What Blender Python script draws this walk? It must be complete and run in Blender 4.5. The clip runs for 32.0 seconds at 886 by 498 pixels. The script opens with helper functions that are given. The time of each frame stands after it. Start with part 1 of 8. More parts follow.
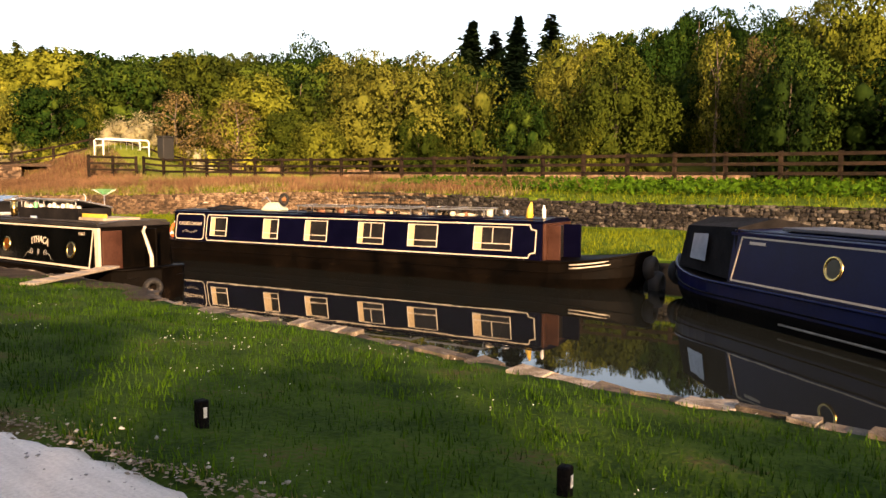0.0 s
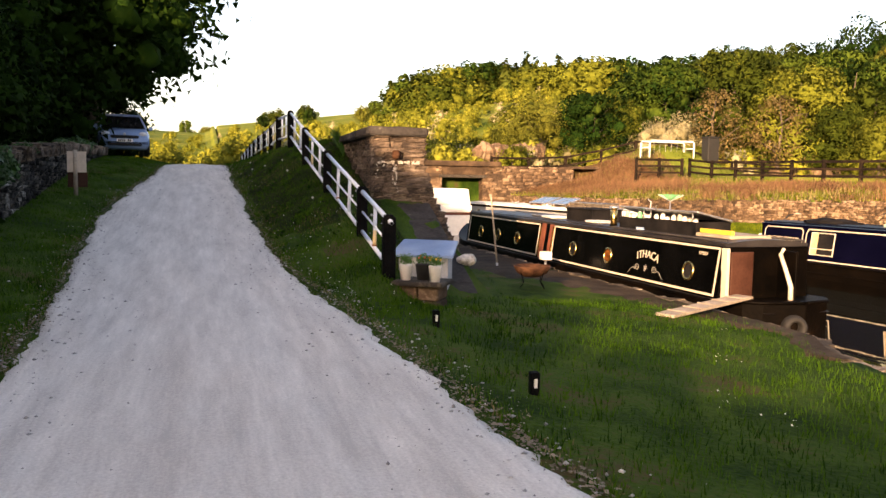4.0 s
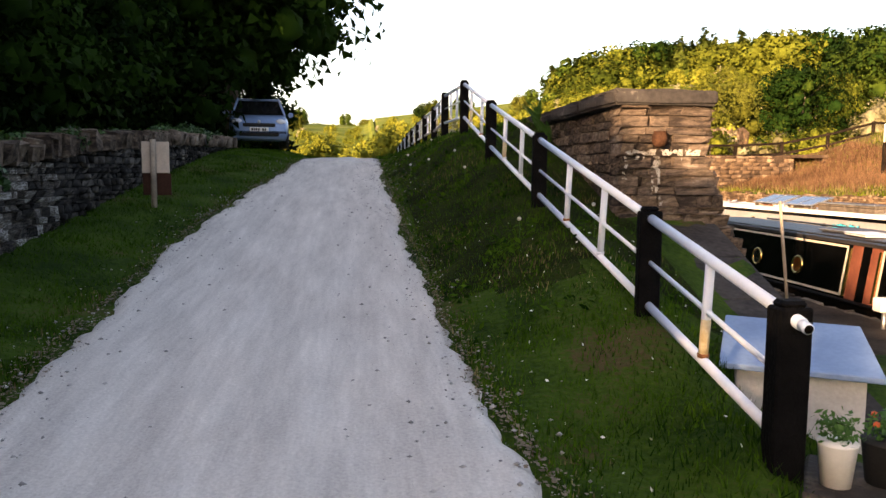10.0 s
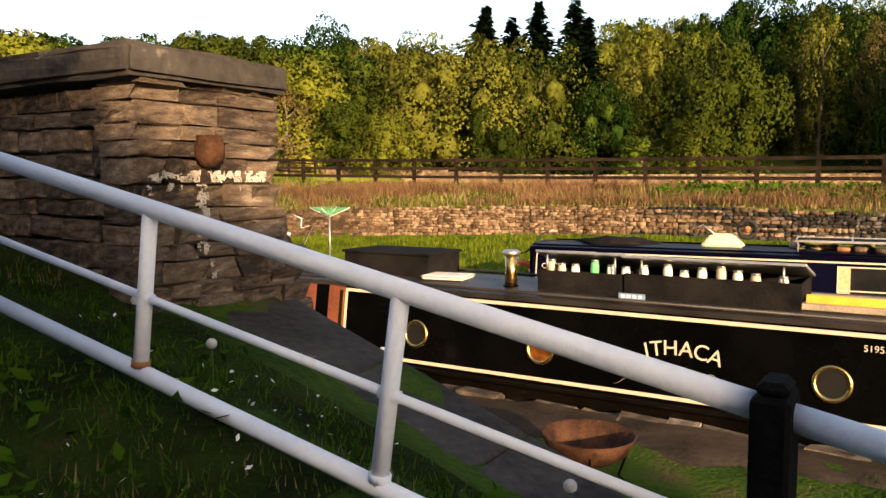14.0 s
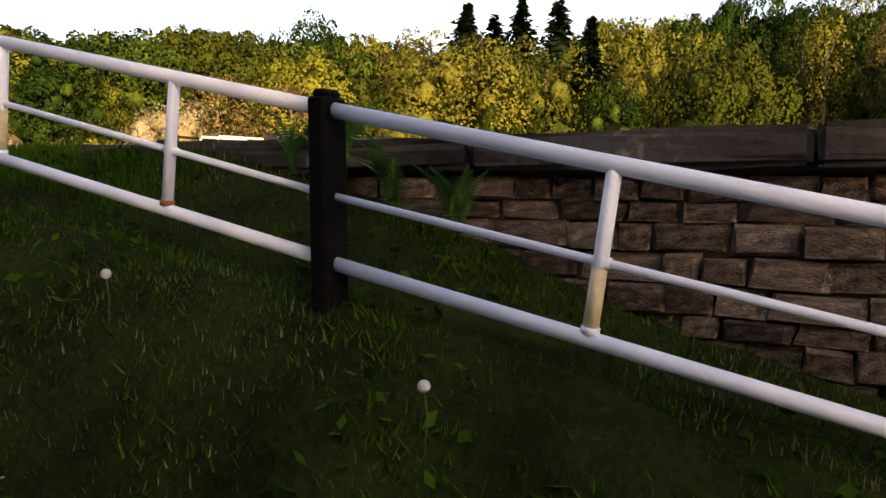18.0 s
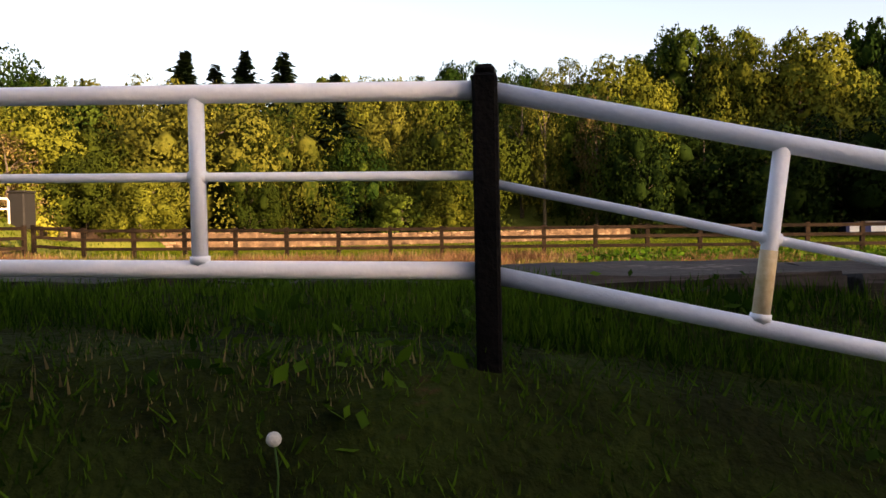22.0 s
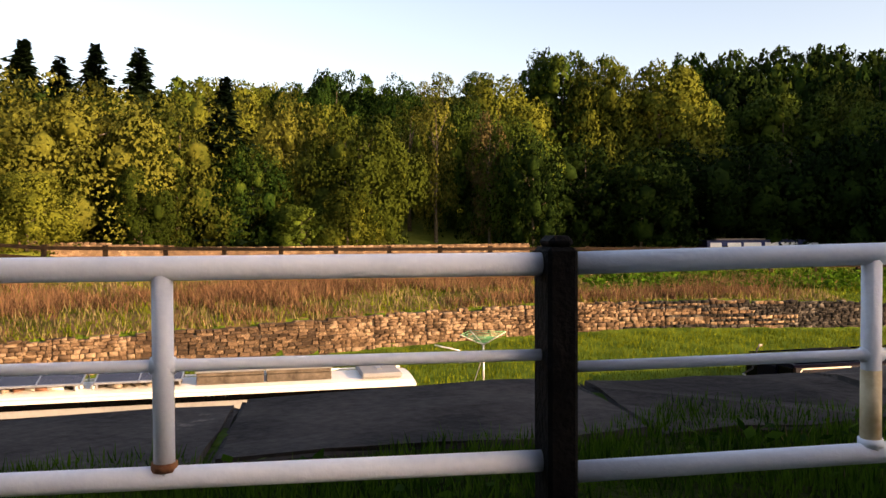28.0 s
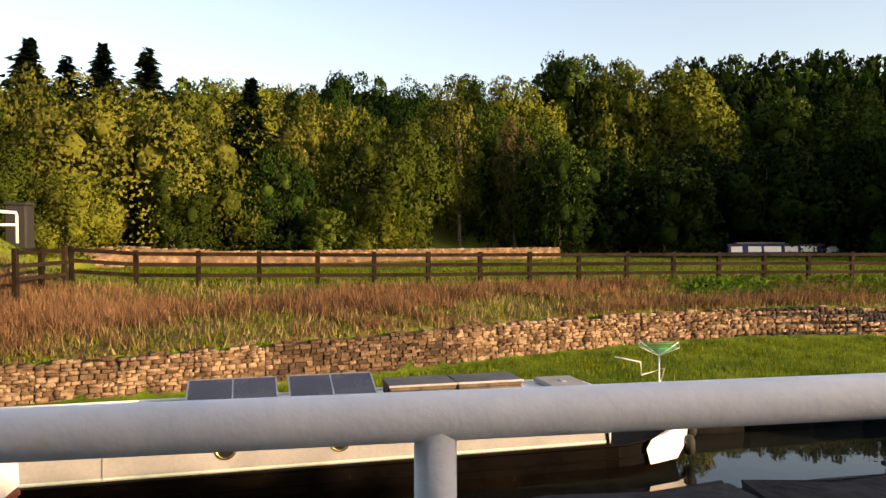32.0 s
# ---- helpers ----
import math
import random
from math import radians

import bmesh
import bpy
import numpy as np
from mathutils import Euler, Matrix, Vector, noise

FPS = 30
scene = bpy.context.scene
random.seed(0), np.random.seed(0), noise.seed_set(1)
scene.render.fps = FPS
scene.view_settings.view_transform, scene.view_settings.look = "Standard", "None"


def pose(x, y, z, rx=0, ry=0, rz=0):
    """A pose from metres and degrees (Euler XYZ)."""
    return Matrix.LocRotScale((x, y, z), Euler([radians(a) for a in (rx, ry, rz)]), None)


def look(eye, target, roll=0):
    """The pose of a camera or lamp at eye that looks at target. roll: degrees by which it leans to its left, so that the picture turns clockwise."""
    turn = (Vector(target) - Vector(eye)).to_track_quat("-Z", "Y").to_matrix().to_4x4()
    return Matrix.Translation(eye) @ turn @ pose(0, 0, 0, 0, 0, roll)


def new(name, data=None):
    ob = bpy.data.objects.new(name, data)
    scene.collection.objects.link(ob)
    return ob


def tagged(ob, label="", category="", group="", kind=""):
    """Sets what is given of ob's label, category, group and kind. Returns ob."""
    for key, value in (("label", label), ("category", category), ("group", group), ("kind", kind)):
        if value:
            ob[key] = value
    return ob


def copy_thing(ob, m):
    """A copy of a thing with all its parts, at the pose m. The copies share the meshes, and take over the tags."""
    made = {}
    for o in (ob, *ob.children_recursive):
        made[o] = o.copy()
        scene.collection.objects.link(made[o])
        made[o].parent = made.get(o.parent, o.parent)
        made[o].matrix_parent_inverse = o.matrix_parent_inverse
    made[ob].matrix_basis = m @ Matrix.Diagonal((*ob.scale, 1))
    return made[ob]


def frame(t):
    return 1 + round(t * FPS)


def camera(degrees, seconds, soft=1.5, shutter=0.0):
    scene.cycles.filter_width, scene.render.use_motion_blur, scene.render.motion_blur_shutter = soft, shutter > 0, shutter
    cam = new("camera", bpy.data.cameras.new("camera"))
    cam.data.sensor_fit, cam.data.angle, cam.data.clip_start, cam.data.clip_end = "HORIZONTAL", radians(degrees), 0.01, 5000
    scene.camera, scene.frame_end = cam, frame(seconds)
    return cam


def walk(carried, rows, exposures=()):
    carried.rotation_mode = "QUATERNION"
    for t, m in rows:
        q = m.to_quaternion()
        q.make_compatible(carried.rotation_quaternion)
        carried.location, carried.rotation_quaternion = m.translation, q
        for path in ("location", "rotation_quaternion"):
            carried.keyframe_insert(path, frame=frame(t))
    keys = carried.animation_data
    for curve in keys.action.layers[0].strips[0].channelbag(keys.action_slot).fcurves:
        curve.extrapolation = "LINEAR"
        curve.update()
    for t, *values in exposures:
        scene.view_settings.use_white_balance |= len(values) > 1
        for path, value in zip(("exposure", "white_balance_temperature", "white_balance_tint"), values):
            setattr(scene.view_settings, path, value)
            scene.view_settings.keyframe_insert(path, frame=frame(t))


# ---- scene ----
cam = camera(59.5, 32.0)
PATH = [
    (0, (-2.124, -24.627, -1.859), (-0.532, -23.428, -2.02), 0.2),
    (0.5, (-2.148, -24.149, -1.835), (-0.698, -22.78, -2.0), 0.3),
    (1, (-2.121, -23.635, -1.832), (-0.838, -22.11, -1.998), 0.2),
    (1.5, (-2.097, -23.134, -1.788), (-1.012, -21.463, -1.961), 0.5),
    (2, (-2.203, -22.789, -1.726), (-1.318, -21.004, -1.899), 0.2),
    (2.5, (-2.243, -22.305, -1.69), (-1.357, -20.521, -1.866), 0.2),
    (4.5, (-2.17, -20.101, -1.706), (-1.747, -18.155, -1.885), 1.2),
    (5, (-2.263, -19.641, -1.657), (-1.989, -17.67, -1.848), 1.3),
    (5.5, (-2.293, -19.153, -1.623), (-2.129, -17.17, -1.82), 1.1),
    (6, (-2.281, -18.638, -1.576), (-2.254, -16.649, -1.781), 0.7),
    (6.5, (-2.228, -18.137, -1.562), (-2.294, -16.148, -1.766), 0.5),
    (7, (-2.184, -17.55, -1.571), (-2.268, -15.563, -1.78), 0.4),
    (7.5, (-2.2, -16.988, -1.564), (-2.297, -15.001, -1.77), 0.7),
    (8, (-2.198, -16.44, -1.558), (-2.292, -14.453, -1.764), 0.8),
    (8.5, (-2.202, -15.919, -1.538), (-2.276, -13.932, -1.746), 0.7),
    (9, (-2.13, -15.39, -1.545), (-2.168, -13.402, -1.757), 0.5),
    (9.5, (-2.01, -14.822, -1.546), (-1.971, -12.833, -1.753), 0.6),
    (10, (-1.846, -14.225, -1.557), (-1.64, -12.245, -1.758), 0.5),
    (10.5, (-1.78, -13.658, -1.541), (-1.352, -11.715, -1.749), 0.3),
    (11, (-1.633, -13.063, -1.519), (-0.899, -11.214, -1.724), 0.2),
    (11.5, (-1.468, -12.437, -1.512), (-0.43, -10.739, -1.71), 0.3),
    (12, (-1.45, -11.889, -1.485), (-0.201, -10.338, -1.678), 0.2),
    (12.5, (-1.496, -11.318, -1.435), (-0.065, -9.934, -1.628), 0.4),
    (13, (-1.544, -10.692, -1.415), (-0.003, -9.432, -1.605), 0.4),
    (13.5, (-1.579, -10.033, -1.39), (0.058, -8.899, -1.574), 0.1),
    (15.5, (-2.08, -7.721, -1.201), (-0.339, -6.751, -1.363), -0.3),
    (16, (-2.212, -7.137, -1.072), (-0.474, -6.165, -1.261), -0.2),
    (16.5, (-2.3, -6.546, -1.013), (-0.572, -5.559, -1.215), -0.4),
    (17, (-2.352, -5.982, -0.948), (-0.605, -5.034, -1.168), -0.4),
    (17.5, (-2.47, -5.339, -0.898), (-0.713, -4.411, -1.123), -0.4),
    (18, (-2.472, -4.741, -0.867), (-0.713, -3.807, -1.051), -0.2),
    (18.5, (-2.515, -4.111, -0.77), (-0.704, -3.269, -0.874), -0.2),
    (19, (-2.503, -3.534, -0.727), (-0.609, -2.897, -0.811), -0.5),
    (19.5, (-2.472, -2.929, -0.695), (-0.576, -2.294, -0.739), -0.8),
    (20, (-2.462, -2.348, -0.619), (-0.504, -1.942, -0.679), -0.8),
    (20.5, (-2.454, -1.746, -0.547), (-0.477, -1.453, -0.608), -0.8),
    (21, (-2.489, -1.177, -0.468), (-0.512, -0.881, -0.53), -0.7),
    (21.5, (-2.45, -0.594, -0.45), (-0.457, -0.447, -0.516), -1.0),
    (22, (-2.523, -0.11, -0.419), (-0.535, 0.093, -0.48), -1.1),
    (22.5, (-2.613, 0.447, -0.384), (-0.615, 0.523, -0.441), -0.8),
    (23, (-2.619, 1.048, -0.34), (-0.625, 1.194, -0.391), -0.8),
    (23.5, (-2.579, 1.586, -0.27), (-0.58, 1.606, -0.325), -0.7),
    (24, (-2.504, 2.155, -0.174), (-0.504, 2.155, -0.23), -0.9),
    (24.5, (-2.407, 2.682, -0.105), (-0.408, 2.62, -0.16), -0.8),
    (25, (-2.357, 3.294, -0.065), (-0.365, 3.122, -0.114), -0.4),
    (25.5, (-2.39, 3.862, 0.005), (-0.397, 3.701, -0.04), -0.3),
    (27.5, (-2.022, 6.031, 0.051), (-0.037, 5.792, 0.009), -0.1),
    (28, (-2.015, 6.427, 0.1), (-0.033, 6.164, 0.054), -0.3),
    (28.5, (-1.933, 6.939, 0.135), (0.046, 6.655, 0.091), -0.3),
    (29, (-1.907, 7.445, 0.155), (0.067, 7.124, 0.115), -0.3),
    (29.5, (-1.826, 7.914, 0.157), (0.146, 7.583, 0.114), -0.2),
    (30, (-1.756, 8.457, 0.158), (0.216, 8.128, 0.118), -0.3),
    (30.5, (-1.661, 8.968, 0.186), (0.312, 8.643, 0.145), -0.3),
    (31, (-1.465, 9.449, 0.208), (0.508, 9.126, 0.167), -0.3),
    (31.5, (-1.244, 9.903, 0.225), (0.729, 9.582, 0.187), -0.2),
    (32, (-0.966, 10.263, 0.235), (1.009, 9.947, 0.194), -0.2),
]
walk(cam, [(t, look(eye, target, roll)) for t, eye, target, roll in PATH], [(0, 1.62, 7900, 26), (2.5, 1.68, 7900, 26), (6.5, 1.95, 7600, 28), (9.5, 1.95, 7600, 26), (11, 1.72, 7700, 20), (12, 1.62, 7600, 18), (13.5, 1.45, 7500, 18), (16, 1.55, 7700, 20), (18, 1.62, 7900, 28), (20, 1.6, 7900, 28), (24, 1.52, 7900, 28), (28, 1.48, 7700, 26), (30, 1.48, 7600, 25), (32, 1.38, 7600, 21)])

# ---- light ----
SUN_AZ = Vector((-0.62, -0.78))
SUN_EL = radians(13)
world = bpy.data.worlds.new("evening_sky")
scene.world = world
world.use_nodes = True
wn = world.node_tree
sky = wn.nodes.new("ShaderNodeTexSky")
sky.sky_type = "NISHITA"
sky.sun_disc = False
sky.sun_elevation = SUN_EL
sky.sun_rotation = math.atan2(SUN_AZ.x, SUN_AZ.y)
sky.air_density, sky.dust_density, sky.ozone_density = 1.0, 2.0, 1.0
wn.links.new(sky.outputs[0], wn.nodes["Background"].inputs[0])
wn.nodes["Background"].inputs[1].default_value = 0.14
sun = new("sun", bpy.data.lights.new("sun", "SUN"))
sun.data.energy, sun.data.angle, sun.data.color = 4.4, radians(0.6), (1.0, 0.75, 0.46)
sun_to = Vector((SUN_AZ.x, SUN_AZ.y, 0)).normalized() * math.cos(SUN_EL) + Vector((0, 0, math.sin(SUN_EL)))
sun.matrix_world = look(sun_to * 200, (0, 0, 0))

# ---- materials ----
def mat(name, c1, c2, scale=3.0, rough=0.8, bump=0.2, fine=40.0, metal=0.0, vary=0.0, spec=0.5, c3=None, bdist=0.02, trans=0.0, isl=0.8):
    m = bpy.data.materials.new(name)
    m.use_nodes = True
    t = m.node_tree
    b = t.nodes["Principled BSDF"]
    co = t.nodes.new("ShaderNodeTexCoord")
    n1 = t.nodes.new("ShaderNodeTexNoise")
    n1.inputs["Scale"].default_value, n1.inputs["Detail"].default_value = scale, 5
    n2 = t.nodes.new("ShaderNodeTexNoise")
    n2.inputs["Scale"].default_value, n2.inputs["Detail"].default_value = fine, 4
    for n in (n1, n2):
        t.links.new(co.outputs["Object"], n.inputs["Vector"])
    r = t.nodes.new("ShaderNodeValToRGB")
    e = r.color_ramp.elements
    e[0].position, e[0].color = 0.32, (*c1, 1)
    e[1].position, e[1].color = 0.68, (*c2, 1)
    if c3:
        k = e.new(0.78)
        k.color = (*c3, 1)
    mixf = t.nodes.new("ShaderNodeMath")
    mixf.operation = "MULTIPLY_ADD"
    t.links.new(n2.outputs[0], mixf.inputs[0])
    mixf.inputs[1].default_value = 0.45
    t.links.new(n1.outputs[0], mixf.inputs[2])
    off = t.nodes.new("ShaderNodeMath")
    off.operation = "SUBTRACT"
    t.links.new(mixf.outputs[0], off.inputs[0])
    off.inputs[1].default_value = 0.225
    last = off
    if vary:
        oi = t.nodes.new("ShaderNodeObjectInfo")
        a = t.nodes.new("ShaderNodeMath")
        a.operation = "MULTIPLY_ADD"
        t.links.new(oi.outputs["Random"], a.inputs[0])
        a.inputs[1].default_value = vary
        t.links.new(last.outputs[0], a.inputs[2])
        a2 = t.nodes.new("ShaderNodeMath")
        a2.operation = "SUBTRACT"
        t.links.new(a.outputs[0], a2.inputs[0])
        a2.inputs[1].default_value = vary / 2
        last = a2
        gi = t.nodes.new("ShaderNodeNewGeometry")
        b1 = t.nodes.new("ShaderNodeMath")
        b1.operation = "MULTIPLY_ADD"
        t.links.new(gi.outputs["Random Per Island"], b1.inputs[0])
        b1.inputs[1].default_value = vary * isl
        t.links.new(last.outputs[0], b1.inputs[2])
        b2 = t.nodes.new("ShaderNodeMath")
        b2.operation = "SUBTRACT"
        t.links.new(b1.outputs[0], b2.inputs[0])
        b2.inputs[1].default_value = vary * isl / 2
        last = b2
    t.links.new(last.outputs[0], r.inputs[0])
    t.links.new(r.outputs[0], b.inputs["Base Color"])
    b.inputs["Roughness"].default_value = rough
    b.inputs["Metallic"].default_value = metal
    b.inputs["Specular IOR Level"].default_value = spec
    if bump:
        bp = t.nodes.new("ShaderNodeBump")
        bp.inputs["Strength"].default_value, bp.inputs["Distance"].default_value = bump, bdist
        t.links.new(n2.outputs[0], bp.inputs["Height"])
        t.links.new(bp.outputs[0], b.inputs["Normal"])
    if trans:
        tr = t.nodes.new("ShaderNodeBsdfTranslucent")
        t.links.new(r.outputs[0], tr.inputs[0])
        mx = t.nodes.new("ShaderNodeMixShader")
        mx.inputs[0].default_value = trans
        t.links.new(b.outputs[0], mx.inputs[1])
        t.links.new(tr.outputs[0], mx.inputs[2])
        t.links.new(mx.outputs[0], t.nodes["Material Output"].inputs[0])
    return m


def plain(name, c, rough=0.5, metal=0.0, k=0.75, scale=6.0, bump=0.05):
    return mat(name, tuple(v * k for v in c), c, scale, rough, bump, 60.0, metal)


M_GRASS = mat("grass_turf", (0.011, 0.028, 0.004), (0.038, 0.072, 0.009), 1.1, 0.95, 0.6, 22.0, spec=0.05, c3=(0.075, 0.055, 0.025), bdist=0.05)
_e = M_GRASS.node_tree.nodes["Color Ramp"].color_ramp.elements
_e[1].position, _e[2].position = 0.58, 0.72
M_PASTURE = mat("rough_pasture", (0.07, 0.105, 0.012), (0.16, 0.175, 0.03), 0.12, 0.95, 0.6, 1.6, spec=0.05, c3=(0.22, 0.19, 0.07), bdist=0.1)
# lush far-bank turf, brightened so that sunlight is part of its colour
M_LUSH = mat("sunlit_lush_turf", (0.03, 0.062, 0.006), (0.10, 0.15, 0.016), 1.3, 0.95, 0.6, 14.0, spec=0.05, c3=(0.16, 0.17, 0.03), bdist=0.08)
M_BANK = mat("russet_bank_litter", (0.05, 0.05, 0.012), (0.14, 0.085, 0.045), 1.1, 0.95, 0.7, 12.0, spec=0.05, c3=(0.20, 0.13, 0.07), bdist=0.08)
M_BLADE = mat("grass_blades", (0.009, 0.030, 0.0025), (0.050, 0.115, 0.008), 0.8, 0.8, 0, 5.0, vary=0.55, spec=0.03, trans=0.35)
# dark earth patches, with the shade on the bank darkened into the colour
M_SHADEBANK = mat("shade_dark_bank_earth", (0.009, 0.012, 0.003), (0.022, 0.034, 0.006), 2.2, 0.95, 0.8, 22.0, spec=0.04, c3=(0.048, 0.028, 0.014), bdist=0.05)
# yellower, brighter copy of the blades, with low sun put into the colour
M_SUNBLADE = mat("sunlit_yellow_meadow_grass", (0.040, 0.066, 0.004), (0.165, 0.20, 0.014), 0.7, 0.8, 0, 5.0, vary=0.55, spec=0.03, trans=0.35)
M_DRYBLADE = mat("dry_blades", (0.13, 0.10, 0.045), (0.27, 0.22, 0.10), 0.9, 0.8, 0, 6.0, vary=0.5, spec=0.1, trans=0.3)
M_REED = mat("dead_stalks", (0.075, 0.042, 0.024), (0.23, 0.13, 0.07), 0.35, 0.9, 0, 5.0, vary=0.6, spec=0.05, trans=0.2)
M_PATH = mat("crushed_limestone", (0.44, 0.415, 0.38), (0.68, 0.645, 0.59), 2.0, 0.95, 0.8, 55.0, spec=0.08, c3=(0.80, 0.76, 0.70), bdist=0.012)
_t = M_PATH.node_tree
_mp = _t.nodes.new("ShaderNodeMapping")
_mp.inputs["Scale"].default_value = (2.6, 0.32, 1.0)
_t.links.new(_t.nodes["Texture Coordinate"].outputs["Object"], _mp.inputs["Vector"])
_t.links.new(_mp.outputs[0], _t.nodes["Noise Texture"].inputs["Vector"])
_t.nodes["Noise Texture"].inputs["Detail"].default_value = 9.0
_t.nodes["Noise Texture"].inputs["Roughness"].default_value = 0.72
M_PEBBLE = mat("pale_gravel", (0.22, 0.21, 0.2), (0.5, 0.48, 0.45), 9.0, 0.9, 0.2, 60.0, vary=0.6)
M_STONE = mat("gritstone", (0.04, 0.033, 0.027), (0.17, 0.135, 0.10), 2.5, 0.9, 0.7, 26.0, vary=0.5, spec=0.15, c3=(0.30, 0.26, 0.21))
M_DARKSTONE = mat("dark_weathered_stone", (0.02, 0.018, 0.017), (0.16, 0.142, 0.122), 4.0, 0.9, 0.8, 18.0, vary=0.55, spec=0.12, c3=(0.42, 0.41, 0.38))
M_PIERSTONE = mat("blackened_gritstone", (0.038, 0.029, 0.024), (0.19, 0.142, 0.106), 3.2, 0.92, 0.9, 18.0, vary=0.3, spec=0.1, c3=(0.28, 0.23, 0.18))
M_BLACKSTONE = mat("black_edge_stone", (0.002, 0.002, 0.002), (0.009, 0.008, 0.007), 3.0, 0.8, 0.5, 20.0, vary=0.3, spec=0.1)
M_GOLDSTONE = mat("buff_sandstone", (0.045, 0.031, 0.022), (0.135, 0.088, 0.055), 2.0, 0.9, 0.6, 20.0, vary=0.45, spec=0.08, c3=(0.23, 0.165, 0.11))
M_MORTAR = mat("dark_joint", (0.03, 0.026, 0.022), (0.07, 0.06, 0.05), 8.0, 0.95, 0.4, 40.0, spec=0.1)
M_COPING = mat("slate_grey_coping", (0.018, 0.0165, 0.0165), (0.060, 0.054, 0.050), 1.6, 0.88, 0.6, 18.0, vary=0.3, c3=(0.17, 0.15, 0.13), spec=0.1)
M_LIME = mat("white_lime_bloom", (0.26, 0.24, 0.21), (0.62, 0.58, 0.52), 14.0, 0.95, 0.6, 40.0, spec=0.1)
M_MUD = mat("bank_earth", (0.020, 0.015, 0.011), (0.056, 0.041, 0.029), 2.0, 0.95, 0.5, 20.0, spec=0.1)
M_RAILWHITE = mat("worn_white_paint", (0.70, 0.75, 0.84), (0.82, 0.86, 0.93), 4.0, 0.45, 0.15, 45.0, c3=(0.78, 0.79, 0.80), spec=0.4)
M_RUST = mat("rust", (0.16, 0.055, 0.02), (0.34, 0.14, 0.05), 9.0, 0.9, 0.4, 50.0)
M_DARKRUST = mat("dark_rusted_iron", (0.028, 0.013, 0.008), (0.085, 0.04, 0.022), 9.0, 0.85, 0.4, 50.0, spec=0.1)
M_RUSTSTAIN = mat("rust_stained_paint", (0.45, 0.33, 0.16), (0.68, 0.58, 0.38), 7.0, 0.6, 0.2, 40.0)
M_POSTBLACK = mat("black_painted_timber", (0.0018, 0.0018, 0.002), (0.0055, 0.0052, 0.0052), 6.0, 0.8, 0.6, 40.0, spec=0.06)
M_BLACK = mat("gloss_black_paint", (0.0008, 0.0008, 0.0009), (0.002, 0.002, 0.0022), 2.0, 0.22, 0.03, 20.0, spec=0.05)
M_BITUMEN = mat("hull_blacking", (0.0008, 0.0007, 0.0006), (0.004, 0.0027, 0.0018), 1.5, 0.5, 0.3, 14.0, c3=(0.016, 0.010, 0.006), spec=0.03)
M_NAVY = mat("navy_paint", (0.0008, 0.0008, 0.005), (0.0018, 0.0018, 0.009), 1.5, 0.3, 0.03, 20.0, spec=0.05)
M_BLUEHULL = mat("deep_blue_paint", (0.0009, 0.0035, 0.030), (0.0018, 0.006, 0.045), 1.5, 0.3, 0.03, 20.0, spec=0.1)
M_BLUEBOAT = mat("mid_blue_paint", (0.012, 0.022, 0.085), (0.02, 0.034, 0.12), 1.5, 0.35, 0.03, 20.0, spec=0.1)
M_CREAM = plain("cream_line_paint", (0.52, 0.46, 0.37), 0.4, k=0.85)
M_WHITE = plain("white_gloss_paint", (0.82, 0.80, 0.75), 0.35, k=0.88)
M_GREYHULL = mat("pale_grey_paint", (0.21, 0.21, 0.208), (0.28, 0.279, 0.275), 1.2, 0.4, 0.05, 20.0, spec=0.2)
M_BRASS = plain("polished_brass", (0.80, 0.55, 0.20), 0.25, 1.0, bump=0.1)
M_STEEL = plain("galvanised_steel", (0.55, 0.56, 0.57), 0.45, 0.9)
M_PANEL = mat("solar_cells", (0.02, 0.022, 0.035), (0.035, 0.04, 0.06), 2.0, 0.12, 0, 20.0)
M_GLASS = mat("dark_window_glass", (0.008, 0.008, 0.009), (0.016, 0.015, 0.015), 2.0, 0.08, 0, 10.0, spec=0.15)
M_AMBERGLASS = mat("amber_lit_porthole", (0.05, 0.016, 0.005), (0.16, 0.055, 0.012), 5.0, 0.1, 0, 10.0, spec=0.2)
M_REDWOOD = mat("red_brown_paint", (0.10, 0.03, 0.018), (0.18, 0.06, 0.035), 3.0, 0.45, 0.1, 25.0, spec=0.2)
M_BROWN = mat("maroon_brown_paint", (0.03, 0.012, 0.008), (0.058, 0.025, 0.017), 3.0, 0.5, 0.1, 25.0, spec=0.1)
M_SCROLL = plain("dull_silver_line_paint", (0.25, 0.235, 0.21), 0.45, k=0.8)
M_ROOFDARK = mat("sooty_roof_paint", (0.010, 0.009, 0.0095), (0.030, 0.027, 0.027), 2.0, 0.45, 0.2, 30.0, spec=0.3)
M_ROOFGREY = mat("grey_roof_paint", (0.045, 0.047, 0.055), (0.10, 0.104, 0.118), 2.0, 0.6, 0.2, 30.0, spec=0.25)
M_TARP = mat("dark_canvas", (0.004, 0.004, 0.0045), (0.014, 0.0125, 0.0125), 3.0, 0.85, 0.4, 30.0, spec=0.06)
M_TIMBER = mat("weathered_timber", (0.20, 0.16, 0.12), (0.36, 0.30, 0.23), 4.0, 0.85, 0.4, 40.0)
M_FENCE = mat("creosoted_fence", (0.007, 0.005, 0.0035), (0.022, 0.0145, 0.0095), 3.0, 0.85, 0.3, 30.0, vary=0.3, spec=0.08)
M_CURTAIN = plain("cream_curtain", (0.50, 0.38, 0.22), 0.9, k=0.7, scale=18.0)
M_BLUETOP = mat("faded_blue_board", (0.13, 0.21, 0.36), (0.19, 0.29, 0.46), 2.5, 0.6, 0.1, 30.0)
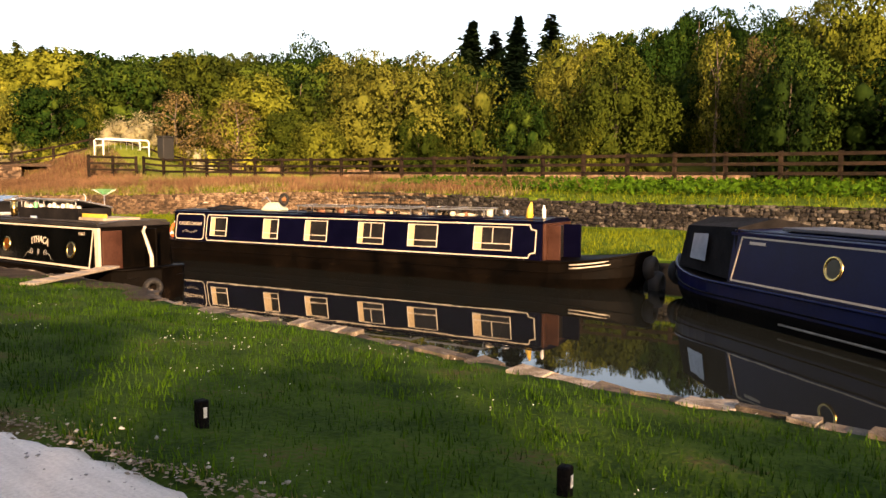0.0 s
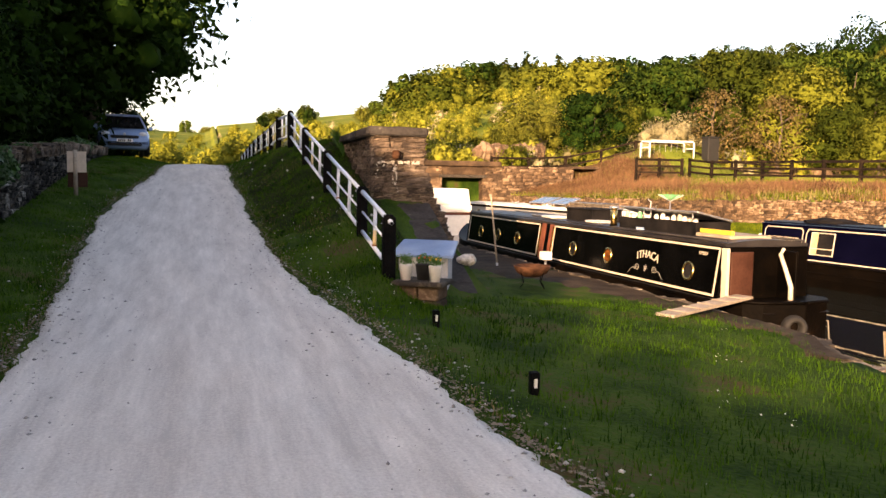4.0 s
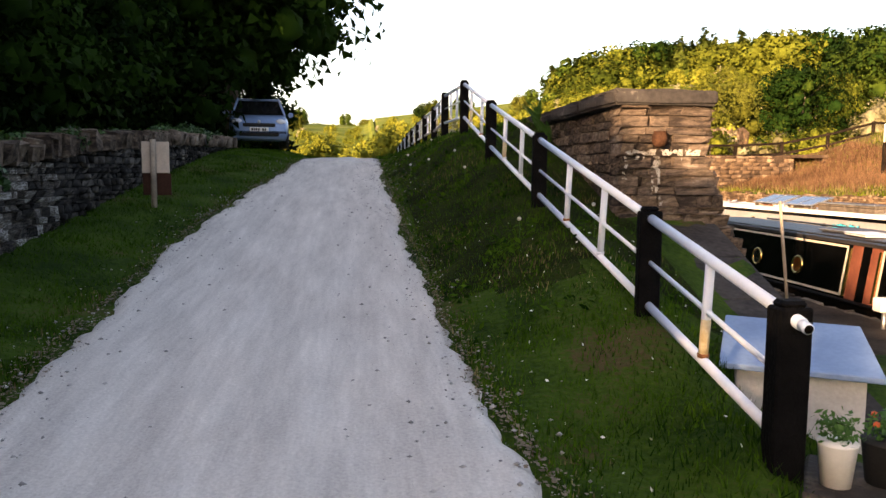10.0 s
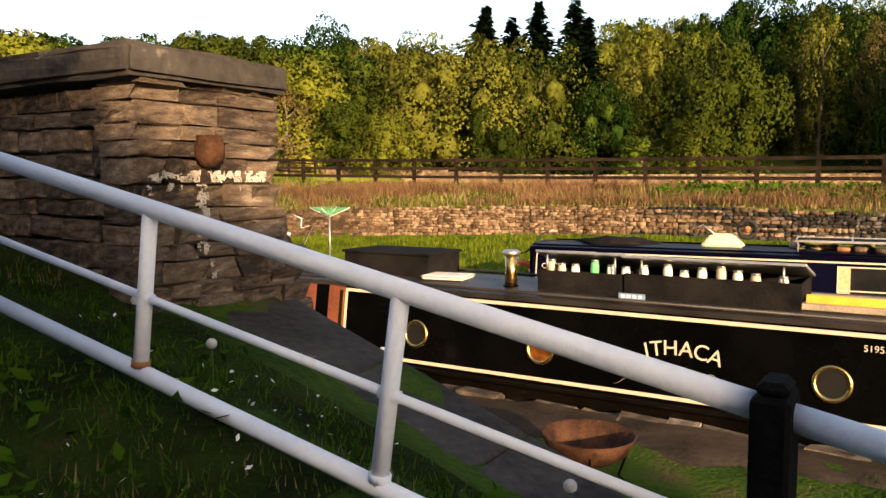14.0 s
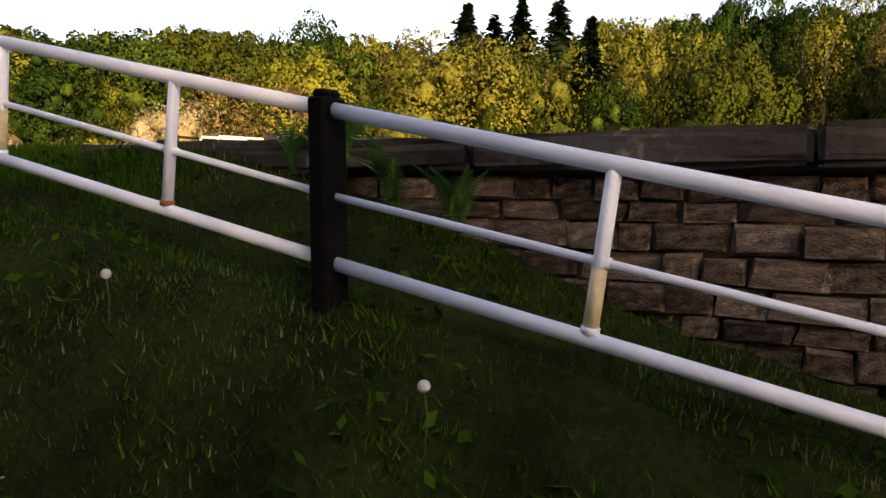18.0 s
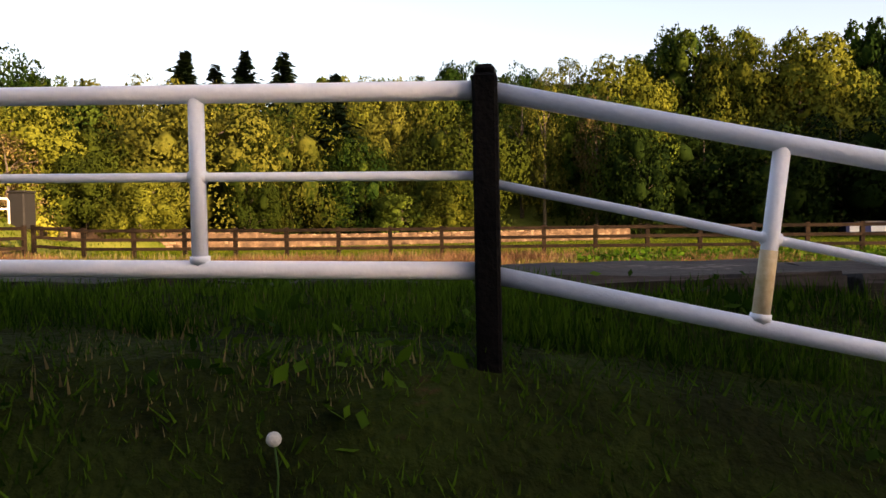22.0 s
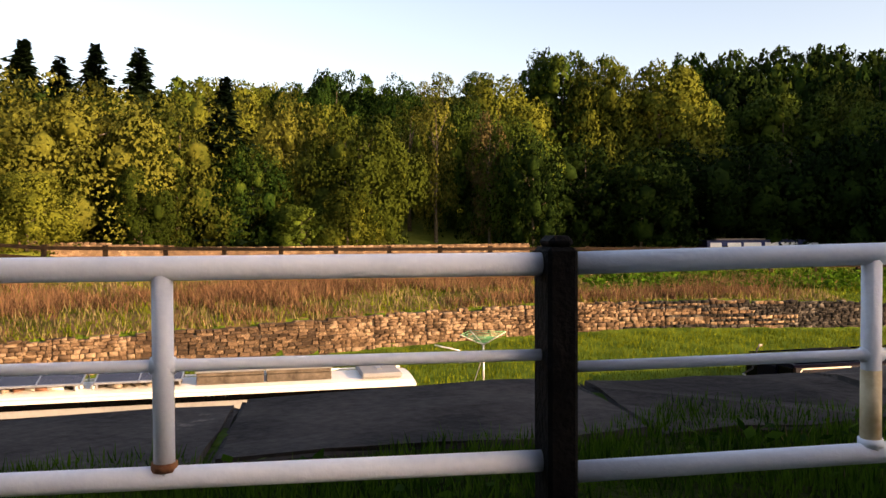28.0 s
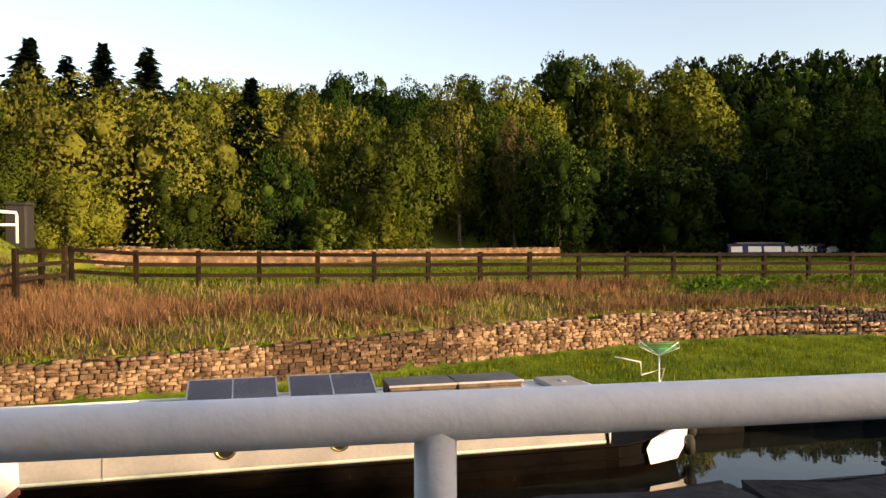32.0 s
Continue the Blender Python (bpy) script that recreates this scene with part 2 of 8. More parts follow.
M_CARBLUE = mat("silver_blue_car_paint", (0.17, 0.27, 0.46), (0.24, 0.35, 0.54), 1.0, 0.25, 0, 20.0, metal=0.1)
M_RUBBER = plain("black_rubber", (0.009, 0.0085, 0.008), 0.8, bump=0.2)
M_BARK = mat("bark", (0.05, 0.04, 0.03), (0.14, 0.115, 0.09), 4.0, 0.95, 0.8, 20.0, spec=0.1)
M_TERRACOTTA = mat("terracotta", (0.17, 0.075, 0.045), (0.30, 0.14, 0.085), 6.0, 0.8, 0.2, 30.0)
M_CYAN = plain("turquoise_letter_paint", (0.02, 0.42, 0.55), 0.4, k=0.85)
M_LIMEGREEN = plain("green_line_cord", (0.10, 0.48, 0.22), 0.6)
M_ORANGE = plain("orange_plastic", (0.75, 0.12, 0.03), 0.5)
M_YELLOW = plain("yellow_paint", (0.70, 0.45, 0.06), 0.5)
M_DAISY = plain("white_petals", (0.8, 0.8, 0.76), 0.8)
M_FLUFF = plain("dandelion_clock_down", (0.62, 0.60, 0.55), 0.95)
M_FERN = mat("fern_frond", (0.03, 0.10, 0.015), (0.07, 0.19, 0.03), 3.0, 0.7, 0, 10.0, trans=0.3)
M_IVY = mat("ivy_leaf", (0.02, 0.065, 0.012), (0.06, 0.15, 0.025), 3.0, 0.55, 0, 10.0, vary=0.5, trans=0.2)


def leafmat(name, c1, c2):
    return mat(name, c1, c2, 0.45, 0.85, 0, 1.6, vary=0.6, spec=0.04, trans=0.16, isl=0.2)


L_MID = leafmat("mid_green_foliage", (0.010, 0.028, 0.004), (0.065, 0.098, 0.013))
L_YEL = leafmat("yellow_green_foliage", (0.032, 0.047, 0.006), (0.12, 0.135, 0.017))
L_OLIVE = leafmat("olive_foliage", (0.019, 0.032, 0.004), (0.105, 0.112, 0.018))
# very dark leaves that carry the shade of the wood in their colour
L_DARK = leafmat("dark_green_shade_foliage", (0.004, 0.012, 0.002), (0.02, 0.040, 0.006))
L_PALE = leafmat("silvery_blossom_foliage", (0.14, 0.125, 0.06), (0.32, 0.29, 0.17))
# hillside scrub and larch leaves, brightened to carry the strong sun in their colour
L_SCRUB = leafmat("sun_tinted_scrub_foliage", (0.085, 0.10, 0.012), (0.26, 0.26, 0.035))
L_LARCH = leafmat("sun_tinted_larch_foliage", (0.045, 0.07, 0.01), (0.14, 0.175, 0.03))
L_BROWN = leafmat("bronze_bud_foliage", (0.07, 0.055, 0.022), (0.17, 0.125, 0.05))
L_SPRUCE = leafmat("spruce_needles", (0.004, 0.012, 0.005), (0.016, 0.034, 0.012))
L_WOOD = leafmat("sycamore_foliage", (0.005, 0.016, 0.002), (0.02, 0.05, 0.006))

mw = bpy.data.materials.new("canal_water")
mw.use_nodes = True
_t = mw.node_tree
_b = _t.nodes["Principled BSDF"]
_b.inputs["Base Color"].default_value = (0.010, 0.011, 0.009, 1)
_b.inputs["Roughness"].default_value = 0.02
_b.inputs["IOR"].default_value = 1.33
_n = _t.nodes.new("ShaderNodeTexNoise")
_n.inputs["Scale"].default_value = 1.3
_c = _t.nodes.new("ShaderNodeTexCoord")
_t.links.new(_c.outputs["Object"], _n.inputs["Vector"])
_p = _t.nodes.new("ShaderNodeBump")
_p.inputs["Strength"].default_value, _p.inputs["Distance"].default_value = 0.06, 0.02
_t.links.new(_n.outputs[0], _p.inputs["Height"])
_t.links.new(_p.outputs[0], _b.inputs["Normal"])
M_WATER = mw


# ---- building helpers ----
def link(name, verts, faces, material, parent=None, label="", smooth=False):
    me = bpy.data.meshes.new(name)
    me.from_pydata([tuple(v) for v in verts], [], faces)
    me.materials.append(material)
    if smooth:
        me.polygons.foreach_set("use_smooth", [True] * len(me.polygons))
    ob = new(name, me)
    if parent:
        ob.parent = parent
    if label:
        ob["label"] = label
    return ob


def part(name, bm, material, parent=None, label="", smooth=False):
    me = bpy.data.meshes.new(name)
    bm.to_mesh(me)
    bm.free()
    me.materials.append(material)
    if smooth:
        me.polygons.foreach_set("use_smooth", [True] * len(me.polygons))
    ob = new(name, me)
    if parent:
        ob.parent = parent
    if label:
        ob["label"] = label
    return ob


def thing(name, m, label, category, group="", kind=""):
    ob = new(name)
    ob.empty_display_size = 0.1
    ob.matrix_world = m
    return tagged(ob, label, category, group, kind)


def bm_box(bm, x0, x1, y0, y1, z0, z1, bevel=0.0, m=None):
    r = bmesh.ops.create_cube(bm, size=1.0)
    vs = r["verts"]
    for v in vs:
        v.co = Vector(((x0 + x1) / 2 + v.co.x * (x1 - x0), (y0 + y1) / 2 + v.co.y * (y1 - y0), (z0 + z1) / 2 + v.co.z * (z1 - z0)))
    if bevel:
        es = list({e for v in vs for e in v.link_edges})
        r2 = bmesh.ops.bevel(bm, geom=es, offset=bevel, segments=1, affect="EDGES")
        vs = list({v for f in r2["faces"] for v in f.verts} | {v for v in vs if v.is_valid})
    if m is not None:
        for v in vs:
            v.co = m @ v.co
    return vs


def box(name, dims, material, parent=None, bevel=0.008, label="", m=None):
    bm = bmesh.new()
    bm_box(bm, *dims, bevel, m)
    return part(name, bm, material, parent, label)


def tube_data(pts, radii, seg=8, cap=True):
    pts = [Vector(p) for p in pts]
    if not hasattr(radii, "__len__"):
        radii = [radii] * len(pts)
    vs, fs = [], []
    for i, p in enumerate(pts):
        d = (pts[min(i + 1, len(pts) - 1)] - pts[max(i - 1, 0)]).normalized()
        u = d.orthogonal().normalized() if abs(d.z) > 0.9 else d.cross(Vector((0, 0, 1))).normalized()
        w = d.cross(u).normalized()
        for k in range(seg):
            a = 2 * math.pi * k / seg
            vs.append(p + (u * math.cos(a) + w * math.sin(a)) * radii[i])
    for i in range(len(pts) - 1):
        for k in range(seg):
            k2 = (k + 1) % seg
            fs.append((i * seg + k, i * seg + k2, (i + 1) * seg + k2, (i + 1) * seg + k))
    if cap:
        fs.append(tuple(range(seg - 1, -1, -1)))
        fs.append(tuple((len(pts) - 1) * seg + k for k in range(seg)))
    return vs, fs


def tube(name, pts, radii, material, parent=None, seg=10, label="", smooth=True, cap=True):
    vs, fs = tube_data(pts, radii, seg, cap)
    return link(name, vs, fs, material, parent, label, smooth)


def arrays(name, co, faces_idx, material, parent=None, smooth=False):
    """A mesh from numpy arrays: co (n, 3), faces_idx (m, k)."""
    me = bpy.data.meshes.new(name)
    co = np.asarray(co, dtype=np.float32)
    fi = np.asarray(faces_idx, dtype=np.int32)
    m, k = fi.shape
    me.vertices.add(len(co))
    me.vertices.foreach_set("co", co.ravel())
    me.loops.add(m * k)
    me.loops.foreach_set("vertex_index", fi.ravel())
    me.polygons.add(m)
    me.polygons.foreach_set("loop_start", np.arange(0, m * k, k, dtype=np.int32))
    me.update(calc_edges=True)
    me.validate()
    me.materials.append(material)
    if smooth:
        me.polygons.foreach_set("use_smooth", np.ones(m, dtype=bool))
    ob = new(name, me)
    if parent:
        ob.parent = parent
    return ob


def ss(a, b, x):
    t = np.clip((x - a) / (b - a), 0, 1)
    return t * t * (3 - 2 * t)


def text_mesh(name, words, size, material, m, parent=None, depth=0.004, label="", bold=0.0):
    cu = bpy.data.curves.new(name, "FONT")
    cu.body, cu.size, cu.extrude, cu.align_x, cu.align_y = words, size, depth, "CENTER", "CENTER"
    cu.offset = bold
    tmp = bpy.data.objects.new(name, cu)
    me = bpy.data.meshes.new_from_object(tmp)
    bpy.data.objects.remove(tmp)
    bpy.data.curves.remove(cu)
    me.transform(m)
    me.materials.clear()
    me.materials.append(material)
    ob = new(name, me)
    if parent:
        ob.parent = parent
    if label:
        ob["label"] = label
    return ob


# ---- the land ----
WATER = -4.2
rng = np.random.default_rng(7)


def path_z(y):
    return np.interp(y, [-60, -24.5, -20, -15.4, -12, -8, -5.85, -3.5, -1.2, 1, 3.3, 6, 10, 16, 25, 40, 80], [-3.9, -3.4, -3.22, -3.12, -3.0, -2.72, -2.5, -2.2, -1.93, -1.72, -1.47, -1.3, -1.2, -1.22, -1.5, -2.0, -3.0])


def path_l(y):
    return np.interp(y, [-60, -24, -16, -12, -8, -4, 2, 10, 40], [-5.2, -4.6, -3.6, -3.68, -3.98, -4.0, -3.5, -3.2, -3.4])


def path_r(y):
    return np.interp(y, [-60, -24, -21.6, -19.7, -16.4, -13.6, -12, -11, -9.6, -7, -4.4, 2, 10, 40], [1.2, 0.45, 0.08, -0.16, -0.48, -0.64, -0.8, -1.0, -1.14, -1.22, -1.3, -1.42, -1.4, -1.4])


def rail_z(y):
    return np.interp(y, [-60, -24, -14, -11, -9.16, -6, -2.9, 0, 3, 14, 25, 60], [-3.9, -3.45, -3.1, -2.84, -2.49, -1.93, -1.36, -0.85, -0.80, -0.86, -1.15, -2.6])


def near_bank(y):
    return np.interp(y, [-60, -24, -21, -18, -14.5, -13.2, -12.3, 4, 8, 12, 60], [4.6, 4.5, 4.5, 4.9, 5.0, 5.1, 5.7, 5.75, 4.2, 2.4, 2.4])


def far_bank(y):
    return np.interp(y, [-60, -30, -19, -14, -2, 2, 5, 17, 22, 60], [13.5, 14.8, 16.9, 17.0, 15.3, 14.9, 14.8, 13.7, 13.6, 13.6])


def wall_x(y):
    return np.interp(y, [-60, -40, -14, -5, 0, 5, 9, 14, 17.5, 22, 60], [21.8, 21.5, 21.0, 20.8, 20.6, 19.6, 18.2, 16.4, 15.5, 14.9, 14.9])


def wall_top(y):
    return np.interp(y, [-40, -14, -5, 0, 5, 10, 17, 23], [-2.4, -2.35, -2.08, -2.1, -2.2, -2.32, -2.4, -2.4])


def wall_foot(y):
    return np.interp(y, [-40, -14, -3, 4, 9, 14, 23], [-3.2, -3.15, -2.9, -3.1, -3.22, -3.2, -3.2])


def fence_x(y):
    return np.interp(y, [-60, -30, -5, 2.7, 8, 14, 19, 26], [26.6, 26.5, 26.3, 25.9, 25.1, 24.6, 24.3, 24.0])


def fence_z(y):
    return np.interp(y, [-40, -20, -5, 2.7, 8, 14, 20, 26], [-1.75, -1.7, -1.58, -1.52, -1.47, -1.38, -1.3, -1.2])


def ground_z(x, y):
    x, y = np.asarray(x, float), np.asarray(y, float)
    zp, xl, xr, zr = path_z(y), path_l(y), path_r(y), rail_z(y)
    z = np.where(x < xl, zp + 0.22 * ss(0, 1.4, xl - x) + 0.16 * np.clip(-5.6 - x, 0, 25), zp - 0.05)
    k = np.clip((x - xr) / np.maximum(-xr, 0.3), 0, 1)
    bank = zp + (zr - zp) * (0.35 * k + 0.65 * ss(0, 1, k))
    z = np.where(x > xr, bank, z)
    # beyond the rail
    upper = np.interp(y, [-60, -11, -5.95, -4, -2.8, -1.7, 0, 3, 5, 6.2, 7.2, 8.5, 10, 20, 30], [-3.3, -3.1, -2.05, -1.5, -1.05, -0.74, -0.69, -0.70, -0.725, -0.75, -0.795, -0.825, -0.885, -0.96, -1.1])
    z = np.where(x > 0, zr + (upper - zr) * ss(0.1, 0.95, x), z)
    # south of the wing wall the verge falls straight to the bank
    nb = near_bank(y)
    low = zp + (-3.72 - zp) * np.clip((x - xr) / (nb - xr), 0, 1) ** 0.85
    south = ss(-9.0, -11.2, y)
    wing = np.interp(y, [-12, -10, -6, -5.8], [-3.7, -3.4, -2.1, -2.0])
    mid = np.where(x < 2.1, np.minimum(z, wing - 0.02 + 0.3 * np.clip(1.4 - x, 0, 2)), -3.55 - 0.17 * np.clip((x - 2.1) / 3.6, 0, 1))
    z2 = np.where(x > 0.4, mid, z)
    z2 = z2 * (1 - south) + np.where(x > xr, low, z2) * south
    north = ss(-5.95, -5.75, y)
    z3 = np.where(x > 1.9, -3.72, z)
    z = np.where(x > xr, z2 * (1 - north) + z3 * north, z)
    # canal
    fb, wx, fx = far_bank(y), wall_x(y), fence_x(y)
    z = np.where((x > nb) & (x < fb), -5.4, z)
    ledge = -3.78 + (wall_foot(y) + 3.78) * np.clip((x - fb) / np.maximum(wx - fb, 0.5), 0, 1) ** 0.8
    z = np.where(x >= fb, ledge, z)
    fz = fence_z(y)
    wt = wall_top(y) - 0.06
    top = wt + (fz - wt) * np.clip((x - wx) / (fx - wx), 0, 1)
    z = np.where(x > wx + 0.36, top, z)
    field = fz + (-1.75 - fz) * np.clip((x - fx) / 24.0, 0, 1)
    z = np.where(x > fx, field, z)
    # embankment that closes the basin to the north
    emb = ss(22.6, 23.2, y) * ss(1.5, 3.0, x)
    z = z * (1 - emb) + np.maximum(z, -0.95) * emb
    z = np.where(x > wx + 0.5, z + 2.0 * np.exp(-(((x - 25.6) / 4.2) ** 2 + ((y - 22.0) / 2.6) ** 2)), z)
    z = z - 0.19 * np.exp(-((x - 0.6) ** 2 + (y + 10.95) ** 2) / 0.42)
    z = z + 0.3 * np.exp(-((x - 0.02) / 0.4) ** 2 - ((y + 10.8) / 0.6) ** 2)
    # hillsides
    hn = 12.5 * ss(27, 100, y) * ss(-10, 50, x)
    hf = np.clip(19 + 0.13 * x, 10, 28) * ss(120, 300, y) + 6 * ss(300, 700, y)
    he = 0.24 * np.clip(x - 64 - 0.05 * np.abs(y), 0, 230)
    # hollow of the old canal arm beyond the pasture
    arm = 1.35 * np.exp(-(((x - 69) / 8.0) ** 2 + ((y + 34) / 15.0) ** 2))
    return z + np.maximum(hn, hf) + he * (1 - ss(30, 120, y) * 0.6) - arm


def gz(x, y):
    return float(ground_z(x, y))


xs = np.concatenate([np.array([-4000, -2000, -1000, -500, -250, -120, -70, -45, -30, -22, -16, -12, -9.5]), np.arange(-8, 6.5, 0.22), np.arange(6.6, 40, 0.35), np.arange(41, 130, 3.0), np.array([140, 155, 175, 200, 230, 270, 320, 420, 600, 1000, 2000, 4000])])
ys = np.concatenate([np.array([-4000, -2000, -1000, -500, -250, -140, -90, -65, -50, -42, -36]), np.arange(-32, 26, 0.3), np.arange(26.5, 130, 3.0), np.array([140, 160, 190, 230, 280, 340, 420, 520, 640, 900, 1600, 4000])])
XX, YY = np.meshgrid(xs, ys)
ZZ = ground_z(XX, YY)
ZZ = ZZ + (rng.normal(0, 0.014, ZZ.shape)) * ((np.abs(YY) < 40) & (XX < 40))
ZZ = np.where((np.abs(XX) > 900) | (np.abs(YY) > 900), np.minimum(ZZ, 70), ZZ)
nx, ny = len(xs), len(ys)
idx = np.arange(nx * ny).reshape(ny, nx)
quads = np.stack([idx[:-1, :-1], idx[:-1, 1:], idx[1:, 1:], idx[1:, :-1]], -1).reshape(-1, 4)
ground = arrays("ground", np.stack([XX, YY, ZZ], -1).reshape(-1, 3), quads, M_GRASS, smooth=True)
ground.data.materials.append(M_PASTURE)
qc = np.stack([XX, YY], -1).reshape(-1, 2)[quads].mean(1)
wild = (qc[:, 0] > fence_x(qc[:, 1]) + 0.3) | (qc[:, 1] > 26) | (qc[:, 1] < -50)
ground.data.materials.append(M_LUSH)
ground.data.materials.append(M_BANK)
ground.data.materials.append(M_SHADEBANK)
lush = (qc[:, 0] > far_bank(qc[:, 1]) + 0.2) & (qc[:, 0] < wall_x(qc[:, 1]) + 0.4) & (qc[:, 1] < 22)
litter = (qc[:, 0] >= wall_x(qc[:, 1]) + 0.4) & (qc[:, 0] <= fence_x(qc[:, 1]) + 0.3) & (qc[:, 1] < 26) & (qc[:, 1] > -10)
leafy = (qc[:, 0] >= wall_x(qc[:, 1]) + 0.4) & (qc[:, 0] <= fence_x(qc[:, 1]) + 0.3) & (qc[:, 1] <= -10)
slot = np.where(wild, 1, 0)
# bank by the railing that takes the shade-darkened earth
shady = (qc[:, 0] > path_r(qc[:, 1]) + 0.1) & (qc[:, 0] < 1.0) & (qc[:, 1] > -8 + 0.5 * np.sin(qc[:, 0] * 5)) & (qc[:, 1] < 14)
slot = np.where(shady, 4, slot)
slot = np.where(lush | leafy, 2, np.where(litter, 3, slot))
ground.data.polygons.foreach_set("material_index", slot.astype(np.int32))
tagged(ground, "rough green grass verges, banks and pasture", "ground", kind="structure")

# the track
ty = np.arange(-60, 60, 0.12)
tu = np.linspace(0, 1, 30)
wob = np.convolve(rng.normal(0, 1, len(ty) + 8), np.ones(9) / 9, "valid") * 0.16
wob2 = np.convolve(rng.normal(0, 1, len(ty) + 8), np.ones(9) / 9, "valid") * 0.16
jit = rng.normal(0, 0.022, (2, len(ty)))
TX = (path_l(ty) + wob + jit[0])[:, None] * (1 - tu) + (path_r(ty) + wob2 + jit[1])[:, None] * tu
TY = np.repeat(ty[:, None], len(tu), 1)
crown = 0.035 * np.sin(np.pi * tu)[None, :] - 0.018 * np.exp(-((tu - 0.3) / 0.1) ** 2)[None, :] - 0.018 * np.exp(-((tu - 0.72) / 0.1) ** 2)[None, :]
TZ = path_z(TY) + crown + rng.normal(0, 0.003, TX.shape)
TZ[:, 0] -= 0.06
TZ[:, -1] -= 0.06
ti = np.arange(TX.size).reshape(TX.shape)
tq = np.stack([ti[:-1, :-1], ti[:-1, 1:], ti[1:, 1:], ti[1:, :-1]], -1).reshape(-1, 4)
track = arrays("road", np.stack([TX, TY, TZ], -1).reshape(-1, 3), tq, M_PATH, smooth=True)
tagged(track, "pale grey crushed limestone track climbing a ramp", "track", kind="structure")

# water
wy = np.arange(-64, 24, 1.0)
wv, wf = [], []
for i, y in enumerate(wy):
    wv += [(float(near_bank(y)) - 0.5, y, WATER), (float(far_bank(y)) + 0.5, y, WATER)]
    if i:
        wf.append((2 * i - 2, 2 * i - 1, 2 * i + 1, 2 * i))
water = tagged(link("water", wv, wf, M_WATER), "still dark canal water mirroring boats and sky", "water", kind="structure")


# ---- stones ----
def stone_mesh(name, material, seed, rough=0.06):
    r = random.Random(seed)
    bm = bmesh.new()
    bm_box(bm, -0.5, 0.5, -1, 0, 0, 1)
    f = max(bm.faces, key=lambda q: q.calc_center_median().y)
    bmesh.ops.inset_region(bm, faces=[f], thickness=0.10, depth=0.0)
    for v in bm.verts:
        if v.co.y > -0.01 and max(abs(v.co.x), abs(v.co.z - 0.5)) > 0.46:
            v.co.y -= 0.14
    for v in bm.verts:
        v.co += Vector((r.uniform(-rough, rough), r.uniform(-rough, rough) * 2.0, r.uniform(-rough, rough)))
    me = bpy.data.meshes.new(name)
    bm.to_mesh(me)
    bm.free()
    me.materials.append(material)
    return me


STONES = {k: [stone_mesh("stone", m, i * 7 + 3, 0.075) for i in range(12)] for k, m in (("grit", M_STONE), ("dark", M_DARKSTONE), ("gold", M_GOLDSTONE), ("coping", M_COPING), ("pier", M_PIERSTONE), ("black", M_BLACKSTONE))}


def courses(p0, p1, bottom, top, ch=(0.1, 0.17), ln=(0.2, 0.5), depth=0.2, seed=1, lean=0.0):
    """Matrices of stones on a wall face from p0 to p1 (plan), outward to the right of that way. bottom, top: heights along it."""
    r = random.Random(seed)
    p0, p1 = Vector(p0), Vector(p1)
    d = p1 - p0
    total = d.length
    d.normalize()
    out = Vector((d.y, -d.x))
    res = []
    v = 0.0
    hmax = max(top(s) - bottom(s) for s in np.linspace(0, total, 12))
    zmin = min(bottom(s) for s in np.linspace(0, total, 12))
    level = zmin
    zmax = max(top(s) for s in np.linspace(0, total, 12))
    while level < zmax - 0.03:
        h = r.uniform(*ch)
        s = -r.uniform(0, ln[0])
        while s < total:
            w = r.uniform(*ln)
            a, b = max(s, 0), min(s + w, total)
            s += w
            if b - a < 0.06:
                continue
            c = (a + b) / 2
            lo, hi = bottom(c), top(c)
            if level + h < lo - 0.02 or level + h * 0.55 > hi:
                continue
            hh = min(h, hi - level) * r.uniform(0.86, 0.97)
            pr = r.uniform(-0.022, 0.022)
            up = level - zmin
            pos = p0 + d * c + out * (pr - lean * up)
            rot = Matrix.Rotation(r.uniform(-0.045, 0.045), 4, Vector((out.x, out.y, 0)))
            keep = Matrix.Translation((pos.x, pos.y, level)) @ rot @ Matrix.Translation((-pos.x, -pos.y, -level))
            res.append(keep @ Matrix(((d.x * (b - a) * 0.95, out.x * depth, 0, pos.x), (d.y * (b - a) * 0.95, out.y * depth, 0, pos.y), (0, 0, hh, level), (0, 0, 0, 1))))
        level += h
    return res


def lay(mats, kind, parent, limit=300, key=None, seed=5):
    """Stones as parts of their own up to a limit, the rest joined into one."""
    r = random.Random(seed)
    meshes = STONES[kind]
    if key:
        mats = sorted(mats, key=key)
    for m in mats[:limit]:
        ob = new("stone", r.choice(meshes))
        ob.parent = parent
        ob.matrix_basis = m
    rest = mats[limit:]
    if rest:
        cos, fcs, n = [], [], 0
        cache = []
        for me in meshes:
            co = np.array([v.co[:] for v in me.vertices])
            me.calc_loop_triangles()
            tri = np.array([t.vertices[:] for t in me.loop_triangles])
            cache.append((co, tri))
        for m in rest:
            co, tri = r.choice(cache)
            a = np.array(m)
            cos.append(co @ a[:3, :3].T + a[:3, 3])
            fcs.append(tri + n)
            n += len(co)
        ob = arrays("stonework", np.concatenate(cos), np.concatenate(fcs), meshes[0].materials[0], parent)
        tagged(ob, "coursed stones of the wall", kind="stuff")


